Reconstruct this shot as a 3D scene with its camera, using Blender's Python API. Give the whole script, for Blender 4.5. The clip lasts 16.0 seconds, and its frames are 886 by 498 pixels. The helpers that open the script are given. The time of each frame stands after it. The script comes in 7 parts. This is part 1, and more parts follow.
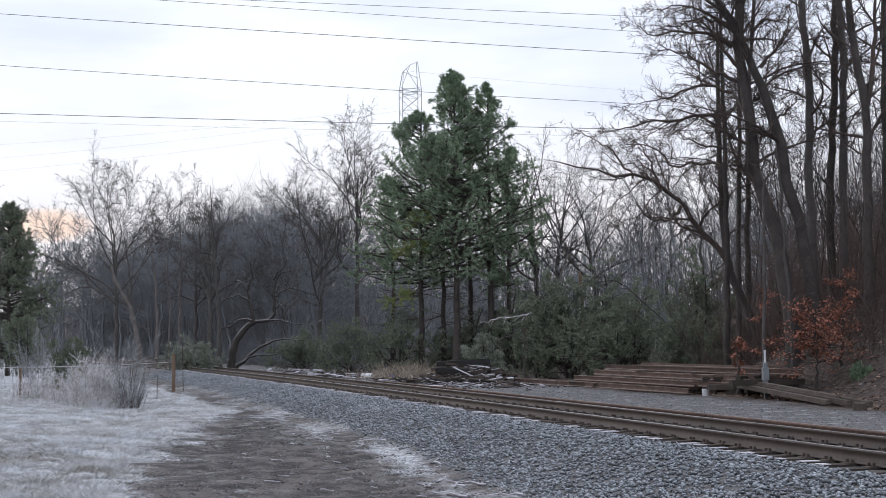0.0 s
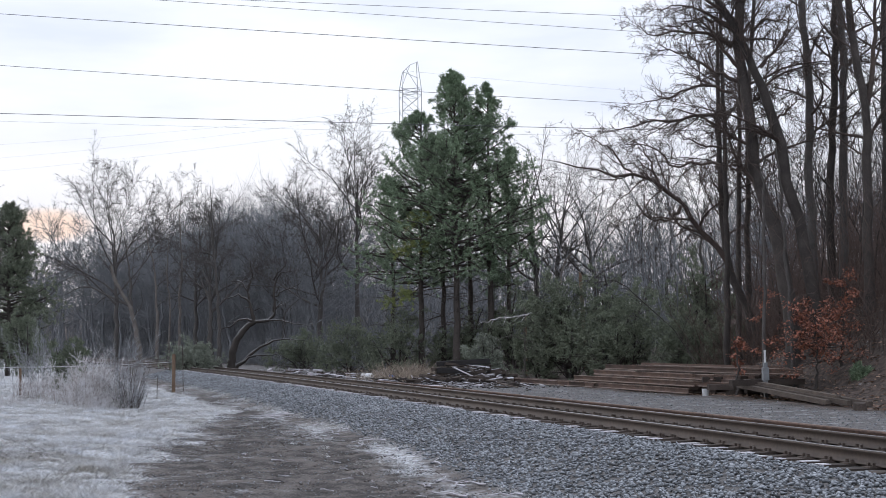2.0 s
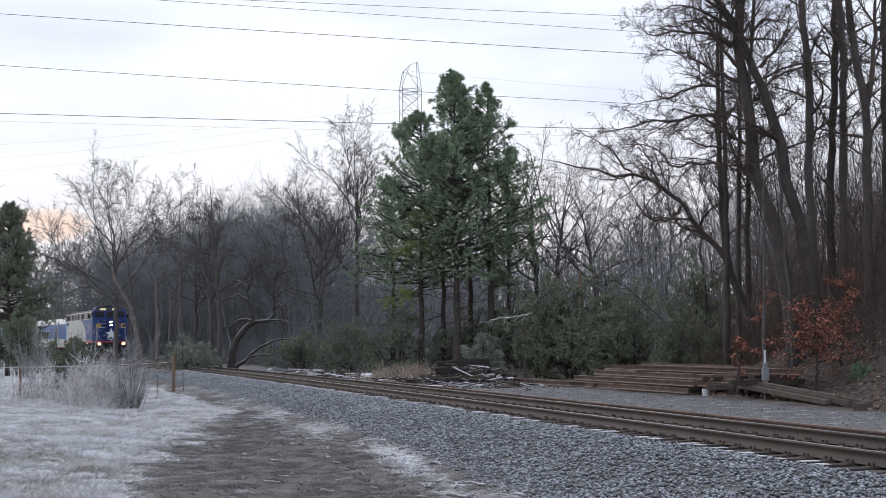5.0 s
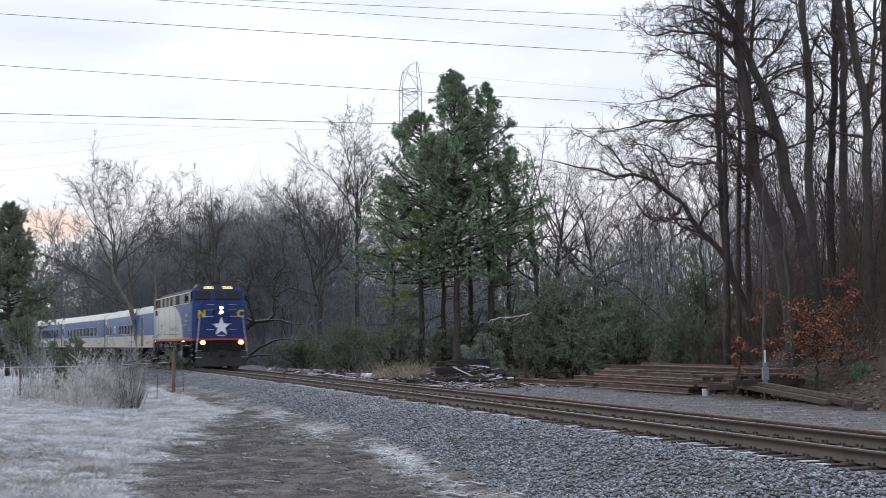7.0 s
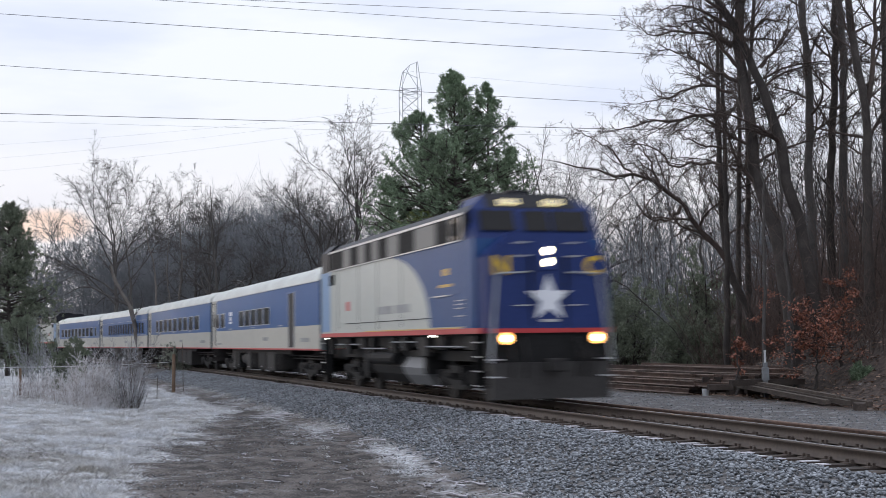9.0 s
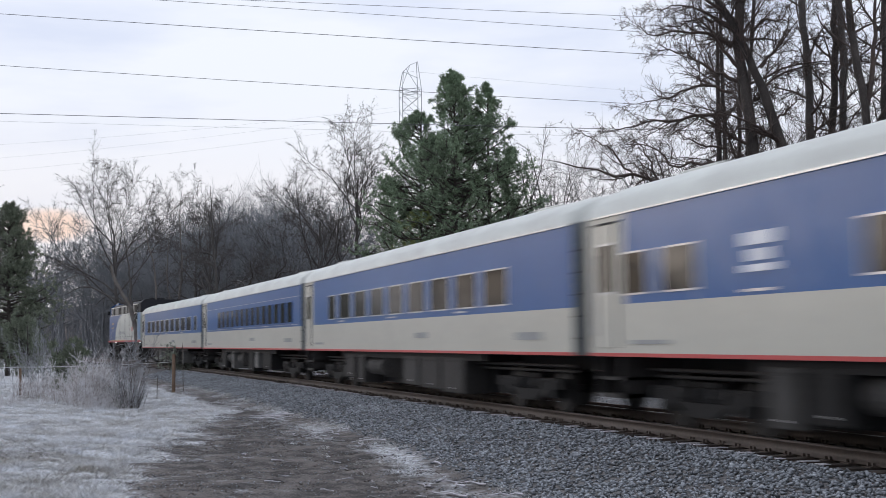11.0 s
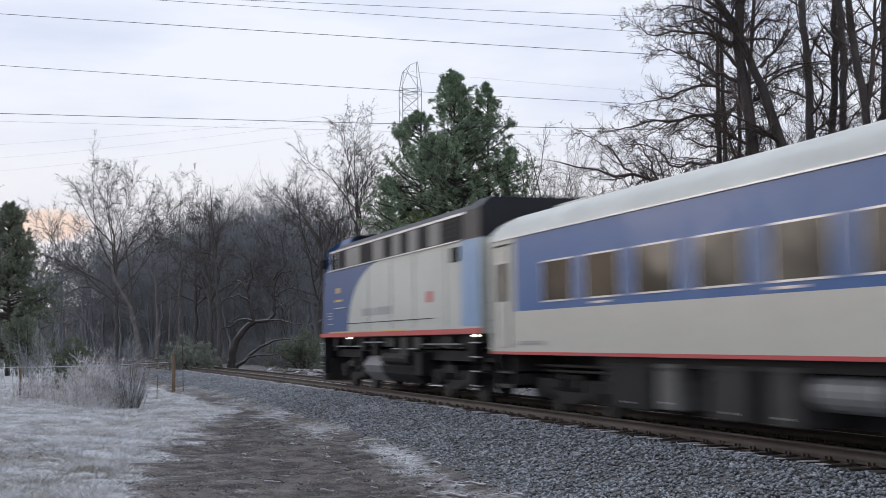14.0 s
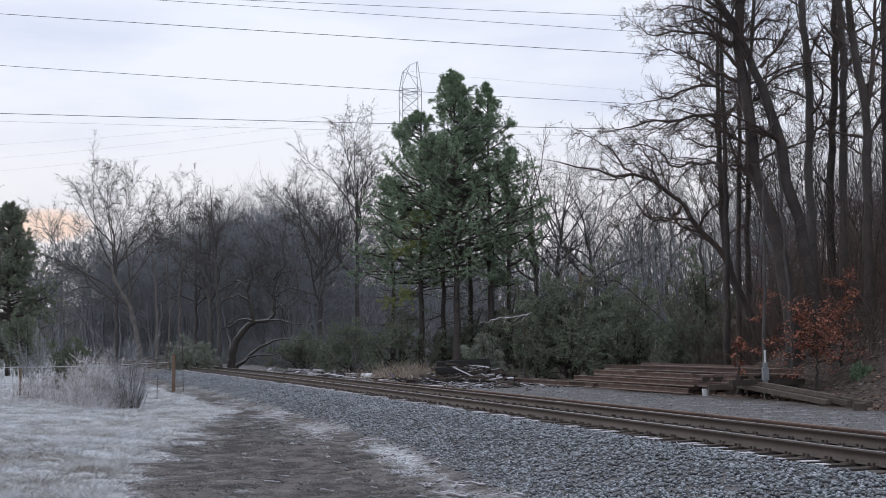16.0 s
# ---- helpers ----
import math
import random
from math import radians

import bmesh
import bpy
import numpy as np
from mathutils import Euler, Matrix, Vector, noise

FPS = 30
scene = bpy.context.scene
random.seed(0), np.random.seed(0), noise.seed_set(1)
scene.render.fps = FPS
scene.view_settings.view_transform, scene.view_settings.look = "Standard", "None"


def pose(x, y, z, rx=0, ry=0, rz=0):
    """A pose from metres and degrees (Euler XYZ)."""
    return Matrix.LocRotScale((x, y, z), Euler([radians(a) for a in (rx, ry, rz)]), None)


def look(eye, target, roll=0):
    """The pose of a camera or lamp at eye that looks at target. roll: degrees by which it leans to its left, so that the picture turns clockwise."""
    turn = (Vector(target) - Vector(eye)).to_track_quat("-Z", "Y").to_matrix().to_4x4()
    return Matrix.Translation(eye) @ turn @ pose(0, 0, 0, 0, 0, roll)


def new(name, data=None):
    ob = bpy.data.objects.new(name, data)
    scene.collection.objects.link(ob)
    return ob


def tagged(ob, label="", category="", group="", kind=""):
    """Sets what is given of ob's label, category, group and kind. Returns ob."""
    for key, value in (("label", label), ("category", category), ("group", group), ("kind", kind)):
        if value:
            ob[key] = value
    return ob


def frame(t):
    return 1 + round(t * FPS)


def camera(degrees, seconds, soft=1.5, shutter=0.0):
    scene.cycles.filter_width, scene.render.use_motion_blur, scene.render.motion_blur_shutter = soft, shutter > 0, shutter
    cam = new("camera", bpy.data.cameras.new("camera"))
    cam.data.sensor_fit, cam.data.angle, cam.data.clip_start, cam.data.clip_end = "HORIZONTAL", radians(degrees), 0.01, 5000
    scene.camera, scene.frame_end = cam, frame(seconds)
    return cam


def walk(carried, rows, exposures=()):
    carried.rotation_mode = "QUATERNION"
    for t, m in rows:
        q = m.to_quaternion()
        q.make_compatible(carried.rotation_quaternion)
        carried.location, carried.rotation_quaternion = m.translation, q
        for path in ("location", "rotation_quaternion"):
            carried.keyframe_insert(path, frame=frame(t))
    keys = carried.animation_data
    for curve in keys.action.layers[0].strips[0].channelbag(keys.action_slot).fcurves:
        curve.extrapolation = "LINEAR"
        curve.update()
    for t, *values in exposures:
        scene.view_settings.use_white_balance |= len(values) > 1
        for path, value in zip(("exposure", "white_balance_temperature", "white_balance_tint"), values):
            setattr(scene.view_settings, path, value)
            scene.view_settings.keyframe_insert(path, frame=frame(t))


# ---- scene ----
# camera on a tripod beside the line; z = 0 is the top of the rails
EYE = (0.0, 0.0, 1.47)
cam = camera(36.2, 16.0, 0.8, 0.9)
STAND = Matrix.Translation(EYE) @ pose(0, 0, 0, 90 + 3.83, 0, 0) @ pose(0, 0, 0, 0, 0, -0.70)
walk(cam, [(0.0, STAND), (16.0, STAND)], [(0.0, 0.22, 6230, 9), (7.0, 0.22, 6230, 9), (9.0, 0.13, 6230, 9), (11.5, 0.06, 6230, 9), (16.0, 0.04, 6230, 9)])

# ---- the line of the track: heading and bend along its length ----
TX, TY, TH0, TK0, TK1, TK2 = 5.611, 19.331, -0.29027, -0.000284, -1.373e-5, 1.113e-8


def heading(s):
    c = min(max(s, -10.0), 170.0)
    th = TH0 + TK0 * c + TK1 * c * c / 2 + TK2 * c ** 3 / 6
    return th + (TK0 + TK1 * c) * (s - c) * (1.0 if s > 0 else 0.0)


STEP = 0.5
S0, S1 = -260.0, 520.0
_s = np.arange(S0, S1 + STEP, STEP)
_th = np.array([heading(v) for v in _s])
_mid = (_th[1:] + _th[:-1]) / 2
_x = np.concatenate(([0], np.cumsum(np.sin(_mid) * STEP)))
_y = np.concatenate(([0], np.cumsum(np.cos(_mid) * STEP)))
_i0 = int(round(-S0 / STEP))
_x += TX - _x[_i0]
_y += TY - _y[_i0]


def on_track(s, off=0.0):
    """A place on the line, off metres to the far side, and the heading there."""
    x, y, th = np.interp(s, _s, _x), np.interp(s, _s, _y), np.interp(s, _s, _th)
    return x + off * math.cos(th), y - off * math.sin(th), th


def track_coords(X, Y):
    """For arrays of places: the length along the line and the distance to its far side."""
    X, Y = np.ravel(X), np.ravel(Y)
    s, d = np.empty(len(X)), np.empty(len(X))
    for a in range(0, len(X), 4000):
        x, y = X[a:a + 4000, None], Y[a:a + 4000, None]
        k = np.argmin((x - _x) ** 2 + (y - _y) ** 2, axis=1)
        dx, dy = X[a:a + 4000] - _x[k], Y[a:a + 4000] - _y[k]
        s[a:a + 4000] = _s[k] + dx * np.sin(_th[k]) + dy * np.cos(_th[k])
        d[a:a + 4000] = dx * np.cos(_th[k]) - dy * np.sin(_th[k])
    return s, d


# ---- sky, sun ----
DAWN = -50.0
world = bpy.data.worlds.new("winter_dawn")
scene.world = world
world.use_nodes = True


def build_world():
    nt = world.node_tree
    nt.nodes.clear()
    N, L = nt.nodes.new, nt.links.new
    out, bg = N("ShaderNodeOutputWorld"), N("ShaderNodeBackground")
    sky = N("ShaderNodeTexSky")
    sky.sky_type, sky.sun_disc = "NISHITA", False
    sky.sun_elevation, sky.sun_rotation = radians(1.2), radians(DAWN)
    sky.altitude, sky.air_density, sky.dust_density = 100, 1.2, 2.5
    tc, mp = N("ShaderNodeTexCoord"), N("ShaderNodeMapping")
    mp.inputs["Scale"].default_value = (1.0, 1.0, 4.5)
    L(tc.outputs["Generated"], mp.inputs["Vector"])
    n1, n2 = N("ShaderNodeTexNoise"), N("ShaderNodeTexNoise")
    for n, sc, det in ((n1, 6.0, 9.0), (n2, 1.6, 4.0)):
        n.inputs["Scale"].default_value, n.inputs["Detail"].default_value = sc, det
        L(mp.outputs["Vector"], n.inputs["Vector"])
    add = N("ShaderNodeMath")
    add.operation = "ADD"
    L(n1.outputs["Fac"], add.inputs[0])
    L(n2.outputs["Fac"], add.inputs[1])
    ramp = N("ShaderNodeValToRGB")
    ramp.color_ramp.elements[0].position, ramp.color_ramp.elements[0].color = 0.42, (0.70, 0.735, 0.86, 1)
    ramp.color_ramp.elements[1].position, ramp.color_ramp.elements[1].color = 0.58, (0.855, 0.865, 0.925, 1)
    half = N("ShaderNodeMath")
    half.operation = "MULTIPLY"
    half.inputs[1].default_value = 0.5
    L(add.outputs[0], half.inputs[0])
    L(half.outputs[0], ramp.inputs["Fac"])
    mix = N("ShaderNodeMix")
    mix.data_type, mix.blend_type = "RGBA", "ADD"
    mix.inputs["Factor"].default_value = 0.007
    L(ramp.outputs["Color"], mix.inputs["A"])
    L(sky.outputs["Color"], mix.inputs["B"])
    # an overcast sky: brighter overhead, pale and warm down at the horizon
    sep, high, low = N("ShaderNodeSeparateXYZ"), N("ShaderNodeMapRange"), N("ShaderNodeMapRange")
    L(tc.outputs["Generated"], sep.inputs[0])
    high.inputs["From Min"].default_value, high.inputs["From Max"].default_value = 0.12, 1.0
    high.inputs["To Min"].default_value, high.inputs["To Max"].default_value = 1.0, 1.24
    L(sep.outputs["Z"], high.inputs["Value"])
    low.interpolation_type = "SMOOTHSTEP"
    low.inputs["From Min"].default_value, low.inputs["From Max"].default_value = 0.19, 0.05
    low.inputs["To Max"].default_value = 0.75
    L(sep.outputs["Z"], low.inputs["Value"])
    warm = N("ShaderNodeMix")
    warm.data_type = "RGBA"
    warm.inputs["B"].default_value = (0.915, 0.85, 0.825, 1)
    L(low.outputs["Result"], warm.inputs["Factor"])
    L(mix.outputs["Result"], warm.inputs["A"])
    # clouds lit from below round the rising sun
    flat, unit_v, dot, near, dawn = N("ShaderNodeVectorMath"), N("ShaderNodeVectorMath"), N("ShaderNodeVectorMath"), N("ShaderNodeMapRange"), N("ShaderNodeMix")
    flat.operation, unit_v.operation, dot.operation = "MULTIPLY", "NORMALIZE", "DOT_PRODUCT"
    flat.inputs[1].default_value = (1.0, 1.0, 2.6)
    dot.inputs[1].default_value = Vector((math.sin(radians(DAWN)), math.cos(radians(DAWN)), 0.19)).normalized()
    L(tc.outputs["Generated"], flat.inputs[0])
    L(flat.outputs["Vector"], unit_v.inputs[0])
    L(unit_v.outputs["Vector"], dot.inputs[0])
    near.interpolation_type = "SMOOTHSTEP"
    near.inputs["From Min"].default_value, near.inputs["From Max"].default_value = 0.935, 0.992
    near.inputs["To Max"].default_value = 0.9
    L(dot.outputs["Value"], near.inputs["Value"])
    dawn.data_type, dawn.blend_type = "RGBA", "MIX"
    dawn.inputs["B"].default_value = (1.15, 0.82, 0.55, 1)
    L(near.outputs["Result"], dawn.inputs["Factor"])
    L(warm.outputs["Result"], dawn.inputs["A"])
    # a low break in the clouds over the woods
    gap, spot, glow = N("ShaderNodeVectorMath"), N("ShaderNodeMapRange"), N("ShaderNodeMix")
    gap.operation = "DOT_PRODUCT"
    gap.inputs[1].default_value = Vector((-0.292, 1.0, 0.088 * 2.6)).normalized()
    L(unit_v.outputs["Vector"], gap.inputs[0])
    spot.interpolation_type = "SMOOTHSTEP"
    spot.inputs["From Min"].default_value, spot.inputs["From Max"].default_value = 0.99935, 0.9999
    spot.inputs["To Max"].default_value = 0.6
    L(gap.outputs["Value"], spot.inputs["Value"])
    glow.data_type = "RGBA"
    glow.inputs["B"].default_value = (1.05, 0.70, 0.48, 1)
    L(spot.outputs["Result"], glow.inputs["Factor"])
    L(dawn.outputs["Result"], glow.inputs["A"])
    L(glow.outputs["Result"], bg.inputs["Color"])
    L(high.outputs["Result"], bg.inputs["Strength"])
    L(bg.outputs["Background"], out.inputs["Surface"])


build_world()
sun = new("sun", bpy.data.lights.new("sun", "SUN"))
sun.data.energy, sun.data.angle, sun.data.color = 0.35, radians(20), (1.0, 0.88, 0.78)
sun.matrix_world = look((0, 0, 0), (-math.sin(radians(DAWN)), -math.cos(radians(DAWN)), -0.16))

# ---- materials ----


def mat(name, c, rough=0.7, metal=0.0, dark=None, scale=3.0, fine=40.0, bump=0.2, spread=0.35, rand=0.0, coat=0.0, dist=0.02, spec=0.5):
    """A surface of colour c that drifts to the colour dark in large and fine patches, with grain in relief."""
    m = bpy.data.materials.new(name)
    m.use_nodes = True
    nt = m.node_tree
    N, L = nt.nodes.new, nt.links.new
    b = nt.nodes["Principled BSDF"]
    tc = N("ShaderNodeTexCoord")
    a, f = N("ShaderNodeTexNoise"), N("ShaderNodeTexNoise")
    a.inputs["Scale"].default_value, f.inputs["Scale"].default_value = scale, fine
    a.inputs["Detail"].default_value, f.inputs["Detail"].default_value = 5.0, 3.0
    for n in (a, f):
        L(tc.outputs["Object"], n.inputs["Vector"])
    mul = N("ShaderNodeMix")
    mul.data_type = "FLOAT"
    mul.inputs["Factor"].default_value = 0.45
    L(a.outputs["Fac"], mul.inputs["A"])
    L(f.outputs["Fac"], mul.inputs["B"])
    rg = N("ShaderNodeMapRange")
    rg.inputs["From Min"].default_value, rg.inputs["From Max"].default_value = 0.5 - spread / 2, 0.5 + spread / 2
    L(mul.outputs["Result"], rg.inputs["Value"])
    mix = N("ShaderNodeMix")
    mix.data_type = "RGBA"
    d = dark or tuple(v * 0.6 for v in c)
    mix.inputs["A"].default_value, mix.inputs["B"].default_value = (*d, 1), (*c, 1)
    L(rg.outputs["Result"], mix.inputs["Factor"])
    col = mix.outputs["Result"]
    if rand:
        oi, hs, mr = N("ShaderNodeObjectInfo"), N("ShaderNodeHueSaturation"), N("ShaderNodeMapRange")
        mr.inputs["To Min"].default_value, mr.inputs["To Max"].default_value = 1 - rand, 1 + rand
        L(oi.outputs["Random"], mr.inputs["Value"])
        L(mr.outputs["Result"], hs.inputs["Value"])
        L(col, hs.inputs["Color"])
        col = hs.outputs["Color"]
    L(col, b.inputs["Base Color"])
    b.inputs["Roughness"].default_value, b.inputs["Metallic"].default_value = rough, metal
    b.inputs["Coat Roughness"].default_value = 0.04
    b.inputs["Coat Weight"].default_value, b.inputs["Specular IOR Level"].default_value = coat, spec
    if bump:
        bp = N("ShaderNodeBump")
        bp.inputs["Strength"].default_value, bp.inputs["Distance"].default_value = bump, dist
        L(mul.outputs["Result"], bp.inputs["Height"])
        L(bp.outputs["Normal"], b.inputs["Normal"])
    return m


def island(m, lo, hi):
    """Lets every separate leaf or stone of a material differ in brightness."""
    nt = m.node_tree
    N, L = nt.nodes.new, nt.links.new
    b = nt.nodes["Principled BSDF"]
    g, mr, hs = N("ShaderNodeNewGeometry"), N("ShaderNodeMapRange"), N("ShaderNodeHueSaturation")
    mr.inputs["To Min"].default_value, mr.inputs["To Max"].default_value = lo, hi
    L(g.outputs["Random Per Island"], mr.inputs["Value"])
    L(mr.outputs["Result"], hs.inputs["Value"])
    src = b.inputs["Base Color"].links[0].from_socket
    L(src, hs.inputs["Color"])
    L(hs.outputs["Color"], b.inputs["Base Color"])
    return m


def rimed_or_lit(m, c, amount, lo=0.35, hi=0.9, grain=9.0):
    """Lays colour c in patches on the faces that look up: frost, and painted sky light on the old rails."""
    nt = m.node_tree
    N, L = nt.nodes.new, nt.links.new
    b = nt.nodes["Principled BSDF"]
    g, sp, mr, mu, n, tc, mx = (N("ShaderNode" + k) for k in ("NewGeometry", "SeparateXYZ", "MapRange", "Math", "TexNoise", "TexCoord", "Mix"))
    L(g.outputs["Normal"], sp.inputs[0])
    mr.inputs["From Min"].default_value, mr.inputs["From Max"].default_value = lo, hi
    mr.inputs["To Max"].default_value = amount * 2
    L(sp.outputs["Z"], mr.inputs["Value"])
    n.inputs["Scale"].default_value, n.inputs["Detail"].default_value = grain, 5.0
    L(tc.outputs["Object"], n.inputs["Vector"])
    mu.operation, mu.use_clamp = "MULTIPLY", True
    L(mr.outputs["Result"], mu.inputs[0])
    L(n.outputs["Fac"], mu.inputs[1])
    mx.data_type = "RGBA"
    L(mu.outputs[0], mx.inputs["Factor"])
    L(b.inputs["Base Color"].links[0].from_socket, mx.inputs["A"])
    mx.inputs["B"].default_value = (*c, 1)
    L(mx.outputs["Result"], b.inputs["Base Color"])
    return m


def glow(name, c, power):
    m = bpy.data.materials.new(name)
    m.use_nodes = True
    b = m.node_tree.nodes["Principled BSDF"]
    b.inputs["Base Color"].default_value = (*c, 1)
    b.inputs["Emission Color"].default_value, b.inputs["Emission Strength"].default_value = (*c, 1), power
    return m


TWIGD = mat("dark_red_twigs", (0.105, 0.08, 0.07), 0.9, dark=(0.05, 0.038, 0.034), scale=1.0, fine=8, bump=0.0)
BARK_M = mat("bark_hazy", (0.105, 0.096, 0.09), 0.9, dark=(0.05, 0.046, 0.044), scale=1.0, fine=12, bump=0.3)
BARK = mat("bark_brown", (0.078, 0.067, 0.061), 0.9, dark=(0.03, 0.026, 0.024), scale=2.0, fine=30, bump=0.6, rand=0.2)
BARK_G = mat("bark_grey", (0.12, 0.11, 0.104), 0.9, dark=(0.05, 0.046, 0.044), scale=2.0, fine=30, bump=0.6, rand=0.2)
# distant haze is mixed into this bark as a paler, bluish tone
BARK_HAZE = mat("bark_far_haze", (0.215, 0.224, 0.238), 0.95, dark=(0.105, 0.11, 0.118), scale=0.3, fine=4, bump=0.0)
BARK_PALE = mat("bark_pale", (0.20, 0.18, 0.165), 0.9, dark=(0.08, 0.07, 0.064), scale=2.0, fine=30, bump=0.6)
BARK_P = mat("bark_pine", (0.088, 0.074, 0.066), 0.9, dark=(0.045, 0.038, 0.034), scale=3.0, fine=20, bump=0.7)
NEEDLE = island(mat("pine_needles", (0.265, 0.35, 0.225), 0.6, dark=(0.155, 0.212, 0.138), scale=0.5, fine=3, bump=0.0, spec=0.2), 0.6, 1.35)
CEDAR = island(mat("cedar_leaves", (0.24, 0.272, 0.198), 0.8, dark=(0.14, 0.16, 0.118), scale=0.7, fine=5, bump=0.0, spec=0.15), 0.75, 1.2)
RUSSET = island(mat("dead_leaves", (0.44, 0.175, 0.11), 0.7, dark=(0.19, 0.078, 0.055), scale=1.5, fine=9, bump=0.0), 0.55, 1.4)
STEMB = mat("tan_stems", (0.40, 0.36, 0.335), 0.85, dark=(0.20, 0.17, 0.15), scale=2.0, fine=14, bump=0.0)
STALK = mat("dark_weed_stalks", (0.10, 0.075, 0.062), 0.85, dark=(0.05, 0.037, 0.031), scale=3.0, fine=20, bump=0.0)
FROST_T = mat("frosted_twigs", (0.74, 0.75, 0.79), 0.8, dark=(0.40, 0.36, 0.335), scale=2.0, fine=14, bump=0.0)
FROST_G = island(mat("frosted_grass", (0.76, 0.79, 0.84), 0.8, dark=(0.40, 0.375, 0.33), scale=0.9, fine=5, bump=0.0, spread=0.25), 0.45, 1.2)
STRAW = island(mat("dry_straw", (0.40, 0.335, 0.27), 0.8, dark=(0.24, 0.195, 0.155), scale=1.2, fine=8, bump=0.0), 0.6, 1.3)
STONE = rimed_or_lit(island(mat("ballast_stone", (0.245, 0.262, 0.282), 0.85, dark=(0.088, 0.096, 0.107), scale=1.2, fine=20, bump=0.3), 0.4, 1.6), (0.62, 0.65, 0.70), 0.30, 0.5, 0.95, 14.0)
CLOD = island(mat("dark_clods", (0.15, 0.13, 0.12), 0.95, dark=(0.07, 0.06, 0.055), scale=2, fine=20, bump=0.4), 0.5, 1.6)
RAIL = mat("rusty_rail", (0.098, 0.074, 0.06), 0.65, 0.15, dark=(0.05, 0.039, 0.033), scale=1.0, fine=18, bump=0.2)
RAILTOP = mat("worn_rail_head", (0.42, 0.41, 0.41), 0.3, 0.9, scale=1.0, fine=30, bump=0.05)
TIE = mat("creosoted_tie", (0.085, 0.066, 0.055), 0.9, dark=(0.035, 0.028, 0.025), scale=3, fine=25, bump=0.6, rand=0.3)
RUBBLE = rimed_or_lit(island(mat("frosted_rubble", (0.075, 0.064, 0.058), 0.9, dark=(0.028, 0.024, 0.022), scale=3, fine=20, bump=0.3), 0.5, 1.5), (0.62, 0.62, 0.68), 0.5, 0.6, 0.95, 4.0)
TWIGR = mat("red_brown_twigs", (0.14, 0.10, 0.085), 0.9, dark=(0.075, 0.053, 0.045), scale=0.8, fine=6, bump=0.0)
BARK_OLD = rimed_or_lit(mat("bark_gnarled", (0.055, 0.046, 0.04), 0.9, dark=(0.025, 0.021, 0.019), scale=2.0, fine=30, bump=0.8), (0.55, 0.55, 0.56), 0.55, 0.3, 0.95, 4.0)
HEAP = rimed_or_lit(mat("frosted_old_tie", (0.09, 0.072, 0.062), 0.9, dark=(0.03, 0.025, 0.023), scale=3, fine=25, bump=0.6, rand=0.35), (0.68, 0.68, 0.73), 0.6, 0.5, 0.95, 5.0)
FROST_D = mat("frosted_grey_twigs", (0.42, 0.44, 0.47), 0.85, dark=(0.15, 0.145, 0.145), scale=1.5, fine=9, bump=0.0)
NEWLEAF = island(mat("yellow_green_needles", (0.25, 0.29, 0.085), 0.6, dark=(0.15, 0.18, 0.06), scale=0.7, fine=4, bump=0.0), 0.7, 1.3)
FROSTED = mat("frosted_wood", (0.66, 0.65, 0.70), 0.8, dark=(0.36, 0.33, 0.35), scale=5, fine=30, bump=0.4, rand=0.15)
TIMBER = mat("weathered_timber", (0.13, 0.105, 0.088), 0.9, dark=(0.05, 0.04, 0.034), scale=3, fine=22, bump=0.6, rand=0.35)
# rust, with sky light on the rail tops painted as tan upward faces
OLDRAIL = rimed_or_lit(mat("old_rail_rust_lit_tops", (0.155, 0.10, 0.078), 0.8, 0.1, dark=(0.04, 0.03, 0.027), scale=1.4, fine=14, bump=0.4, rand=0.5), (0.36, 0.29, 0.245), 0.5, 0.6, 0.95, 3.0)
POSTW = mat("post_wood", (0.20, 0.135, 0.09), 0.85, dark=(0.11, 0.072, 0.05), scale=4, fine=30, bump=0.5)
WIRE = mat("dull_wire", (0.17, 0.17, 0.185), 0.6, 0.3, bump=0.0)
STEEL = mat("galvanised_steel", (0.30, 0.32, 0.34), 0.6, 0.4, bump=0.1)
PALEST = mat("pale_zinc_steel", (0.46, 0.48, 0.51), 0.6, 0.2, bump=0.0)
WHITE = mat("white_plastic", (0.78, 0.80, 0.82), 0.5, bump=0.05)

# ---- mesh helpers ----


def mesh_np(name, V, F, smooth=False):
    """A mesh from an array of corners and a list of index arrays, each with faces of one size."""
    me = bpy.data.meshes.new(name)
    V = np.asarray(V, dtype=np.float32)
    me.vertices.add(len(V))
    me.vertices.foreach_set("co", V.ravel())
    loops = np.concatenate([f.ravel() for f in F]).astype(np.int32)
    tot = np.concatenate([np.full(len(f), f.shape[1]) for f in F])
    start = np.concatenate(([0], np.cumsum(tot)[:-1])).astype(np.int32)
    me.loops.add(len(loops))
    me.loops.foreach_set("vertex_index", loops)
    me.polygons.add(len(start))
    me.polygons.foreach_set("loop_start", start)
    if smooth:
        me.polygons.foreach_set("use_smooth", np.ones(len(start), dtype=bool))
    me.update(calc_edges=True)
    return me


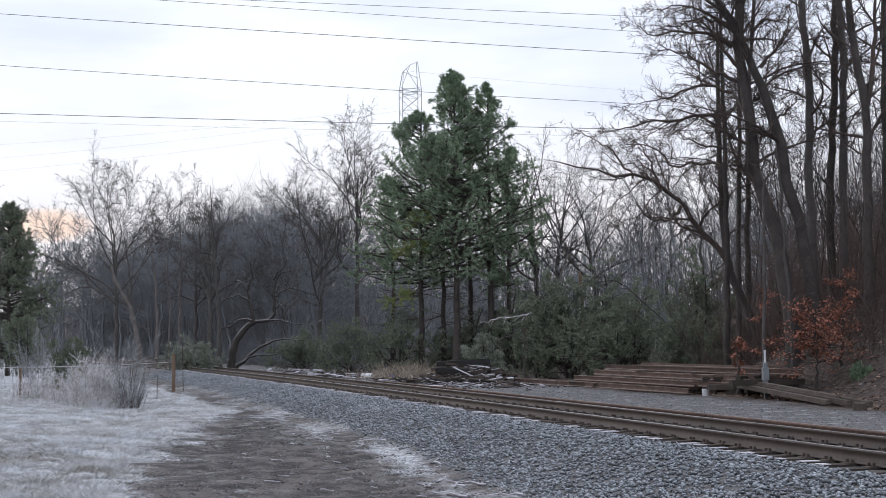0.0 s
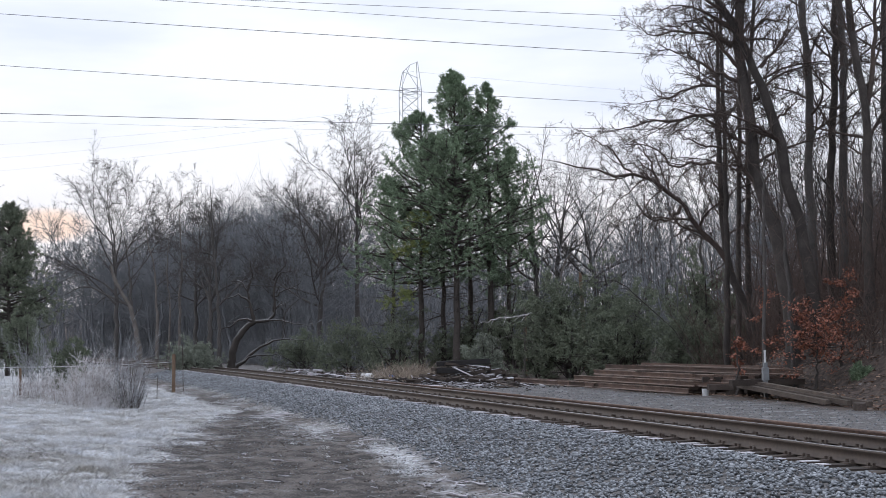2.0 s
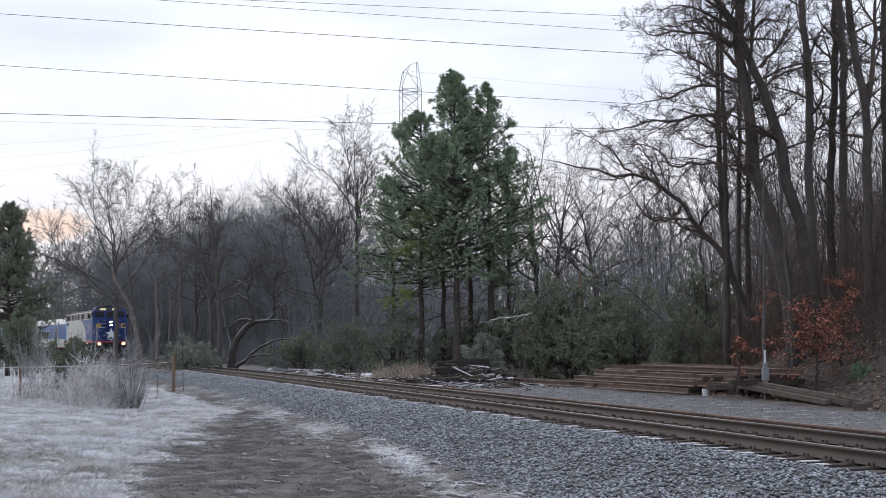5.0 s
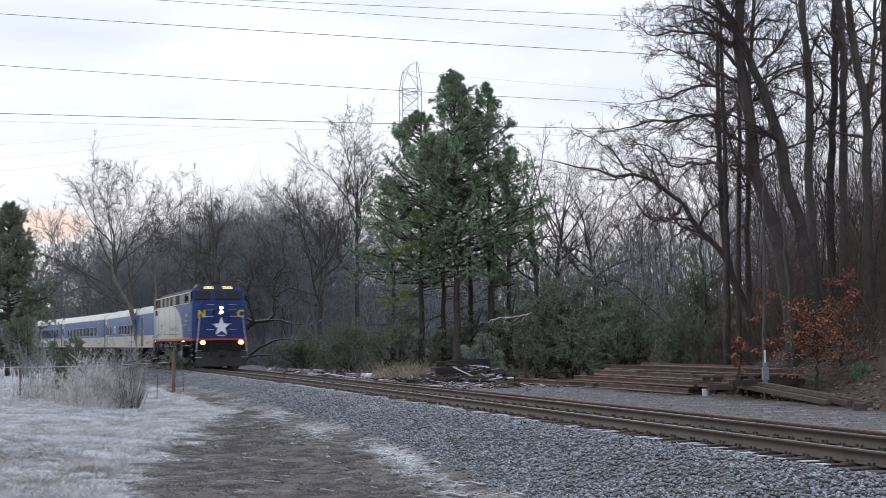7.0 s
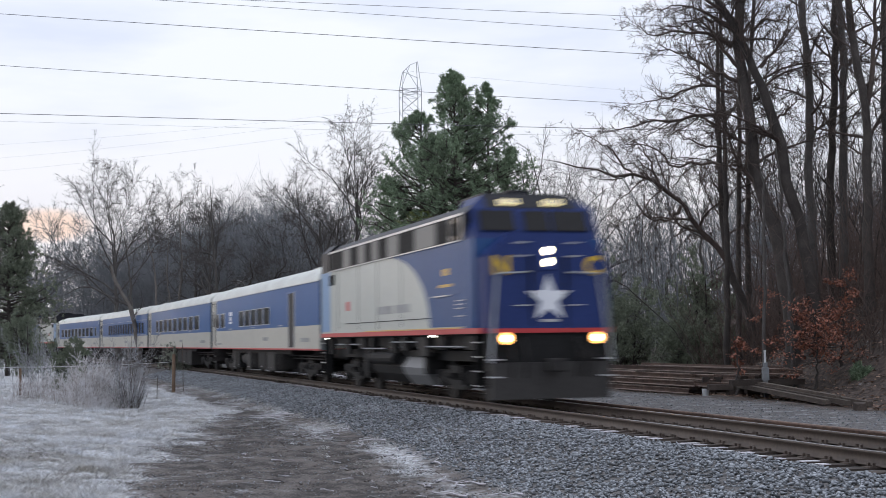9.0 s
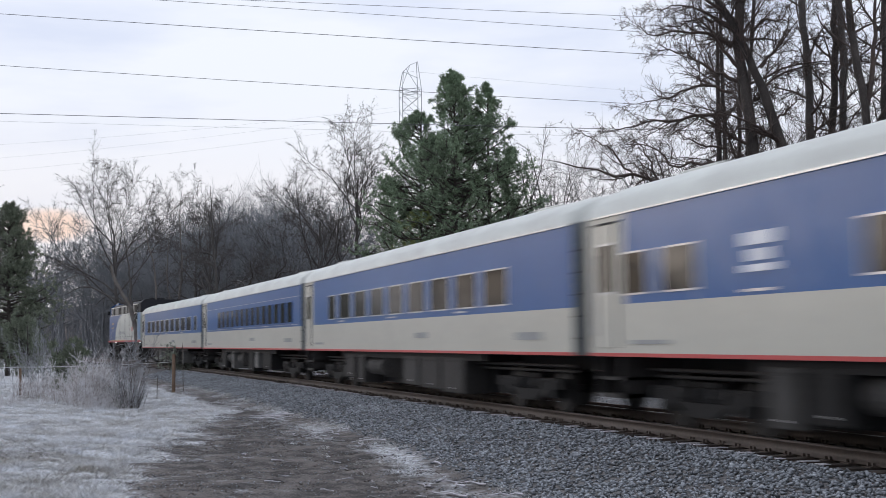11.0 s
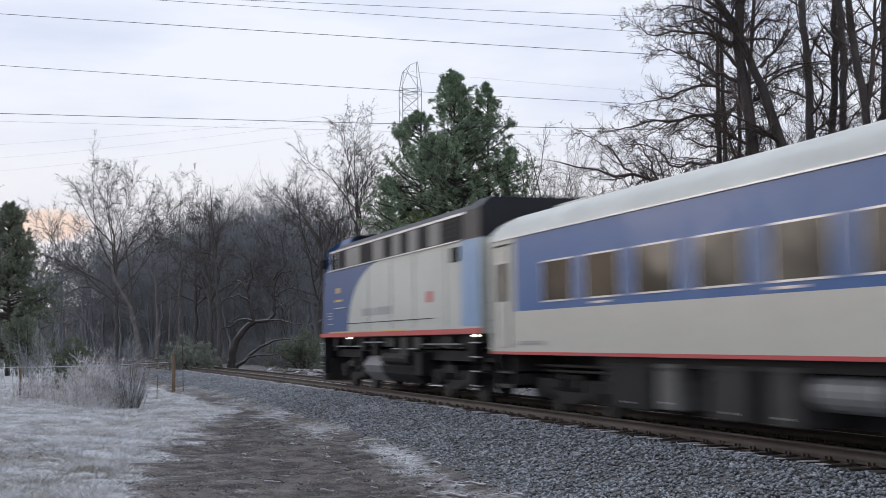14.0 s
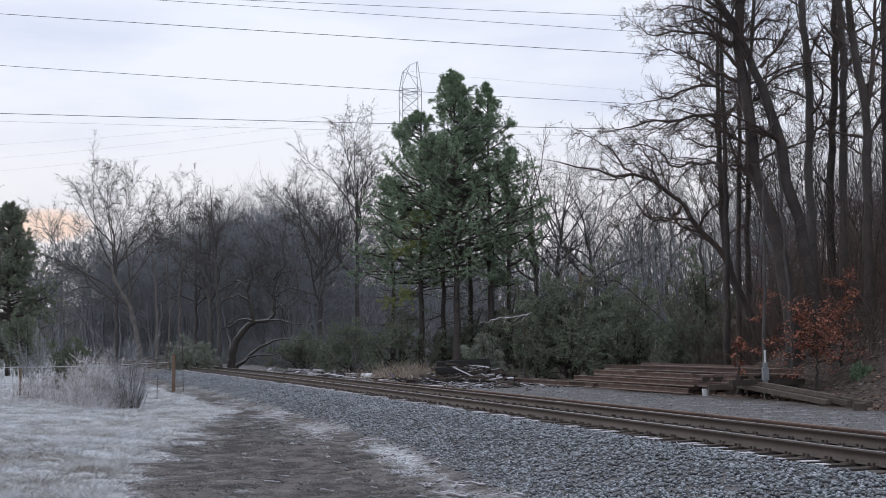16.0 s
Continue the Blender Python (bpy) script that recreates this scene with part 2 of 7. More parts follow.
def tubes(segs, sides=4):
    """Tapered prisms round segments (x0 y0 z0 x1 y1 z1 r0 r1)."""
    S = np.asarray(segs, dtype=np.float64)
    p, q, r0, r1 = S[:, :3], S[:, 3:6], S[:, 6], S[:, 7]
    d = q - p
    d /= np.maximum(np.linalg.norm(d, axis=1, keepdims=True), 1e-9)
    h = np.where(np.abs(d[:, 2:3]) < 0.9, [[0, 0, 1.0]], [[1.0, 0, 0]])
    u = np.cross(d, h)
    u /= np.linalg.norm(u, axis=1, keepdims=True)
    v = np.cross(d, u)
    n = len(S)
    V = np.empty((n, 2, sides, 3))
    for k in range(sides):
        a = 2 * math.pi * k / sides
        o = u * math.cos(a) + v * math.sin(a)
        V[:, 0, k] = p + o * r0[:, None]
        V[:, 1, k] = q + o * r1[:, None]
    base = (np.arange(n) * 2 * sides)[:, None]
    F = []
    for k in range(sides):
        j = (k + 1) % sides
        F.append(base + np.array([[k, j, sides + j, sides + k]]))
    return V.reshape(-1, 3), np.concatenate(F)


def link(name, me, material, parent=None, label=""):
    ob = new(name, me)
    if material:
        me.materials.append(material)
    if parent:
        ob.parent = parent
    if label:
        ob["label"] = label
    return ob


def part(name, bm, material, parent=None, label="", smooth=False):
    me = bpy.data.meshes.new(name)
    bm.normal_update()
    bm.to_mesh(me)
    bm.free()
    if smooth:
        for p in me.polygons:
            p.use_smooth = True
    return link(name, me, material, parent, label)


def box(bm, x0, x1, y0, y1, z0, z1, bevel=0.0):
    g = bmesh.ops.create_cube(bm, size=1.0)["verts"]
    for v in g:
        v.co = Vector((x0 + (v.co.x + .5) * (x1 - x0), y0 + (v.co.y + .5) * (y1 - y0), z0 + (v.co.z + .5) * (z1 - z0)))
    if bevel:
        es = list({e for v in g for e in v.link_edges})
        bmesh.ops.bevel(bm, geom=es, offset=bevel, segments=2, affect="EDGES", profile=0.6)
    return g


def cyl(bm, p, q, r, seg=12, r2=None):
    """A closed cylinder or cone from p to q."""
    p, q = Vector(p), Vector(q)
    d = q - p
    m = Matrix.Translation((p + q) / 2) @ d.to_track_quat("Z", "Y").to_matrix().to_4x4()
    return bmesh.ops.create_cone(bm, cap_ends=True, segments=seg, radius1=r, radius2=r if r2 is None else r2, depth=d.length, matrix=m)["verts"]


def prism(bm, pts, a, b, axis="x"):
    """A profile pushed along one axis. For x: points are (y, z); for y: (x, z)."""
    def co(u, v, w):
        return (w, u, v) if axis == "x" else (u, w, v)
    va = [bm.verts.new(co(u, v, a)) for u, v in pts]
    vb = [bm.verts.new(co(u, v, b)) for u, v in pts]
    n = len(pts)
    fs = [bm.faces.new(va), bm.faces.new(list(reversed(vb)))]
    for i in range(n):
        fs.append(bm.faces.new((va[i], vb[i], vb[(i + 1) % n], va[(i + 1) % n])))
    bmesh.ops.recalc_face_normals(bm, faces=fs)
    return fs


def bm_new():
    return bmesh.new()


def thing(name, m, label, category, group="", kind=""):
    e = new(name)
    e.matrix_world = m
    return tagged(e, label, category, group, kind)


# ---- the ground ----


def smooth(v, a, b):
    t = np.clip((v - a) / (b - a), 0, 1)
    return t * t * (3 - 2 * t)


def wave(x, y, f, seed=0.0):
    return (np.sin(x * f * 1.7 + seed + 1.3 * np.sin(y * f * 0.9 + seed)) + np.sin(y * f * 1.3 - seed * 2 + 1.1 * np.sin(x * f * 1.1))) / 2


def ground_z(X, Y):
    X, Y = np.asarray(X, float).ravel(), np.asarray(Y, float).ravel()
    s, d = track_coords(X, Y)
    a = -d
    bumps = wave(X, Y, 1.1, 2.0) * 0.04 + wave(X, Y, 0.33, 5.0) * 0.07
    near = -0.22 - 0.53 * smooth(a, 1.35, 4.3) + bumps * smooth(a, 4.0, 6.5) + 0.28 * smooth(a, 7.0, 13.0)
    # unseen rise added so the train's sides don't mirror the low sky
    near += 0.5 * smooth(a, 25, 50) + 6.5 * smooth(a, 45, 110)
    far = -0.22 - 0.26 * smooth(d, 1.35, 2.6) + bumps * 0.5 * smooth(d, 2.6, 5)
    edge = 14.5 - 6.5 * (1 - smooth(s, 9.0, 18.0))
    far += 4.5 * smooth(np.arctan2(X, Y), 0.15, 0.28) * smooth(d, 17.0, 33.0)
    far += 0.5 * np.exp(-((s - 40.3) / 2.4) ** 2 - ((d - 7.9) / 1.1) ** 2)
    far += 2.9 * smooth(d, 11.6, 17.5) * (1 - smooth(s, 23.0, 34.0))
    far += 1.3 * smooth(d, edge, edge + 9.0) + 1.6 * (1 - smooth(s, 12, 26)) * smooth(d, edge, edge + 7)
    far += 13.5 * (1 - 0.62 * smooth(np.arctan2(X, Y), -0.06, 0.08)) * smooth(d, 24.0, 118.0) + bumps * 3 * smooth(d, 12, 30)
    return np.where(d < 0, near, far)


def gz(x, y):
    return float(ground_z([x], [y])[0])


def axis(lo, hi, fine_lo, fine_hi, step, grow=1.16):
    v = list(np.arange(fine_lo, fine_hi + step, step))
    st, a = step, v[-1]
    while a < hi:
        st *= grow
        a += st
        v.append(a)
    st, a = step, v[0]
    while a > lo:
        st *= grow
        a -= st
        v.insert(0, a)
    return np.array(v)


def ground_material():
    m = mat("winter_ground", (0.135, 0.118, 0.109), 0.95, dark=(0.03, 0.026, 0.024), scale=2.2, fine=30, spread=0.11, bump=0.8, dist=0.05)
    nt = m.node_tree
    N, L = nt.nodes.new, nt.links.new
    b = nt.nodes["Principled BSDF"]
    base = b.inputs["Base Color"].links[0].from_socket
    tc = N("ShaderNodeTexCoord")

    def layer(attr, c1, c2, sc, wob, edge, lo):
        nonlocal base
        at = N("ShaderNodeAttribute")
        at.attribute_name = attr
        n, n2 = N("ShaderNodeTexNoise"), N("ShaderNodeTexNoise")
        n.inputs["Scale"].default_value, n.inputs["Detail"].default_value = sc, 8.0
        n2.inputs["Scale"].default_value, n2.inputs["Detail"].default_value = sc * 7, 6.0
        n.inputs["Roughness"].default_value = 0.68
        for k in (n, n2):
            L(tc.outputs["Object"], k.inputs["Vector"])
        ma = N("ShaderNodeMath")
        ma.operation = "MULTIPLY_ADD"
        ma.inputs[1].default_value = wob
        L(n.outputs["Fac"], ma.inputs[0])
        L(at.outputs["Fac"], ma.inputs[2])
        r = N("ShaderNodeMapRange")
        r.inputs["From Min"].default_value, r.inputs["From Max"].default_value = lo, lo + edge
        L(ma.outputs[0], r.inputs["Value"])
        cr = N("ShaderNodeMix")
        cr.data_type = "RGBA"
        cr.inputs["A"].default_value, cr.inputs["B"].default_value = (*c1, 1), (*c2, 1)
        rr = N("ShaderNodeMapRange")
        rr.inputs["From Min"].default_value, rr.inputs["From Max"].default_value = 0.36, 0.62
        L(n2.outputs["Fac"], rr.inputs["Value"])
        L(rr.outputs["Result"], cr.inputs["Factor"])
        mx = N("ShaderNodeMix")
        mx.data_type = "RGBA"
        L(r.outputs["Result"], mx.inputs["Factor"])
        L(base, mx.inputs["A"])
        L(cr.outputs["Result"], mx.inputs["B"])
        base = mx.outputs["Result"]

    layer("litter", (0.038, 0.03, 0.026), (0.11, 0.083, 0.07), 0.8, 0.6, 0.15, 0.75)
    layer("gravel", (0.06, 0.056, 0.055), (0.175, 0.168, 0.166), 2.0, 0.3, 0.2, 0.6)
    layer("frost", (0.20, 0.18, 0.155), (0.66, 0.69, 0.735), 2.4, 1.3, 0.34, 1.08)
    L(base, b.inputs["Base Color"])
    return m


def grass_edge(s):
    """How far from the line the frosted grass begins: far off near the camera, close beyond it."""
    return np.interp(s, [-10, 3, 12, 20, 27], [10.4, 9.9, 8.4, 6.5, 4.7])


def toe(s):
    """How far from the line the crushed stone reaches."""
    return np.interp(s, [-6, 0, 8, 16, 40], [4.6, 4.4, 3.75, 3.45, 3.2])


def build_ground():
    xs = axis(-700, 700, -24, 22, 0.30)
    ys = axis(-320, 1200, 9, 66, 0.33)
    X, Y = np.meshgrid(xs, ys)
    Z = ground_z(X, Y)
    far = smooth(np.hypot(X.ravel(), Y.ravel()), 300, 700)
    rough = np.random.RandomState(6).normal(0, 0.022, len(Z))
    Z = Z + rough * (np.hypot(X.ravel(), Y.ravel()) < 70) * (track_coords(X, Y)[1] < -4.4)
    Z = Z * (1 - far) + 4.0 * far
    V = np.column_stack((X.ravel(), Y.ravel(), Z))
    nx, ny = len(xs), len(ys)
    i = (np.arange(ny - 1)[:, None] * nx + np.arange(nx - 1)[None, :]).ravel()
    me = mesh_np("ground", V, [np.column_stack((i, i + 1, i + nx + 1, i + nx))], True)
    s, d = track_coords(X, Y)
    x, y = X.ravel(), Y.ravel()
    streak = wave(s * 0.25, d * 2.2, 1.0, 1.0) * 0.10
    verge = grass_edge(s) + wave(x, y, 1.3, 3) * 0.55 + wave(x, y, 3.1, 1) * 0.3
    frost = 0.31 + 0.56 * smooth(-d, verge - 1.1, verge + 0.8) * smooth(-d, 4.2, 4.8) + streak * smooth(-d, 4.0, 5.0)
    frost += (0.28 + 0.22 * smooth(s, 0, 9) - 0.25 * smooth(s, 22, 34)) * np.exp(-((d + toe(s) + 0.55) / 0.6) ** 2) * np.clip(0.62 + 0.8 * wave(s * 0.5, d * 2.6, 1.0, 7.0), 0, 1) + 0.2 * smooth(s, 30, 60) * smooth(-d, 3.6, 5.0)
    frost -= 0.42 * np.exp(-((s - 8.6) / 1.3) ** 2 - ((d + 11.4) / 1.1) ** 2)
    frost += 0.10 * smooth(d, 2.0, 4.0) * (1 - smooth(d, 8.0, 12.0))
    gravel = np.where(d < 0, smooth(d + toe(s), -0.6, 0.1), 1 - smooth(d, 7.5, 10.5) * 0.8)
    litter = smooth(d, 8.0, 11.0)
    for name, val in (("frost", frost), ("gravel", gravel), ("litter", litter)):
        at = me.attributes.new(name, "FLOAT", "POINT")
        at.data.foreach_set("value", np.asarray(val, dtype=np.float32))
    tagged(link("ground", me, ground_material()), "frosted grass, bare dirt and gravel beside the line", "ground", "", "structure")


build_ground()

# ---- the track ----
RAIL_PROFILE = [(-0.037, 0.0), (0.037, 0.0), (0.037, -0.035), (0.009, -0.05), (0.009, -0.15), (0.076, -0.17), (0.076, -0.186), (-0.076, -0.186), (-0.076, -0.17), (-0.009, -0.15), (-0.009, -0.05), (-0.037, -0.035)]


def rail_strip(name, off, lift, s0, s1, step, material, top, label):
    ss = np.arange(s0, s1, step)
    n, k = len(ss), len(RAIL_PROFILE)
    V = np.empty((n, k, 3))
    for i, s in enumerate(ss):
        for j, (w, z) in enumerate(RAIL_PROFILE):
            x, y, _ = on_track(s, off + w)
            V[i, j] = (x, y, z + lift)
    base = (np.arange(n - 1) * k)[:, None]
    F = np.concatenate([base + np.array([[j, (j + 1) % k, k + (j + 1) % k, k + j]]) for j in range(k)])
    me = mesh_np(name, V.reshape(-1, 3), [F])
    ob = tagged(link(name, me, material), label, "rail", "running rails", "structure")
    me.materials.append(top)
    idx = np.zeros(len(F), dtype=np.int32)
    idx[:n - 1] = 1
    me.polygons.foreach_set("material_index", idx)
    return ob


rail_strip("rail", -0.7545, 0.0, -250, 480, 1.0, RAIL, RAILTOP, "rust-brown steel running rail with a bright worn head")
rail_strip("rail", 0.7545, 0.0, -250, 480, 1.0, RAIL, RAILTOP, "rust-brown steel running rail with a bright worn head")
rail_strip("loose_rail", 1.62, -0.03, -40, 34, 1.0, OLDRAIL, OLDRAIL, "old rusted rail lying along the tie ends")


def build_ties():
    rng = random.Random(5)
    bm = bm_new()
    box(bm, -1.30, 1.30, -0.115, 0.115, -0.36, -0.19)
    me = bpy.data.meshes.new("tie")
    bm.to_mesh(me)
    bm.free()
    me.materials.append(TIE)
    bm = bm_new()
    for o in (-0.7545, 0.7545):
        box(bm, o - 0.19, o + 0.19, -0.095, 0.095, -0.192, -0.178)
        for w in (-0.11, 0.11):
            for v in (-0.055, 0.055):
                box(bm, o + w - 0.018, o + w + 0.018, v - 0.016, v + 0.016, -0.18, -0.135)
    plate = bpy.data.meshes.new("tie_plate")
    bm.to_mesh(plate)
    bm.free()
    plate.materials.append(RAIL)
    bm = bm_new()
    box(bm, -1.315, -1.0, -0.11, 0.11, -0.19, -0.181, 0.004)
    cap = bpy.data.meshes.new("frost_cap")
    bm.to_mesh(cap)
    bm.free()
    cap.materials.append(FROSTED)
    track = tagged(new("track_bed"), "wooden railway ties with frosted ends under the rails", "track", "", "structure")
    s, n = -14.0, 0
    while s < 126 and n < 290:
        x, y, th = on_track(s + rng.uniform(-.03, .03))
        o = new("tie", me)
        o.parent = track
        o.matrix_world = pose(x, y, 0, 0, 0, -math.degrees(th) + rng.uniform(-1, 1)) @ Matrix.Translation((rng.uniform(-.05, .05), 0, rng.uniform(-.008, .004)))
        p = new("tie_plate", plate)
        p.parent = o
        if rng.random() < 0.82:
            c = new("frost_cap", cap)
            c.parent = o
            k = rng.uniform(0.3, 1.1)
            c.matrix_basis = Matrix.Translation((-1.315, rng.uniform(-.03, .03), 0)) @ Matrix.Diagonal((k, rng.uniform(0.55, 1.0), 1, 1)) @ Matrix.Translation((1.315, 0, 0))
        s += 0.50
        n += 1


build_ties()


def stones(name, n, area, size, seed, label, material=None, sit=0.35):
    """Crushed stones, each a twisted octahedron with its own size."""
    rng = np.random.RandomState(seed)
    S, D = area(rng, n)
    n = len(S)
    th = np.interp(S, _s, _th)
    X = np.interp(S, _s, _x) + D * np.cos(th)
    Y = np.interp(S, _s, _y) - D * np.sin(th)
    Z = ground_z(X, Y)
    O = np.array([(1, 0, 0), (0, 1, 0), (-1, 0, 0), (0, -1, 0), (0, 0, 1), (0, 0, -1)], float)
    O = O[None] * rng.uniform(0.55, 1.25, (n, 6, 1)) + rng.normal(0, 0.22, (n, 6, 3))
    q = rng.normal(size=(n, 4))
    q /= np.linalg.norm(q, axis=1, keepdims=True)
    w, x, y, z = q.T
    R = np.stack([1 - 2 * (y * y + z * z), 2 * (x * y - z * w), 2 * (x * z + y * w), 2 * (x * y + z * w), 1 - 2 * (x * x + z * z), 2 * (y * z - x * w),
                  2 * (x * z - y * w), 2 * (y * z + x * w), 1 - 2 * (x * x + y * y)], 1).reshape(n, 3, 3)
    r = size * rng.uniform(0.6, 1.35, (n, 1, 1))
    V = np.einsum("nij,nkj->nki", R, O) * r
    V[:, :, 2] *= 0.65
    V += np.column_stack((X, Y, Z + r[:, 0, 0] * sit))[:, None, :]
    base = (np.arange(n) * 6)[:, None]
    F = np.concatenate([base + np.array([t]) for t in ((0, 1, 4), (1, 2, 4), (2, 3, 4), (3, 0, 4), (1, 0, 5), (2, 1, 5), (3, 2, 5), (0, 3, 5))])
    me = mesh_np(name, V.reshape(-1, 3), [F])
    return tagged(link(name, me, material or STONE), label, "gravel", "", "stuff")


def shoulder(rng, n):
    t = rng.uniform(0, 1, n) ** 1.5
    s = -6.0 + 76 * t
    return s, -1.25 - (toe(s) + rng.normal(0, 0.16, n) - 1.25) * rng.uniform(0, 1, n)


def between(rng, n):
    return -6.0 + 40 * rng.uniform(0, 1, n) ** 1.4, np.where(rng.uniform(size=n) < 0.5, rng.uniform(-0.62, 0.62, n), rng.uniform(0.9, 2.3, n))


def yard(rng, n):
    return rng.uniform(-8, 40, n), 2.2 + 7.5 * rng.uniform(0, 1, n) ** 1.2


def path(rng, n):
    s = rng.uniform(-6, 24, n)
    return s, -4.2 - (grass_edge(s) - 4.0) * rng.uniform(0, 1, n)


stones("ballast", 35000, shoulder, 0.038, 1, "grey crushed-stone ballast on the track shoulder")
stones("crib_ballast", 6000, between, 0.036, 2, "grey crushed stone between and behind the rails")
stones("yard_gravel", 8000, yard, 0.022, 3, "loose grey gravel on the yard behind the track")
stones("dirt_clods", 11000, path, 0.017, 7, "dark lumps of trodden dirt", CLOD, 0.0)
stones("dirt_pebbles", 8000, path, 0.015, 4, "scattered pebbles on the bare dirt")

def heap(rng, n):
    far = rng.uniform(size=n) < 0.35
    return np.where(far, rng.uniform(44, 66, n), rng.normal(40.2, 2.6, n)), np.where(far, rng.normal(5.4, 0.6, n), rng.normal(7.3, 1.1, n))


stones("debris_rubble", 2600, heap, 0.075, 9, "frosted rubble of broken wood and bark", RUBBLE, 0.2)

# ---- trees ----


def norm(v):
    return v / np.maximum(np.linalg.norm(v, axis=-1, keepdims=True), 1e-9)


def curve(pts, n=5):
    """A smooth line through the points."""
    q = [Vector(p) for p in pts]
    q = [q[0] * 2 - q[1]] + q + [q[-1] * 2 - q[-2]]
    out = []
    for a, b, c, d in zip(q, q[1:], q[2:], q[3:]):
        for k in range(n):
            t = k / n
            out.append(tuple(0.5 * (2 * b + (c - a) * t + (2 * a - 5 * b + 4 * c - d) * t * t + (3 * b - a - 3 * c + d) * t ** 3)))
    return out + [tuple(q[-2])]


def bent(pts, m=13):
    """m points at even steps along a smooth line."""
    c = np.array(curve(pts))
    run = np.concatenate(([0], np.cumsum(np.linalg.norm(np.diff(c, axis=0), axis=1))))
    t = np.linspace(0, run[-1], m)
    return np.stack([np.interp(t, run, c[:, k]) for k in range(3)], 1)


def grow(r, P, D, L, R, k, wander, up, tip=0.2):
    """Wandering branches, all at once: points (n, k + 1, 3) and radii (n, k + 1)."""
    n = len(P)
    pts = np.empty((n, k + 1, 3))
    pts[:, 0] = P
    d, drift = norm(D), r.normal(0, wander, (n, 3))
    for i in range(k):
        d = norm(d + r.normal(0, wander, (n, 3)) + drift * 0.6 + np.array([0, 0, up]))
        pts[:, i + 1] = pts[:, i] + d * (L / k)[:, None]
    return pts, R[:, None] * (1 - (1 - tip) * np.linspace(0, 1, k + 1))


def sprout(r, pts, rad, kids, angle, ratio, bare, k, wander, up, floor, fall=0.5, thick=0.55, cap=9.0):
    """Smaller branches along larger ones."""
    n, m = pts.shape[:2]
    L = np.linalg.norm(np.diff(pts, axis=1), axis=2).sum(1)
    i = np.repeat(np.arange(n), kids)
    t = bare + (1 - bare) * r.uniform(0, 1, len(i))
    f = t * (m - 1)
    a = np.minimum(f.astype(int), m - 2)
    w = (f - a)[:, None]
    P = pts[i, a] * (1 - w) + pts[i, a + 1] * w
    d = norm(pts[i, a + 1] - pts[i, a])
    q = r.normal(size=(len(i), 3))
    q = norm(q - d * (q * d).sum(1, keepdims=True))
    b = np.radians(r.uniform(*angle, len(i)))[:, None]
    length = np.minimum(L[i] * r.uniform(*ratio, len(i)) * (1 - fall * t), cap)
    R = np.maximum((rad[i, a] * (1 - w[:, 0]) + rad[i, a + 1] * w[:, 0]) * thick, floor)
    return grow(r, P, d * np.cos(b) + q * np.sin(b), length, R, k, wander, up)


def sleeve(pts, rad, sides=3, point=True):
    """Unbroken tapered tubes along the branches, run out to a point."""
    n, m = pts.shape[:2]
    T = np.empty_like(pts)
    T[:, 1:-1] = pts[:, 2:] - pts[:, :-2]
    T[:, 0], T[:, -1] = pts[:, 1] - pts[:, 0], pts[:, -1] - pts[:, -2]
    T = norm(T)
    mean = norm(pts[:, -1] - pts[:, 0])
    h = np.where(np.abs(mean[:, 2:3]) < 0.8, [[0, 0, 1.0]], [[1.0, 0, 0]])[:, None, :]
    u = norm(np.cross(T, h))
    v = np.cross(T, u)
    a = np.arange(sides) * 2 * math.pi / sides
    V = pts[:, :, None] + (u[:, :, None] * np.cos(a)[None, None, :, None] + v[:, :, None] * np.sin(a)[None, None, :, None]) * rad[:, :, None, None]
    V = V.reshape(n, m * sides, 3)
    rings = m - 1
    if point:
        V = V[:, :(m - 1) * sides + 1].copy()
        V[:, -1] = pts[:, -1]
        rings = m - 2
    base = (np.arange(n) * V.shape[1])[:, None]
    quads = [base + np.array([[i * sides + k, i * sides + (k + 1) % sides, (i + 1) * sides + (k + 1) % sides, (i + 1) * sides + k]]) for i in range(rings) for k in range(sides)]
    F = np.concatenate(quads) if quads else np.empty((0, 4), int)
    if not point:
        return [(V.reshape(-1, 3), [F])]
    e = rings * sides
    tri = np.concatenate([base + np.array([[e + k, e + (k + 1) % sides, e + sides]]) for k in range(sides)])
    return [(V.reshape(-1, 3), [F, tri] if len(F) else [tri])]


def merge(parts):
    """Several (V, [faces]) as one."""
    V, quads, tris, n = [], [], [], 0
    for v, fs in parts:
        V.append(v)
        for f in fs:
            (quads if f.shape[1] == 4 else tris).append(f + n)
        n += len(v)
    return np.concatenate(V), [np.concatenate(f) for f in (quads, tris) if f]


def ramify(r, pts, rad, levels):
    """Level after level of smaller branches, as mesh parts."""
    parts = []
    for lv in levels:
        pts, rad = sprout(r, pts, rad, **lv)
        parts += sleeve(pts, rad, 3)
    return parts


def stem(r, pts, r0, r1, wob=0.03, m=18, flare=0.35):
    """A trunk along a bent axis, wider at its foot."""
    p = bent(pts, m)
    p[1:] += r.normal(0, wob, (m - 1, 3)) * np.array([1, 1, 0.2])
    z = p[:, 2] - p[0, 2]
    rad = np.linspace(r0, r1, m) * (1 + flare * np.clip(1 - z / 0.9, 0, 1)) * r.uniform(0.93, 1.07, m)
    return p[None], rad[None]


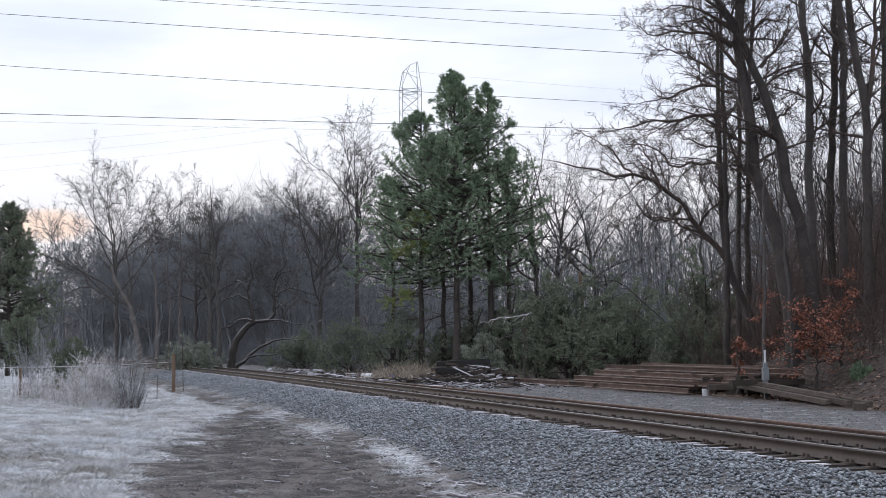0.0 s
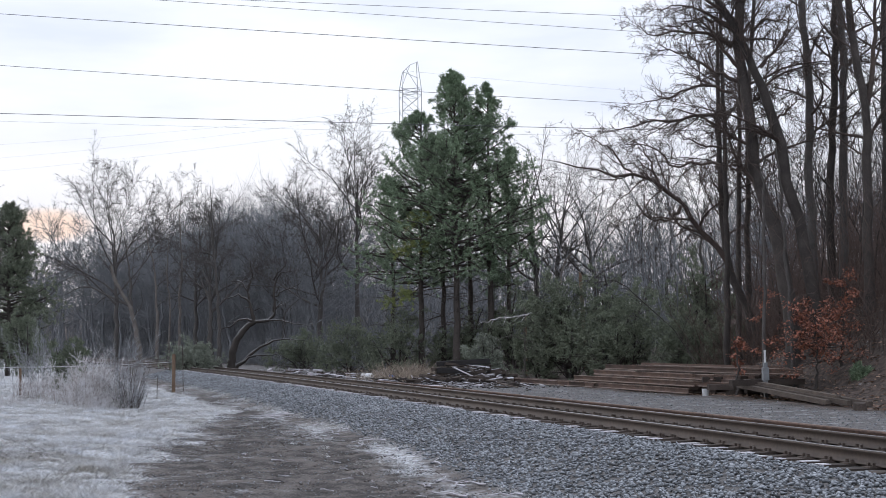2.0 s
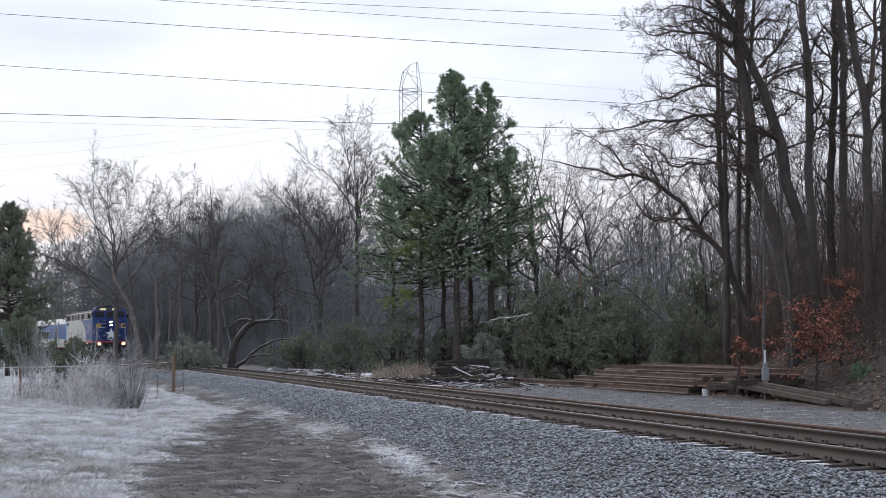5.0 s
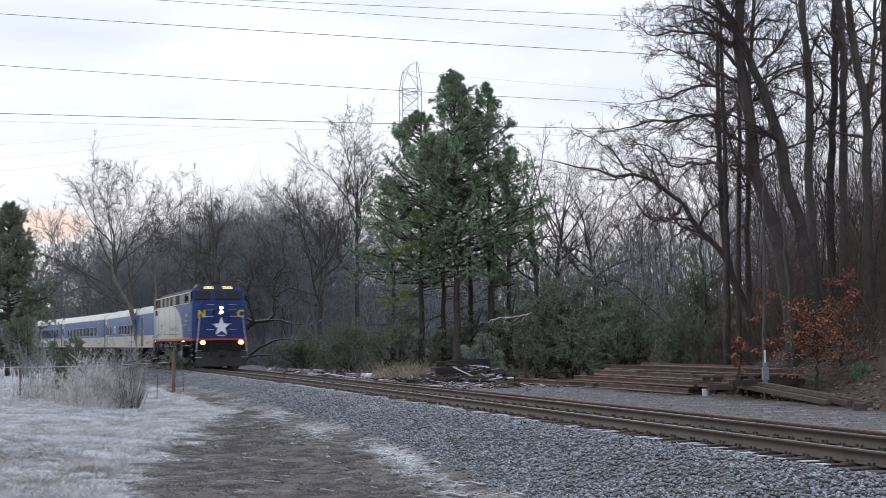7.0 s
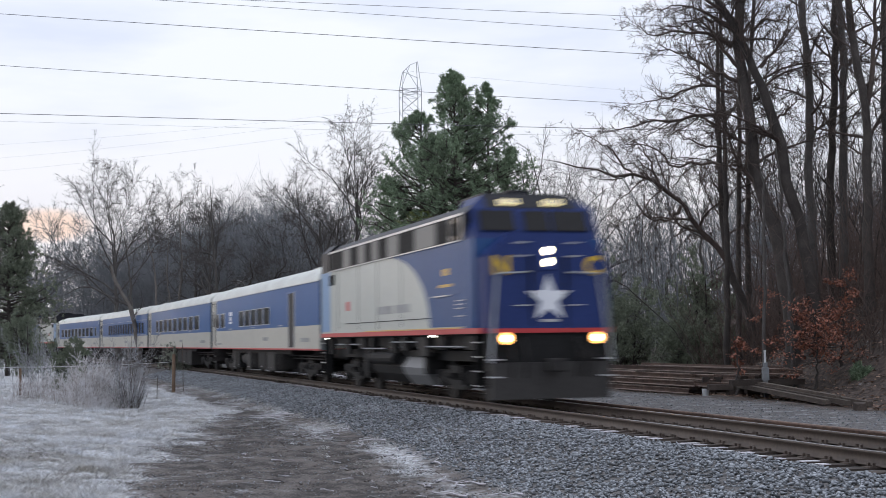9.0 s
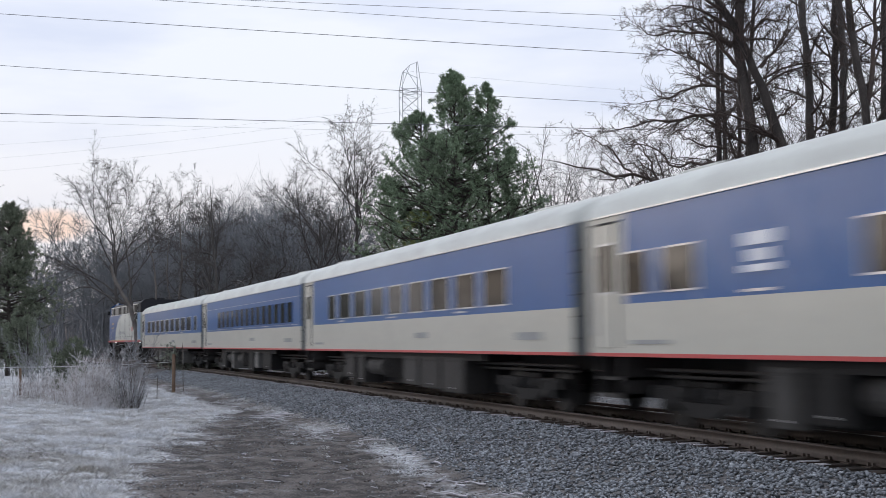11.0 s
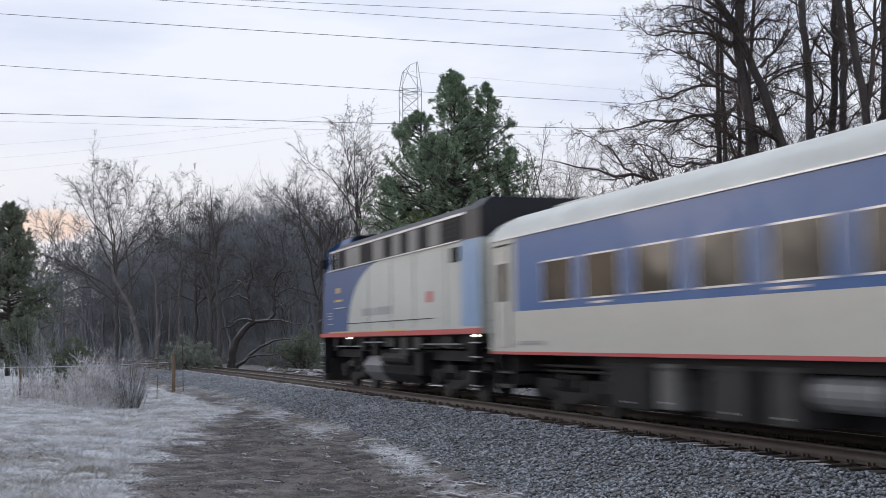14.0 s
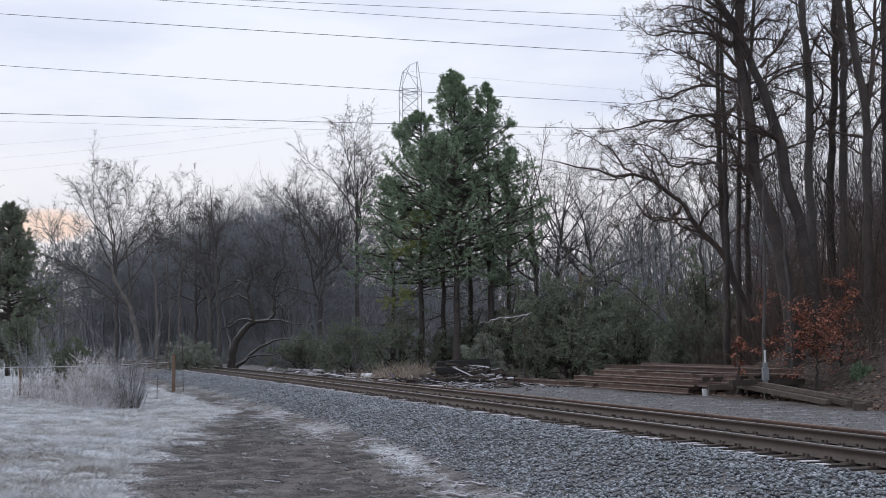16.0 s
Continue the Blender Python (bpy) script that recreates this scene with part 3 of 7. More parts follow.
def bare_tree(name, m, label, trunk, parts, material, group="", twigs=None):
    t = thing(name, m, label, "tree", group)
    V, F = merge(sleeve(*trunk, 10, False))
    link("trunk", mesh_np(name + "_trunk", V, F, True), material, t)
    V, F = merge(parts)
    link("crown", mesh_np(name + "_crown", V, F), twigs or material, t)
    return t


def stand(x, y, rz=0.0, sink=0.15):
    return pose(x, y, gz(x, y) - sink, 0, 0, rz)


def oak(seed, h, r0, fork, limbs, wide, kids, floor, sides=4, lean=0.0, bends=(7, 4, 3, 1)):
    """A trunk that divides into long limbs, which make a broad round crown."""
    r = np.random.RandomState(seed)
    top = h * fork
    trunk = stem(r, [(0, 0, 0), (lean * .5 + r.normal(0, .12), r.normal(0, .12), top * .5), (lean, 0, top), (lean + r.normal(0, .3), r.normal(0, .3), h * (fork * .5 + .45))], r0, r0 * 0.22, 0.05)
    f = np.sort(r.uniform(0.42, 1.0, limbs))
    tp, tr = trunk[0][0], trunk[1][0]
    x = f * (len(tp) - 1)
    P = np.stack([np.interp(x, np.arange(len(tp)), tp[:, k]) for k in range(3)], 1)
    R = np.interp(x, np.arange(len(tp)), tr) * r.uniform(0.45, 0.7, limbs)
    az = np.arange(limbs) * 2.4 + r.uniform(-.5, .5, limbs)
    g = (f - 0.42) / 0.58
    el = np.radians(r.uniform(14, 40, limbs) + 40 * g)
    L = (h - P[:, 2]) * r.uniform(0.8, 1.02, limbs) * np.where(el > 0.9, 1.0, wide)
    D = np.stack((np.cos(az) * np.cos(el), np.sin(az) * np.cos(el), np.sin(el)), 1)
    pts, rad = grow(r, P, D, L, R, bends[0], 0.12, 0.05)
    parts = sleeve(pts, rad, sides)
    lv = [dict(kids=kids[0], angle=(25, 60), ratio=(0.35, 0.62), bare=0.2, k=bends[1], wander=0.15, up=0.04, floor=floor * 1.6),
          dict(kids=kids[1], angle=(25, 62), ratio=(0.35, 0.6), bare=0.12, k=bends[2], wander=0.17, up=0.03, floor=floor * 1.2),
          dict(kids=kids[2] if len(kids) > 2 else 0, angle=(25, 65), ratio=(0.35, 0.65), bare=0.1, k=bends[-1], wander=0.18, up=0.02, floor=floor)]
    return trunk, parts + ramify(r, pts, rad, lv[:len(kids)])


# ---- woods and single trees ----


def woods(name, spots, seed, kinds, label, floor=0.02, h0=11.0, h1=15.0, kids=(7, 6), limbs=9, material=None, bends=(4, 3, 2)):
    """Many leafless trees in one mesh, from a few forms, turned and scaled."""
    rng = random.Random(seed)
    forms = []
    for k in range(kinds):
        trunk, parts = oak(seed * 17 + k, rng.uniform(h0, h1), 0.16, rng.uniform(0.3, 0.5), limbs, rng.uniform(0.55, 0.9), kids, floor, 3, rng.gauss(0, .5), bends)
        forms.append(merge(sleeve(*trunk, 5, False) + parts))
    parts = []
    for x, y, sc in spots:
        V, F = forms[rng.randrange(kinds)]
        a = rng.uniform(0, 6.283)
        c, s = math.cos(a) * sc, math.sin(a) * sc
        hs = sc * rng.uniform(0.9, 1.12)
        parts.append((np.stack((V[:, 0] * c - V[:, 1] * s + x, V[:, 0] * s + V[:, 1] * c + y, V[:, 2] * hs + gz(x, y) - 0.2), 1), F))
    V, F = merge(parts)
    tagged(link(name, mesh_np(name, V, F), material or BARK_HAZE), label, "woods", "", "stuff")


def wedge_spots(seed, n, a0, a1, first, depth, rise, margin=9.0):
    """Trees beyond the line, from its far side back; older ones stand farther in."""
    rng = random.Random(seed)
    out = []
    while len(out) < n:
        a = rng.uniform(a0, a1)
        y = rng.uniform(first, first + 190)
        s, d = track_coords([a * y], [y])
        if not margin < d[0] < margin + depth:
            continue
        x = a * y
        h = rise * y + 1.5 - gz(x, y)
        out.append((x, y, min(1.5, max(0.5, h / 13.5 * rng.uniform(0.62, 1.06)))))
    return out


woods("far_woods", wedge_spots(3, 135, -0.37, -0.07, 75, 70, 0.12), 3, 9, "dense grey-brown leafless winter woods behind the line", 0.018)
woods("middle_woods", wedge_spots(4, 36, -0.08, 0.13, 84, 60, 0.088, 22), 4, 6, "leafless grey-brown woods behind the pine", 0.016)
woods("right_woods", wedge_spots(9, 32, 0.13, 0.37, 58, 60, 0.15, 20), 9, 6, "leafless brown woods on the bank", 0.012, material=BARK_M)


def side_spots():
    """Woods on the camera's own side of the line, beside and behind it."""
    rng = random.Random(12)
    out = []
    for a0, a1, r0, r1, s0, s1, n in ((-55, -22, 70, 250, 0.95, 1.4, 56), (-80, -50, 130, 180, 0.65, 1.0, 26), (-200, -80, 80, 140, 0.8, 1.2, 16)):
        for _ in range(n):
            az, r = radians(rng.uniform(a0, a1)), rng.uniform(r0, r1)
            s, d = track_coords([math.sin(az) * r], [math.cos(az) * r])
            if d[0] < -12:
                out.append((math.sin(az) * r, math.cos(az) * r, rng.uniform(s0, s1)))
    return out


woods("near_woods", side_spots(), 14, 3, "leafless woods on the near side of the line", 0.05, 9, 12, (4, 3), 6, None, (3, 2, 1))


def brush(name, n, seed, area, h0, h1, radius, material, label, cat="undergrowth", lean=0.35, kids=5, fine=0):
    """Thin bent stems with side twigs over an area."""
    rng, r = random.Random(seed), np.random.RandomState(seed)
    at = np.array([area(rng) for _ in range(n)])
    S, D = at[:, 0], at[:, 1]
    th = np.interp(S, _s, _th)
    X, Y = np.interp(S, _s, _x) + D * np.cos(th), np.interp(S, _s, _y) - D * np.sin(th)
    P = np.stack((X, Y, ground_z(X, Y) - 0.05), 1)
    d = np.stack((r.normal(0, lean, n), r.normal(0, lean, n), np.ones(n)), 1)
    pts, rad = grow(r, P, d, r.uniform(h0, h1, n), np.full(n, radius * 1.3), 3, 0.12, 0.02, 0.35)
    kp, kr = sprout(r, pts, rad, kids, (25, 70), (0.2, 0.5), 0.25, 1, 0.1, 0.1, radius * 0.5)
    V, F = merge(sleeve(pts, rad) + sleeve(kp, kr) + (ramify(r, kp, kr, [dict(kids=fine, angle=(25, 60), ratio=(0.3, 0.6), bare=0.2, k=1, wander=0.1, up=0.0, floor=radius * 0.3)]) if fine else []))
    return tagged(link(name, mesh_np(name, V, F), material), label, cat, "", "stuff")


def thicket_area(r):
    s = 58 + 262 * r.random() ** 1.3
    return s, (24 - 14 * min(1, max(0, (s - 50) / 40))) + 18 * r.random() ** 1.2


brush("thicket", 3600, 21, thicket_area, 1.2, 5.0, 0.02, BARK_HAZE, "tangled brown brush along the edge of the woods", lean=0.6)
brush("sapling_thicket", 4300, 23, lambda r: (40 + 230 * r.random(), 18 + 66 * r.random()), 6.0, 13.0, 0.032, BARK_HAZE, "dense leafless saplings inside the woods", "undergrowth", 0.2, 7)


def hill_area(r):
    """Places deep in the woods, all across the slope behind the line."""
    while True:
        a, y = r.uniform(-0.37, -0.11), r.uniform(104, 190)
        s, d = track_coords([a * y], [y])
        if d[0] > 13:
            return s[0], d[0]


brush("hill_saplings", 3800, 29, hill_area, 10.5, 17.5, 0.036, BARK_HAZE, "dense leafless saplings high in the woods", "undergrowth", 0.15, 11)
brush("edge_brush", 1900, 25, lambda r: (r.uniform(62, 125), 9 + 9 * r.random()), 0.8, 3.6, 0.012, BARK_HAZE, "low tangled brush at the edge of the woods", lean=0.7)


def bank_area(r, first, deep):
    """Places on the wooded bank behind the yard."""
    while True:
        s, d = r.uniform(10, 46), first + deep * r.random()
        if s < 30 + (d - 13) * 1.2:
            return s, d


brush("bank_thicket", 3000, 24, lambda r: bank_area(r, 14.6, 19), 1.5, 6.0, 0.013, TWIGR, "dense red-brown saplings on the bank", lean=0.35, kids=7)
brush("bank_brush", 2000, 22, lambda r: bank_area(r, 14.2, 7), 0.8, 3.4, 0.009, TWIGR, "thin brown saplings and brush on the bank", lean=0.55)
brush("tall_saplings", 130, 28, lambda r: bank_area(r, 15.0, 17), 6.0, 13.0, 0.025, BARK, "crowded tall leafless saplings on the bank", lean=0.12, kids=16, fine=4)


def near_area(r):
    """Places on the camera's side of the line, well to the side of it."""
    while r.random() < 0.35:
        s, d = r.uniform(92, 270), r.uniform(-17, -7)
        x, y, _ = on_track(s, d)
        if x / y < -0.345:
            return s, d
    while True:
        az, q = radians(-21.5 - 42 * r.random()), r.uniform(75, 330)
        s, d = track_coords([math.sin(az) * q], [math.cos(az) * q])
        if d[0] < -14:
            return s[0], d[0]


# out of view; thick stems added to screen low sky from the coach sides
brush("screen_thicket", 900, 26, near_area, 4.0, 10.5, 0.13, BARK_HAZE, "unseen leafless brush on the near side, kept for reflections")

# the tall oak with a round crown at the left of the woods, and its neighbours
for x, y, h, fork, wide, seed, lab in ((-28.0, 116, 18.4, 0.34, 0.85, 41, "tall leafless oak with a broad round crown"), (-23.0, 126, 17.0, 0.5, 0.4, 42, "leafless tree with a narrow crown in the woods"),
                                     (-20.0, 116, 15.6, 0.38, 0.75, 43, "leafless tree with a rounded crown in the woods"), (-14.0, 120, 14.2, 0.38, 0.8, 44, "leafless tree at the edge of the woods"),
                                     (-6.6, 104, 19.4, 0.55, 0.5, 45, "tall leafless tree with a forked crown beside the pine"), (-9.2, 102, 16.0, 0.45, 0.7, 46, "leafless tree with drooping twigs beside the pine"),
                                     (7.4, 88, 14.8, 0.4, 0.45, 53, "slender leafless tree beside the pine"),
                                     (5.6, 84, 15.4, 0.45, 0.4, 54, "slender leafless tree close to the pine"), (9.6, 86, 13.0, 0.35, 0.6, 57, "leafless tree with a fine crown behind the yard"),
                                     (-31.8, 80, 15.6, 0.35, 0.9, 55, "leafless tree on the near side of the line")):
    bare_tree("oak_tree", stand(x, y, seed * 50), lab, *oak(seed, h - gz(x, y), 0.25, fork, 15, wide, (10, 8, 6) if seed in (41, 43, 45, 46) else (8, 6, 4), 0.011 if y > 100 else 0.008, 5), BARK_M, "trees in the woods")


def boughs(r, lines, radii, m=13, wob=0.05):
    """Long limbs along bent lines: points and radii."""
    pts = np.stack([bent(q, m) for q in lines])
    pts[:, 1:] += r.normal(0, wob, (len(lines), m - 1, 3))
    return pts, np.array(radii)[:, None] * np.linspace(1, 0.09, m)


def crooked_tree():
    """The crooked old tree by the track; its lines are given from its foot."""
    r = np.random.RandomState(62)
    trunk = stem(r, [(0, 0, 0), (0, 0, 0.7), (0.18, 0, 1.7), (0.72, 0.1, 2.75), (1.43, 0.1, 3.3)], 0.25, 0.17, 0.03)
    lines = [[(1.43, 0, 3.26), (1.18, 0, 4.15), (1.0, 0.1, 5.2), (0.55, 0.2, 5.82), (-0.16, 0.3, 5.76)], [(1.0, 0.1, 5.2), (1.3, 0, 6.1), (1.2, -.1, 6.8), (1.12, 0, 7.35)], [(1.18, 0, 4.43), (0.54, -.3, 4.94), (-0.34, -.5, 4.7), (-1.23, -.6, 4.35)],
             [(1.43, 0, 3.26), (2.42, 0, 3.35), (2.67, 0.2, 4.48), (2.64, 0.3, 5.55), (3.03, 0.3, 6.25), (3.74, 0.2, 6.46), (4.45, 0, 6.38)], [(2.64, .3, 5.9), (2.85, .2, 6.26), (3.4, 0, 6.78), (3.57, 0, 7.24)], [(1.43, 0, 3.33), (0.72, -.2, 3.45), (-0.17, -.4, 2.93), (-1.23, -.5, 2.76)],
             [(2.13, 0, 3.36), (3.2, -.3, 3.31), (4.26, -.5, 3.05), (5.32, -.5, 2.86)], [(0.15, 0, 0.2), (1.07, 0, 1.15), (2.13, 0, 1.84), (3.2, 0, 2.14), (4.8, 0.1, 1.98)], [(0.5, 0, 0.55), (1.24, -.2, 1.07), (2.5, -.3, 1.2), (3.36, -.3, 1.05)],
             [(2.74, .2, 4.84), (3.38, 0, 5.26), (4.1, 0, 5.53), (4.45, 0, 5.95)], [(1.43, 0, 3.97), (1.78, -.2, 4.07), (2.14, -.3, 3.89)]]
    pts, rad = boughs(r, lines, [0.13, 0.08, 0.07, 0.13, 0.07, 0.09, 0.07, 0.14, 0.09, 0.06, 0.04], 13, 0.035)
    lv = [dict(kids=5, angle=(35, 80), ratio=(0.12, 0.3), bare=0.25, k=4, wander=0.3, up=0.08, floor=0.012), dict(kids=4, angle=(30, 70), ratio=(0.3, 0.6), bare=0.1, k=3, wander=0.25, up=0.05, floor=0.008)]
    bare_tree("crooked_tree", stand(-13.3, 85), "crooked old leafless tree with bent limbs dusted with frost", trunk, sleeve(pts, rad, 6) + ramify(r, pts, rad, lv), BARK_OLD)


crooked_tree()

# ---- the tall trees on the bank; heights from the rail head, x across, all in one row along the bank's crest ----


def bank_tree(name, y, line, r0, r1, label, seed, limbs=(), auto=12, reach=3.4, start=0.4, material=None, droop=0.0, kids=(15, 9, 4), group="trees on the bank"):
    """A tall leafless tree: a bent trunk, the long limbs named, and others all round."""
    r = np.random.RandomState(seed)
    x0 = line[0][0]
    base = gz(x0, y) - 0.15
    line = [(line[0][0], base)] + [q for q in line if q[1] > base + 0.5]
    trunk = stem(r, [(x - x0, 0, z - base) for x, z in line], r0, r1, 0.03, 24)
    tp, tr = trunk[0][0], trunk[1][0]
    n = auto
    f = start + (0.99 - start) * (np.arange(n) + r.uniform(0, 1, n)) / n
    i = np.minimum((f * (len(tp) - 1)).astype(int), len(tp) - 1)
    az, el = r.uniform(0, 6.283, n), np.radians(r.uniform(5, 50, n) + 20 * f)
    D = np.stack((np.cos(az) * np.cos(el), np.sin(az) * np.cos(el), np.sin(el)), 1)
    pts, rad = grow(r, tp[i], D, reach * r.uniform(0.6, 1.15, n), tr[i] * r.uniform(0.25, 0.45, n), 12, 0.09, 0.03 - droop)
    if limbs:
        bp, br = boughs(r, [[(x - x0, d * (k / (len(q) - 1)), z - base) for k, (x, z) in enumerate(q)] for q, d, _ in limbs], [w for _, _, w in limbs])
        pts, rad = np.concatenate((bp, pts)), np.concatenate((br, rad))
    lv = [dict(kids=kids[0], angle=(28, 65), ratio=(0.25, 0.5), bare=0.12, k=5, wander=0.17, up=0.02 - droop, floor=0.010, cap=2.2), dict(kids=kids[1], angle=(25, 65), ratio=(0.3, 0.6), bare=0.1, k=2, wander=0.18, up=0.02 - droop, floor=0.007),
          dict(kids=kids[2], angle=(25, 65), ratio=(0.35, 0.65), bare=0.1, k=1, wander=0.18, up=0.0, floor=0.005)]
    bare_tree(name, pose(x0, y, base), label, trunk, sleeve(pts, rad, 5) + ramify(r, pts, rad, lv), material or BARK, group, TWIGD if group == "trees on the bank" else BARK_M)


LEFT = [([(10.1, 11.45), (9.34, 11.85), (8.37, 11.96), (7.2, 11.88), (6.43, 12.09)], -0.6, 0.08), ([(10.26, 10.27), (9.5, 10.67), (8.54, 11.27), (7.77, 11.48), (7.19, 11.39)], 0.5, 0.08), ([(10.06, 9.88), (9.1, 10.09), (8.12, 9.81), (7.34, 9.52), (6.37, 9.34)], -0.8, 0.07),
        ([(9.85, 9.1), (8.88, 9.11), (7.91, 8.93), (7.13, 8.94), (6.16, 8.66), (5.19, 8.67)], 0.3, 0.07), ([(9.82, 7.93), (8.66, 8.14), (7.71, 8.64)], -0.4, 0.05), ([(9.61, 7.35), (8.64, 7.46), (8.06, 7.37), (7.5, 7.96), (6.54, 8.27), (5.95, 8.08)], 0.6, 0.06),
        ([(10.2, 12.0), (9.3, 12.7), (8.3, 13.0), (7.3, 12.9)], 0.5, 0.07), ([(10.4, 10.7), (9.6, 11.6), (8.9, 12.5), (8.5, 13.6)], -0.5, 0.08)]
bank_tree("leaning_tree", 46.4, [(11.91, 1.5), (11.49, 4.66), (10.78, 7.21), (10.64, 9.18), (10.39, 10.76), (10.34, 11.95), (10.45, 13.15), (10.58, 14.35), (10.4, 16.5)], 0.27, 0.13, "old leafless tree with long limbs over the yard", 71, LEFT, 14, 3.6, 0.4, None, 0.012, (24, 9, 4))
bank_tree("leaning_tree", 46, [(12.74, 1.5), (12.32, 4.61), (11.8, 6.55), (11.64, 7.72), (11.42, 8.69), (11.03, 9.87), (10.58, 11.05), (10.12, 12.04), (9.56, 13.03), (9.29, 13.83), (8.7, 15.4)], 0.24, 0.10, "dark leafless tree leaning across another", 72,
          [([(10.69, 11.84), (11.1, 12.26), (12.07, 12.29), (12.44, 11.81)], 0.2, 0.06), ([(10.95, 10.65), (11.66, 11.53), (11.97, 12.21), (12.19, 13.0)], 0.2, 0.07), ([(11.38, 8.79), (11.98, 9.27), (12.47, 9.66)], -0.2, 0.05),
           ([(10.0, 12.2), (9.0, 12.4), (8.1, 12.2), (7.4, 12.4)], 0.4, 0.07)], 13, 3.4, 0.45, None, 0.012, (18, 9, 4))
bank_tree("bare_tree", 52, [(11.9, 1.8), (10.97, 4.19), (10.75, 7.0), (10.7, 10.0), (10.75, 13.6)], 0.17, 0.06, "dark leafless tree with one long low bough", 73,
          [([(10.97, 4.3), (9.6, 5.84), (9.19, 6.61), (8.76, 6.94), (8.33, 7.05), (7.9, 7.5), (7.36, 7.61), (6.38, 7.52), (5.62, 7.75), (4.75, 7.98), (3.66, 8.14)], -1.5, 0.13), ([(9.19, 6.5), (8.6, 5.9), (7.6, 6.1), (6.7, 5.8)], -1.0, 0.07), ([(7.36, 7.6), (6.6, 8.5), (6.0, 8.9), (5.0, 9.4)], -1.0, 0.05),
           ([(8.4, 7.1), (8.0, 8.3), (7.6, 9.0), (7.0, 9.3)], 0.5, 0.06)], 16, 3.2, 0.3)
bank_tree("bare_tree", 48, [(13.08, 1.9), (13.13, 5.75), (13.08, 7.37), (13.17, 10.42), (13.07, 11.85), (12.98, 13.5), (12.96, 16.5)], 0.17, 0.11, "straight grey leafless trunk on the bank", 74, (), 14, 2.8, 0.45, BARK_G, 0, (11, 8, 4))
bank_tree("bare_tree", 50, [(14.29, 2.0), (14.35, 5.5), (14.5, 8.66), (14.65, 10.78), (14.79, 13.98), (14.83, 17.0)], 0.16, 0.11, "straight leafless trunk on the bank", 75, (), 14, 2.8, 0.45, None, 0, (11, 8, 4))
bank_tree("bare_tree", 48.4, [(14.38, 1.9), (14.3, 2.92), (14.42, 8.37), (14.52, 11.42), (14.44, 13.48), (14.44, 16.8)], 0.16, 0.11, "straight grey-barked leafless trunk", 76, (), 13, 2.7, 0.45, BARK_G, 0, (11, 8, 4))
bank_tree("bare_tree", 46, [(14.45, 1.9), (14.47, 5.55), (14.59, 8.07), (14.5, 9.44), (14.26, 11.01), (14.03, 12.98), (13.97, 16.0)], 0.19, 0.09, "forked leafless tree on the bank", 77, [([(14.53, 9.1), (14.84, 11.0), (15.01, 12.97), (15.08, 15.5)], 0.2, 0.12)], 16, 2.8, 0.4, None, 0, (11, 8, 4))
bank_tree("bare_tree", 50, [(16.4, 2.2), (16.5, 8.0), (16.6, 13.0), (16.7, 17.0)], 0.2, 0.1, "leafless tree at the top of the bank", 78, (), 15, 3.2, 0.4, None, 0, (11, 8, 4))
bank_tree("bare_tree", 50.5, [(10.54, 1.8), (10.63, 7.02), (10.59, 11.26), (10.59, 14.0)], 0.12, 0.06, "slim dark leafless trunk", 81, (), 14, 2.6, 0.45, None, 0, (11, 8, 4))
bank_tree("bare_tree", 53, [(11.5, 2.0), (11.75, 10.1), (11.8, 14.0)], 0.12, 0.06, "slim dark leafless trunk", 82, (), 13, 2.6, 0.45, None, 0, (11, 7, 4))
bank_tree("bare_tree", 53.5, [(12.0, 2.0), (12.2, 10.1), (12.6, 15.0)], 0.13, 0.07, "slim dark leafless trunk", 83, (), 13, 2.6, 0.45, None, 0, (11, 7, 4))
bank_tree("sapling", 44, [(10.33, 0.5), (10.46, 4.49), (10.46, 7.5)], 0.07, 0.03, "thin pale leafless sapling at the yard's edge", 79, (), 9, 1.6, 0.35, BARK_G, 0, (6, 4, 3))
bank_tree("sapling", 44, [(11.3, 0.5), (11.16, 3.19), (11.08, 5.41), (10.94, 7.6)], 0.075, 0.03, "thin grey sapling leaning on the bank", 80, (), 9, 1.6, 0.35, BARK_G, 0, (6, 4, 3))

# pale slim trees at the front of the woods
bank_tree("pale_tree", 100, [(-22.46, 0.98), (-22.59, 1.81), (-22.93, 3.48), (-23.22, 4.31), (-24.19, 5.99), (-24.61, 7.25)], 0.22, 0.10, "pale leafless tree with a low arching bough", 52, [([(-23.22, 4.27), (-24.81, 4.96), (-26.06, 5.68), (-26.9, 5.53), (-27.94, 5.08)], -0.6, 0.11), ([(-23.05, 3.89), (-23.14, 5.98), (-23.48, 8.08), (-23.78, 10.18)], 0.3, 0.12), ([(-26.06, 5.68), (-26.48, 6.44), (-27.32, 6.87)], -.2, 0.05)], 6, 3.0, 0.5, BARK_PALE, 0, (8, 5, 3), "trees in the woods")
bank_tree("pale_tree", 100, [(-21.13, 0.96), (-21.14, 4.29), (-21.39, 7.21), (-21.81, 8.89), (-22.11, 10.99)], 0.15, 0.015, "slim pale leafless tree at the front of the woods", 56, (), 12, 3.2, 0.4, BARK_PALE, 0, (8, 6, 3), "trees in the woods")
bank_tree("pale_tree", 102, [(-19.86, 0.93), (-19.86, 4.32), (-19.69, 7.3), (-19.86, 10.3), (-19.69, 13.3)], 0.14, 0.015, "slim pale leafless tree at the front of the woods", 58, (), 12, 3.2, 0.4, BARK_PALE, 0, (8, 6, 3), "trees in the woods")
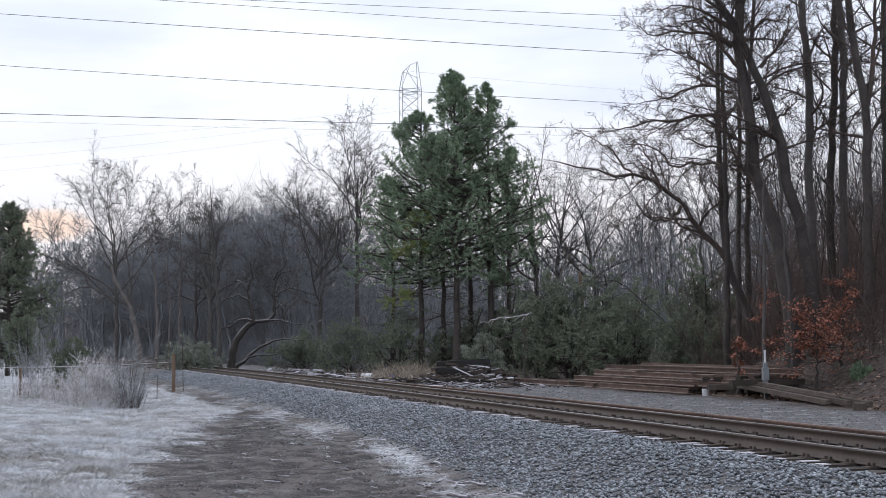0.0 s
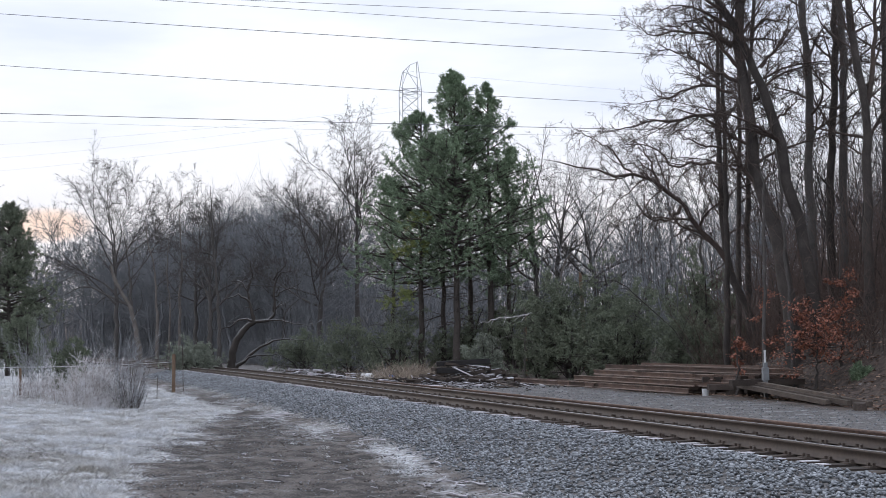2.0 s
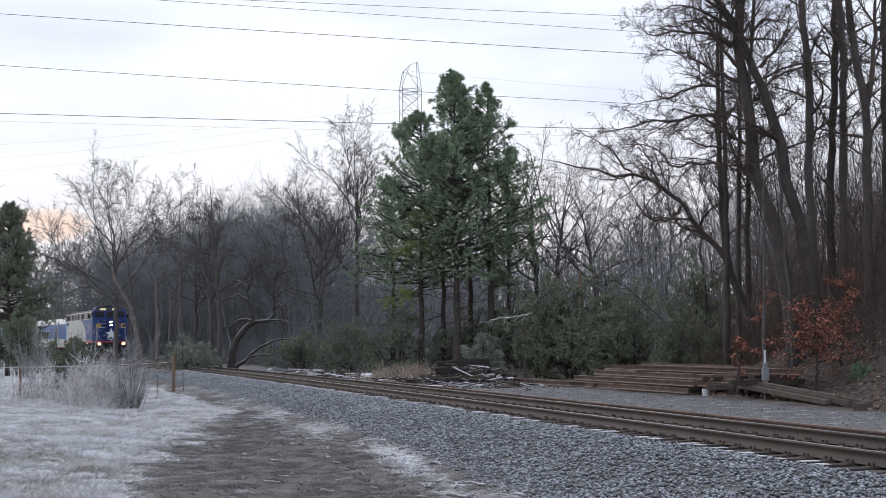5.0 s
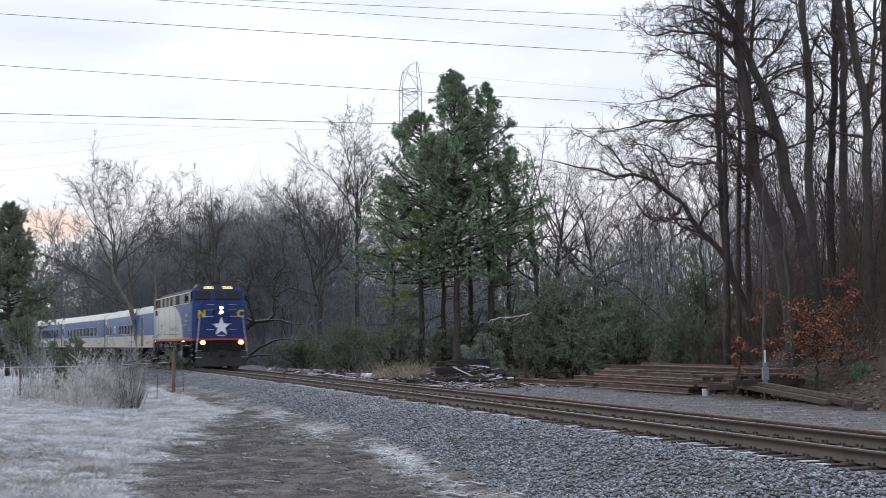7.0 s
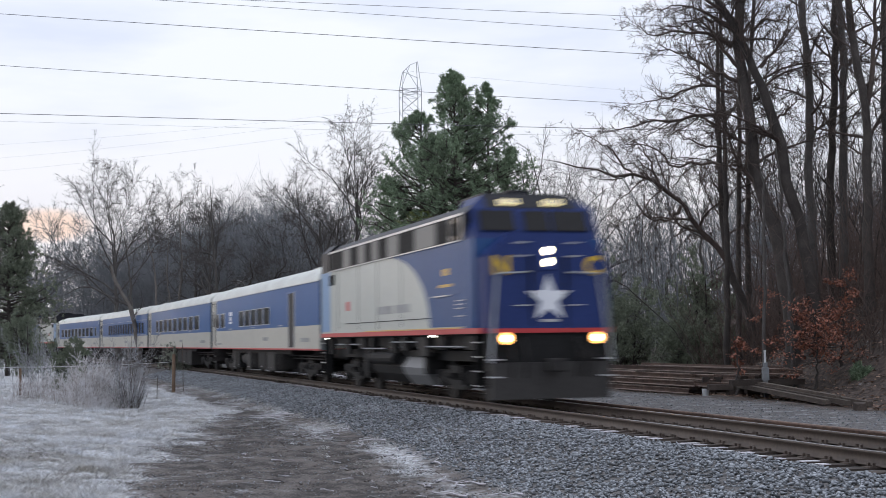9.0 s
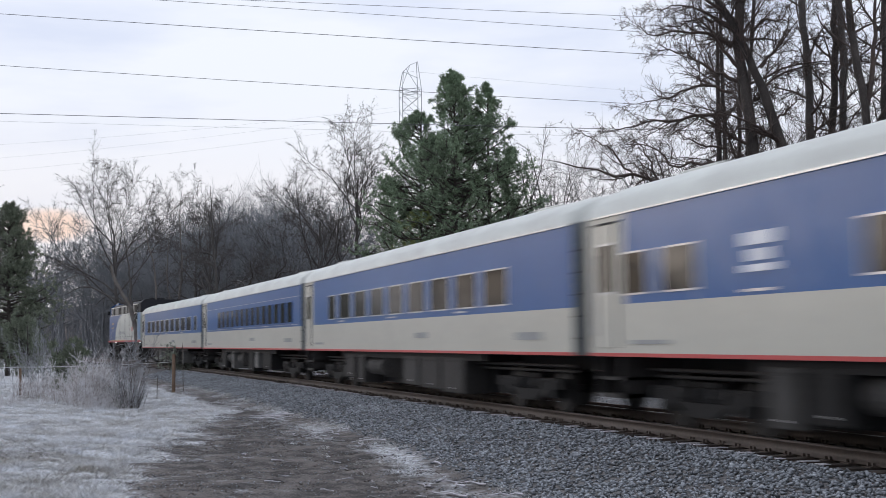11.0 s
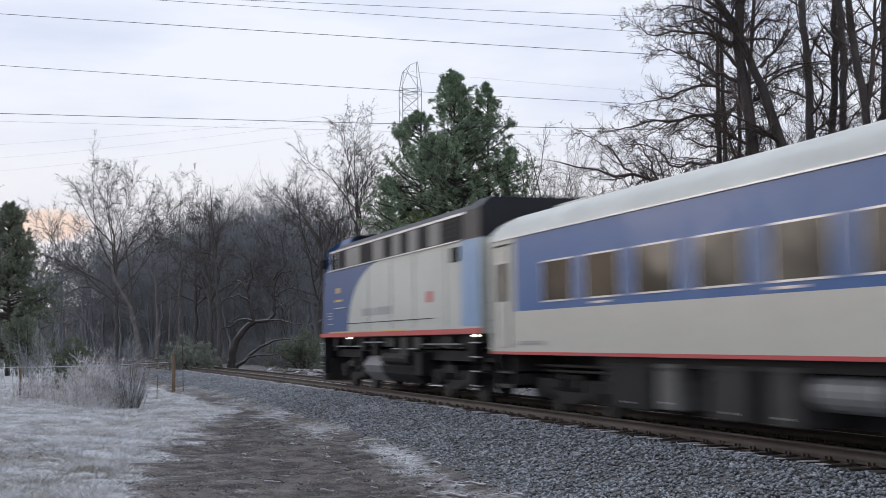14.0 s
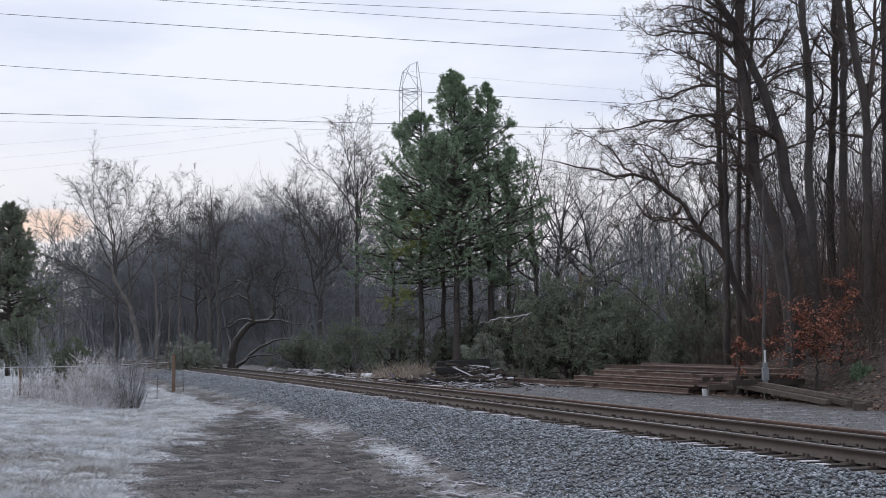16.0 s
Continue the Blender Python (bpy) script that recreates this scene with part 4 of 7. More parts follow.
bank_tree("pale_tree", 101, [(-20.42, 0.95), (-20.42, 4.3), (-20.59, 6.84), (-20.43, 10.22)], 0.10, 0.015, "slim pale leafless tree at the front of the woods", 59, (), 10, 2.6, 0.4, BARK_PALE, 0, (8, 6, 3), "trees in the woods")
bank_tree("pale_tree", 98, [(-16.22, 1.73), (-16.34, 5.0), (-16.63, 7.86), (-16.75, 10.74), (-16.87, 12.81)], 0.17, 0.015, "leafless tree with crooked frosted limbs", 60, [([(-16.38, 6.84), (-17.16, 7.26), (-18.59, 7.48)], -.4, 0.07), ([(-16.63, 7.66), (-16.95, 7.95), (-17.98, 7.92), (-18.8, 7.4)], -.4, 0.08)], 12, 3.0, 0.4, BARK_M, 0, (8, 6, 3), "trees in the woods")



def dead_tree():
    """A pale dead tree with a long broken bough among the bushes."""
    r = np.random.RandomState(88)
    trunk = stem(r, [(0, 0, 0), (0.2, 0, 2.2), (0.5, 0, 4.0), (0.9, 0, 5.6), (1.3, 0, 6.4)], 0.10, 0.05, 0.04)
    pts, rad = boughs(r, [[(0, -1, 1.6), (-1.0, -4, 1.9), (-2.0, -5, 2.15), (-3.1, -6, 1.9)], [(0.2, 0, 2.4), (-0.4, 0, 3.6), (-0.6, 0, 4.8), (-0.2, 0, 5.6)], [(0.5, 0, 4.0), (0.0, 0, 4.8), (0.3, 0, 5.8)], [(0.3, 0, 3.0), (-0.7, 0, 4.0), (-1.0, 0, 5.0)]], [0.05, 0.05, 0.04, 0.04])
    lv = [dict(kids=5, angle=(30, 70), ratio=(0.2, 0.45), bare=0.2, k=3, wander=0.2, up=0.03, floor=0.010), dict(kids=3, angle=(30, 70), ratio=(0.3, 0.6), bare=0.1, k=2, wander=0.2, up=0.0, floor=0.007)]
    bare_tree("dead_tree", stand(5.3, 70), "pale dead tree with a long broken bough", trunk, sleeve(pts, rad, 5) + ramify(r, pts, rad, lv), BARK_PALE)


dead_tree()

# ---- evergreens ----


def needles(r, P, A, n, length, width, spread=0.9):
    """Bunches of n thin needles that fan out from each place along its own direction."""
    P, A = np.repeat(P, n, axis=0), np.repeat(norm(A), n, axis=0)
    d = norm(A * 0.6 + r.normal(0, spread, P.shape) * 0.8)
    side = norm(np.cross(d, r.normal(size=d.shape)))
    L = length * r.uniform(0.6, 1.2, (len(P), 1))
    V = np.stack((P + side * width, P - side * width, P + d * L), 1).reshape(-1, 3)
    return V, np.arange(len(V)).reshape(-1, 3)


def pine(name, m, label, h, rad, seed, first=0.45, limbs=90, lean=0.0, power=0.75, puffs=3, sprays=(), side=0.0, leaf=None):
    """A tall trunk with uneven limbs, whose twigs end in round bunches of long needles."""
    r = np.random.RandomState(seed)
    trunk = stem(r, [(0, 0, 0), (lean * .4, 0, h * .5), (lean, 0, h * 0.98)], h * 0.0115 + 0.02, 0.03, 0.03, 24)
    tp = trunk[0][0]
    n = limbs
    f = first + (0.985 - first) * (np.arange(n) + r.uniform(0, 1, n)) / n
    u = (f - first) / (1 - first)
    i = f * (len(tp) - 1)
    P = np.stack([np.interp(i, np.arange(len(tp)), tp[:, k]) for k in range(3)], 1)
    az = r.uniform(0, 6.283, n)
    w = (rad * np.minimum(1, (1 - u) * 1.3) ** power * np.where(u < 0.12, 0.75, 1) + 0.25) * r.uniform(0.55, 1.1, n) * (1 - side * np.cos(az) * 0.5)
    el = np.radians(-4 + 42 * u + r.normal(0, 10, n))
    D = np.stack((np.cos(az) * np.cos(el), np.sin(az) * np.cos(el), np.sin(el)), 1)
    pts, lr = grow(r, P, D, w, 0.02 + 0.014 * w, 6, 0.09, 0.05)
    kp, kr = sprout(r, pts, lr, 10, (30, 65), (0.24, 0.5), 0.28, 3, 0.14, 0.10, 0.008)
    # dead limbs below the crown
    g = 26
    z = r.uniform(0.2, first + 0.1, g)
    j = (z * (len(tp) - 1)).astype(int)
    a = r.uniform(0, 6.283, g)
    dp, dr = grow(r, tp[j], np.stack((np.cos(a), np.sin(a), r.uniform(-.3, .3, g)), 1), r.uniform(0.6, 2.6, g), np.full(g, 0.028), 4, 0.15, 0.0)
    t = thing(name, m, label, "tree")
    V, F = merge(sleeve(*trunk, 9, False) + sleeve(pts, lr, 4) + sleeve(kp[:, ::3], kr[:, ::3], 3) + sleeve(dp, dr, 3) + ramify(r, dp, dr, [dict(kids=4, angle=(30, 70), ratio=(0.2, 0.5), bare=0.3, k=2, wander=0.2, up=0.0, floor=0.008)]))
    link("trunk", mesh_np("pine_trunk", V, F), BARK_P, t)
    S, A = [], []
    for q in range(puffs):
        s = 1 - 0.30 * q
        lo = kp[:, 2] + (kp[:, 3] - kp[:, 2]) * max(0, s * 3 - 2) if s > 0.67 else kp[:, 1] + (kp[:, 2] - kp[:, 1]) * max(0, s * 3 - 1)
        S.append(lo + r.normal(0, 0.05, lo.shape))
        A.append(kp[:, 3] - kp[:, 2])
    S.append(pts[:, 6])
    A.append(pts[:, 6] - pts[:, 5])
    S, A = np.concatenate(S), norm(np.concatenate(A)) + np.array([0, 0, 0.5])
    keep = r.uniform(size=len(S)) < 0.9
    V, F = needles(r, S[keep], A[keep], 16, 0.22, 0.018)
    link("crown", mesh_np("pine_crown", V, [F]), leaf or NEEDLE, t)
    for x, z, ln, rise in sprays:
        # a low bough with fresh, paler needles
        bp, br = boughs(r, [[(0, 0, z), (x * .5, -.5, z + rise * .3), (x, -.9, z + rise)]], [0.045], 13, 0.02)
        sp, sr = sprout(r, bp, br, 34, (30, 70), (0.12, 0.3), 1 - ln / abs(x), 3, 0.12, 0.05, 0.008)
        V, F = merge(sleeve(bp, br, 5) + sleeve(sp, sr, 3))
        lb = link("low_bough", mesh_np("low_bough", V, F), BARK_P, t)
        V, F = needles(r, sp[:, 1:].reshape(-1, 3), np.repeat(sp[:, 3] - sp[:, 2], 3, axis=0) + np.array([0, 0, 0.2]), 22, 0.22, 0.013)
        link("needles", mesh_np("bough_needles", V, [F]), NEWLEAF, lb, "pale yellow-green needles")
    return t


def pine_at(x, y, top, label, rad, seed, **k):
    return pine("pine_tree", stand(x, y), label, top - gz(x, y) + 0.15, rad * 1.2, seed, **k)


pine_at(0.75, 78, 17.2, "tall green pine with a dense uneven crown", 3.7, 81, first=0.33, limbs=175, sprays=((-3.4, 7.9, 2.0, -0.9), (-4.0, 5.2, 1.8, -1.0), (-3.0, 9.4, 1.8, -0.8)))
pine_at(2.75, 79.2, 16.7, "green pine with a ragged open top", 2.8, 83, first=0.42, limbs=90, puffs=3)
pine_at(-1.35, 79.5, 15.2, "green pine beside a taller one", 3.2, 82, first=0.33, limbs=110, lean=0.15, side=0.5)
pine_at(3.9, 80.0, 12.9, "short green pine beside taller ones", 2.3, 84, first=0.38, limbs=62, side=-0.4)
pine_at(0.0, 80.5, 13.5, "slender pine with a dark trunk in a group", 2.6, 85, first=0.5, limbs=40, puffs=2)
pine_at(1.6, 81.0, 14.5, "slender pine with a dark trunk in a group", 2.6, 86, first=0.5, limbs=40, puffs=2)
pine_at(-3.0, 80.5, 11.2, "young green pine with sparse needles", 2.0, 87, first=0.5, limbs=36, puffs=3, side=0.4)


def cedar(name, m, label, h, rad, seed, material=None, dens=1.0, leaf=0.15, base=0.02, cat="shrub", stems=5):
    """A bushy evergreen: several stems whose feathery twigs make soft uneven clumps."""
    r = np.random.RandomState(seed)
    n = stems
    a = r.uniform(0, 6.283, n)
    lean = r.uniform(0.05, 0.75, n) * rad / h
    lean[0] = 0.02
    L = h * r.uniform(0.55, 0.95, n)
    L[0] = h
    sp, sr = grow(r, np.stack((np.cos(a) * rad * .12, np.sin(a) * rad * .12, np.full(n, -0.1)), 1), np.stack((np.cos(a) * lean, np.sin(a) * lean, np.ones(n)), 1), L, np.full(n, 0.012 * h + 0.02), 8, 0.07, 0.0)
    bp, br = sprout(r, sp, sr, int(22 * dens), (45, 85), (0.5 * rad / h, 1.05 * rad / h), base, 5, 0.13, 0.06, 0.01, 0.62)
    kp, kr = sprout(r, bp, br, 7, (25, 60), (0.25, 0.55), 0.25, 3, 0.15, 0.07, 0.006)
    t = thing(name, m, label, cat)
    V, F = merge(sleeve(sp, sr, 5) + sleeve(bp[:, ::5], br[:, ::5], 3) + sleeve(kp[:, ::3], kr[:, ::3], 3))
    V[:, 2] = np.maximum(V[:, 2], -0.1)
    link("stem", mesh_np("cedar_stem", V, F), BARK, t)
    S = np.concatenate((kp[:, 1], kp[:, 2], kp[:, 3], (kp[:, 2] + kp[:, 3]) / 2, bp[:, 5], bp[:, 4]))
    A = np.concatenate((kp[:, 2] - kp[:, 1], kp[:, 3] - kp[:, 2], kp[:, 3] - kp[:, 2], kp[:, 3] - kp[:, 2], bp[:, 5] - bp[:, 4], bp[:, 5] - bp[:, 4]))
    S[:, 2] = np.maximum(S[:, 2], 0.06)
    V, F = needles(r, S + r.normal(0, 0.05, S.shape), A, 5, leaf, leaf * 0.13, 0.7)
    link("crown", mesh_np("cedar_crown", V, [F]), material or CEDAR, t)
    return t


for x, y, h, r, sd, st, lab in ((-26.3, 86, 4.2, 2.2, 92, 4, "small dark cedar by the fence"),
                                (6.4, 66, 5.2, 3.4, 93, 9, "dark green cedar at the edge of the yard"), (8.6, 62, 3.8, 3.0, 94, 7, "low evergreen bush behind the rail pile"),
                                (10.6, 59, 3.2, 2.8, 95, 6, "low evergreen bush at the yard's edge"), (4.6, 67, 3.4, 2.2, 96, 5, "small evergreen bush by the debris"),
                                (-6.0, 85, 3.0, 3.4, 97, 5, "dark evergreen bush under the woods"), (-2.6, 80, 3.8, 3.2, 98, 5, "dark evergreen bush below the pine"),
                                (8.8, 72, 5.6, 3.4, 99, 8, "dark cedar behind the yard"), (12.0, 56, 3.2, 2.2, 100, 5, "dark evergreen bush under bare trees"),
                                (12.0, 66, 5.2, 3.2, 105, 7, "tall dark cedar behind the rail pile"), (1.0, 81, 4.6, 3.4, 106, 6, "dark evergreen bush below the pine"),
                                (4.2, 79, 5.4, 3.0, 108, 6, "dark cedar under the pines"), (-9.6, 93, 2.8, 3.2, 107, 5, "dark evergreen bush at the edge of the woods")):
    cedar("cedar_bush", stand(x, y), lab, h, r, sd, base=0.03, stems=st, leaf=0.16)
pine("cedar_tree", stand(-28.9, 90), "dark green cedar beside the line", 11.6, 3.2, 91, 0.10, 210, 0.0, 0.6, leaf=CEDAR)
PALE = island(mat("pale_green_leaves", (0.30, 0.33, 0.27), 0.7, dark=(0.19, 0.21, 0.17), scale=0.7, fine=5, bump=0.0), 0.7, 1.3)
cedar("green_bush", stand(-15.6, 84), "pale green bush under the crooked tree", 1.7, 2.6, 101, PALE, stems=8)
cedar("green_bush", stand(2.2, 61.5), "pale frosted green bush at the yard's edge", 2.3, 1.0, 102, PALE, stems=5)
cedar("green_bush", stand(-17.2, 62), "dark green bush behind frosted weeds", 2.6, 1.1, 109, stems=5)

cedar("pine_seedling", stand(12.83, 42), "small green pine seedling on the bank", 0.5, 0.22, 112, NEEDLE, stems=3, dens=0.5)


def snag(x, y, top, bough, label):
    """A snapped trunk with one long bare bough broken over it."""
    r = np.random.RandomState(131)
    t = thing("dead_snag", stand(x, y), label, "tree")
    g = gz(x, y)
    trunk = stem(r, [(0, 0, -0.1), (0.03, 0, (top - g) * .5), (-0.02, 0, top - g)], 0.06, 0.04, 0.03)
    V, F = merge(sleeve(*trunk, 7, False))
    link("trunk", mesh_np("snag_trunk", V, F), BARK_PALE, t)
    bp, br = boughs(r, [[(a - x, b, c - g) for a, b, c in bough]], [0.05], 18, 0.035)
    kp, kr = sprout(r, bp, br, 12, (25, 60), (0.08, 0.25), 0.2, 3, 0.15, 0.0, 0.008)
    V, F = merge(sleeve(bp, br, 5) + sleeve(kp, kr, 3))
    link("bough", mesh_np("snag_bough", V, F), FROST_T, t, "pale bare broken bough")


snag(3.94, 66.6, 3.18, [(4.88, -0.3, 2.97), (3.98, -0.5, 2.76), (3.27, -0.9, 2.67), (2.72, -1.1, 2.65), (1.53, -1.6, 2.3)], "snapped dead trunk with a pale bough across it")


def russet_sapling(x, y, h, reach, seed, n, label):
    """A young tree that keeps its dry leaves, held in flat layers."""
    r = np.random.RandomState(seed)
    trunk = stem(r, [(0, 0, 0), (0.1, 0, h * .5), (0.0, 0, h)], 0.045, 0.012, 0.03)
    tp = trunk[0][0]
    i = r.randint(7, len(tp), n)
    az, el = r.uniform(0, 6.283, n), np.radians(r.uniform(-8, 24, n))
    pts, rad = grow(r, tp[i], np.stack((np.cos(az) * np.cos(el), np.sin(az) * np.cos(el), np.sin(el)), 1), reach * r.uniform(0.4, 1.1, n) * (1.1 - 0.55 * i / len(tp)), np.full(n, 0.014), 6, 0.12, -0.01)
    kp, kr = sprout(r, pts, rad, 5, (30, 60), (0.2, 0.45), 0.3, 3, 0.15, -0.03, 0.004)
    t = thing("russet_sapling", stand(x, y), label, "tree")
    V, F = merge(sleeve(*trunk, 6, False) + sleeve(pts, rad, 3) + sleeve(kp, kr, 3))
    link("trunk", mesh_np("sapling_wood", V, F), BARK, t)
    P = np.repeat(np.concatenate((kp[:, 1], kp[:, 2], kp[:, 3], pts[:, 3], pts[:, 4], pts[:, 6])), 3, axis=0)
    P = P + r.normal(0, 0.07, P.shape) * np.array([1, 1, 0.6])
    d = norm(r.normal(size=P.shape) * np.array([1, 1, 0.35]) + np.array([0, 0, -0.5]))
    s = norm(np.cross(d, np.array([0, 0, 1.0])) + r.normal(0, .35, P.shape))
    L = r.uniform(0.07, 0.13, (len(P), 1))
    V = np.stack((P, P + d * L * .45 + s * L * .28, P + d * L, P + d * L * .45 - s * L * .28), 1)
    V[:, [1, 3], 2] += 0.012
    link("crown", mesh_np("sapling_leaves", V.reshape(-1, 3), [np.arange(len(P) * 4).reshape(-1, 4)]), RUSSET, t, "dry russet leaves")
    return t


russet_sapling(11.6, 42.6, 2.6, 2.0, 103, 58, "small tree that keeps its dry russet leaves")
russet_sapling(12.7, 43.6, 3.2, 1.2, 110, 16, "small sapling with dry russet leaves on the bank")
russet_sapling(9.3, 43.6, 2.2, 0.7, 104, 9, "small sapling with few dry russet leaves")
russet_sapling(10.5, 45.0, 3.6, 0.7, 111, 8, "thin sapling with a few russet leaves")

# ---- frosted bushes and grass ----


def tuft_patch(name, n, seed, area, h0, h1, w, material, label, cat="grass", flop=0.75):
    r = np.random.RandomState(seed)
    X, Y = area(r, n)
    Z = ground_z(X, Y)
    n = len(X)
    h = r.uniform(h0, h1, n) * (1 + 0.55 * wave(X, Y, 2.6, 9.0) + 0.35 * wave(X, Y, 6.5, 3.0))
    lean = r.normal(0, flop, (n, 2)) * h[:, None]
    a = r.uniform(0, 6.283, n)
    sx, sy = np.cos(a) * w, np.sin(a) * w
    V = np.empty((n, 3, 3))
    V[:, 0] = np.column_stack((X - sx, Y - sy, Z - 0.01))
    V[:, 1] = np.column_stack((X + sx, Y + sy, Z - 0.01))
    V[:, 2] = np.column_stack((X + lean[:, 0], Y + lean[:, 1], Z + h))
    return tagged(link(name, mesh_np(name, V.reshape(-1, 3), [np.arange(n * 3).reshape(-1, 3)]), material), label, cat, "", "stuff")


def meadow(r, n):
    """Blades in tussocks, thinner towards the dirt."""
    m = n // 22
    y = 16.5 + 55 * r.uniform(0, 1, m) ** 1.8
    x = -y * r.uniform(0.09, 0.37, m)
    s, d = track_coords(x, y)
    k = (-d > np.maximum(grass_edge(s) - 0.2 + np.abs(r.normal(0, 0.6, m)), 4.7)) & (wave(x, y, 2.3, 4.0) + r.normal(0, .5, m) > -0.35)
    x, y = np.repeat(x[k], 22), np.repeat(y[k], 22)
    return x + r.normal(0, 0.09, len(x)), y + r.normal(0, 0.09, len(y))


def seam(r, n):
    m = n // 14
    s, d = np.repeat(r.uniform(-4, 50, m), 14) + r.normal(0, .08, m * 14), np.zeros(m * 14)
    d = d - toe(s) - np.repeat(np.abs(r.normal(0.55, 0.5, m)), 14) + r.normal(0, .06, m * 14)
    th = np.interp(s, _s, _th)
    x, y = np.interp(s, _s, _x) + d * np.cos(th), np.interp(s, _s, _y) - d * np.sin(th)
    k = wave(s * 0.7, d * 2.2, 1.0, 7.0) > 0.12
    return x[k], y[k]


tuft_patch("frosted_grass", 560000, 31, meadow, 0.015, 0.075, 0.007, FROST_G, "short grass white with frost", "grass", 1.7)
tuft_patch("frosted_weeds", 36000, 32, seam, 0.01, 0.07, 0.006, FROST_G, "thin frosted weeds along the foot of the ballast", "grass", 1.5)


def tussocks(r, n):
    """Clumps of longer grass at the edge of the dirt and round the bushes."""
    m = n // 60
    y = 17 + 45 * r.uniform(0, 1, m) ** 1.3
    x = -y * r.uniform(0.1, 0.36, m)
    s, d = track_coords(x, y)
    near = -d - grass_edge(s)
    k = (near > 0.1) & (r.uniform(size=m) < np.where(near < 1.6, 1.0, 0.45) + np.where((y > 42) & (y < 56), 0.5, 0))
    x, y = np.repeat(x[k], 60), np.repeat(y[k], 60)
    return x + r.normal(0, 0.13, len(x)), y + r.normal(0, 0.13, len(y))


tuft_patch("frosted_tussocks", 60000, 34, tussocks, 0.04, 0.15, 0.007, FROST_G, "long grass in clumps, furred with frost", "grass", 1.5)


def straw(r, n):
    x, y = r.normal(-1.6, 1.0, n), r.normal(66, 1.2, n)
    return x, y


tuft_patch("dry_grass", 2600, 33, straw, 0.3, 0.8, 0.015, STRAW, "tall dry straw-coloured grass behind the debris")


def frosted_bush(name, m, label, h, rad, seed, n, material, stems=None):
    """Thin stems in an uneven clump, their side twigs furred with frost."""
    r = np.random.RandomState(seed)
    az, out = r.uniform(0, 6.283, n), np.abs(r.normal(0, rad * .55, n))
    P = np.stack((np.cos(az) * out, np.sin(az) * out, np.full(n, -0.05)), 1)
    el = np.radians(r.uniform(58, 90, n))
    L = h * np.clip(r.normal(0.68, 0.2, n), 0.25, 1.05) * (1 - 0.3 * np.minimum(1, out / rad))
    pts, rd = grow(r, P, np.stack((np.cos(az) * np.cos(el), np.sin(az) * np.cos(el), np.sin(el)), 1), L, np.full(n, 0.011), 5, 0.07, 0.02)
    kp, kr = sprout(r, pts, rd, 10, (25, 60), (0.15, 0.4), 0.25, 2, 0.14, 0.05, 0.007)
    t = thing(name, m, label, "shrub", "frosted bushes")
    V, F = merge(sleeve(pts, rd, 4))
    tagged(link("stem_mass", mesh_np("bush_stems", V, F), stems or material, t), "thin upright stems", kind="stuff")
    V, F = merge(sleeve(kp, kr, 3) + ramify(r, kp, kr, [dict(kids=4, angle=(30, 70), ratio=(0.25, 0.6), bare=0.15, k=1, wander=0.1, up=0.0, floor=0.005)]))
    tagged(link("twig_mass", mesh_np("bush_twigs", V, F), material, t), "fine twigs white with frost", kind="stuff")
    return t


for x, y, h, r, sd, n, lab in ((-12.4, 48, 2.2, 0.95, 111, 190, "frost-white bush of thin stems"), (-13.6, 50, 2.0, 1.2, 112, 120, "low frost-white bush in the grass"), (-11.6, 50, 3.4, 0.5, 113, 34, "brown-stemmed bush tipped with frost"),
                               (-11.0, 47.5, 2.0, 0.42, 114, 60, "tall frosted weeds with brown stems"), (-15.6, 52, 1.5, 1.3, 115, 80, "low frosted bush of grey twigs"), (-14.6, 46, 0.8, 1.0, 116, 40, "low frosted bush in the grass"),
                               (-11.9, 46.5, 1.3, 0.9, 119, 80, "low frosted bush in the grass"), (-13.0, 54, 3.0, 0.6, 120, 18, "brown-stemmed bush tipped with frost"),
                               (-19.6, 66, 4.0, 1.9, 117, 60, "tall frosted grey bush beside the fence"), (-17.6, 62, 2.2, 1.4, 118, 36, "low frosted grey bush beside the cedar")):
    frosted_bush("frosted_bush", stand(x, y), lab, h, r, sd, n, FROST_T if sd not in (113, 114, 117, 118, 120) else FROST_D, STALK if sd in (113, 114, 120) else STEMB if sd < 117 else None)

# ---- wooden fence post and wire ----


def fence_post(name, x, y, h, r, label):
    bm = bm_new()
    cyl(bm, (0, 0, -0.3), (0, 0, h), r, 12, r * 0.94)
    bmesh.ops.bevel(bm, geom=[e for e in bm.edges if all(v.co.z > h - 0.01 for v in e.verts)], offset=0.015, segments=2, affect="EDGES")
    ob = part(name, bm, POSTW)
    ob.matrix_world = pose(x, y, gz(x, y), random.uniform(-1.5, 1.5), random.uniform(-1.5, 1.5), 0)
    return tagged(ob, label, "post", "fence posts")


fence_post("fence_post", -12.25, 61.5, 1.72, 0.085, "round brown wooden fence post in frosted grass")


def cable(name, pts, r, label, category="cable", material=None):
    cu = bpy.data.curves.new(name, "CURVE")
    cu.dimensions, cu.bevel_depth, cu.bevel_resolution = "3D", r, 1
    sp = cu.splines.new("POLY")
    sp.points.add(len(pts) - 1)
    for p, c in zip(sp.points, pts):
        p.co = (*c, 1)
    cu.materials.append(material or WIRE)
    return tagged(new(name, cu), label, category)


def sag(a, b, drop, n=24):
    a, b = Vector(a), Vector(b)
    return [tuple(a.lerp(b, i / n) - Vector((0, 0, drop * 4 * (i / n) * (1 - i / n)))) for i in range(n + 1)]


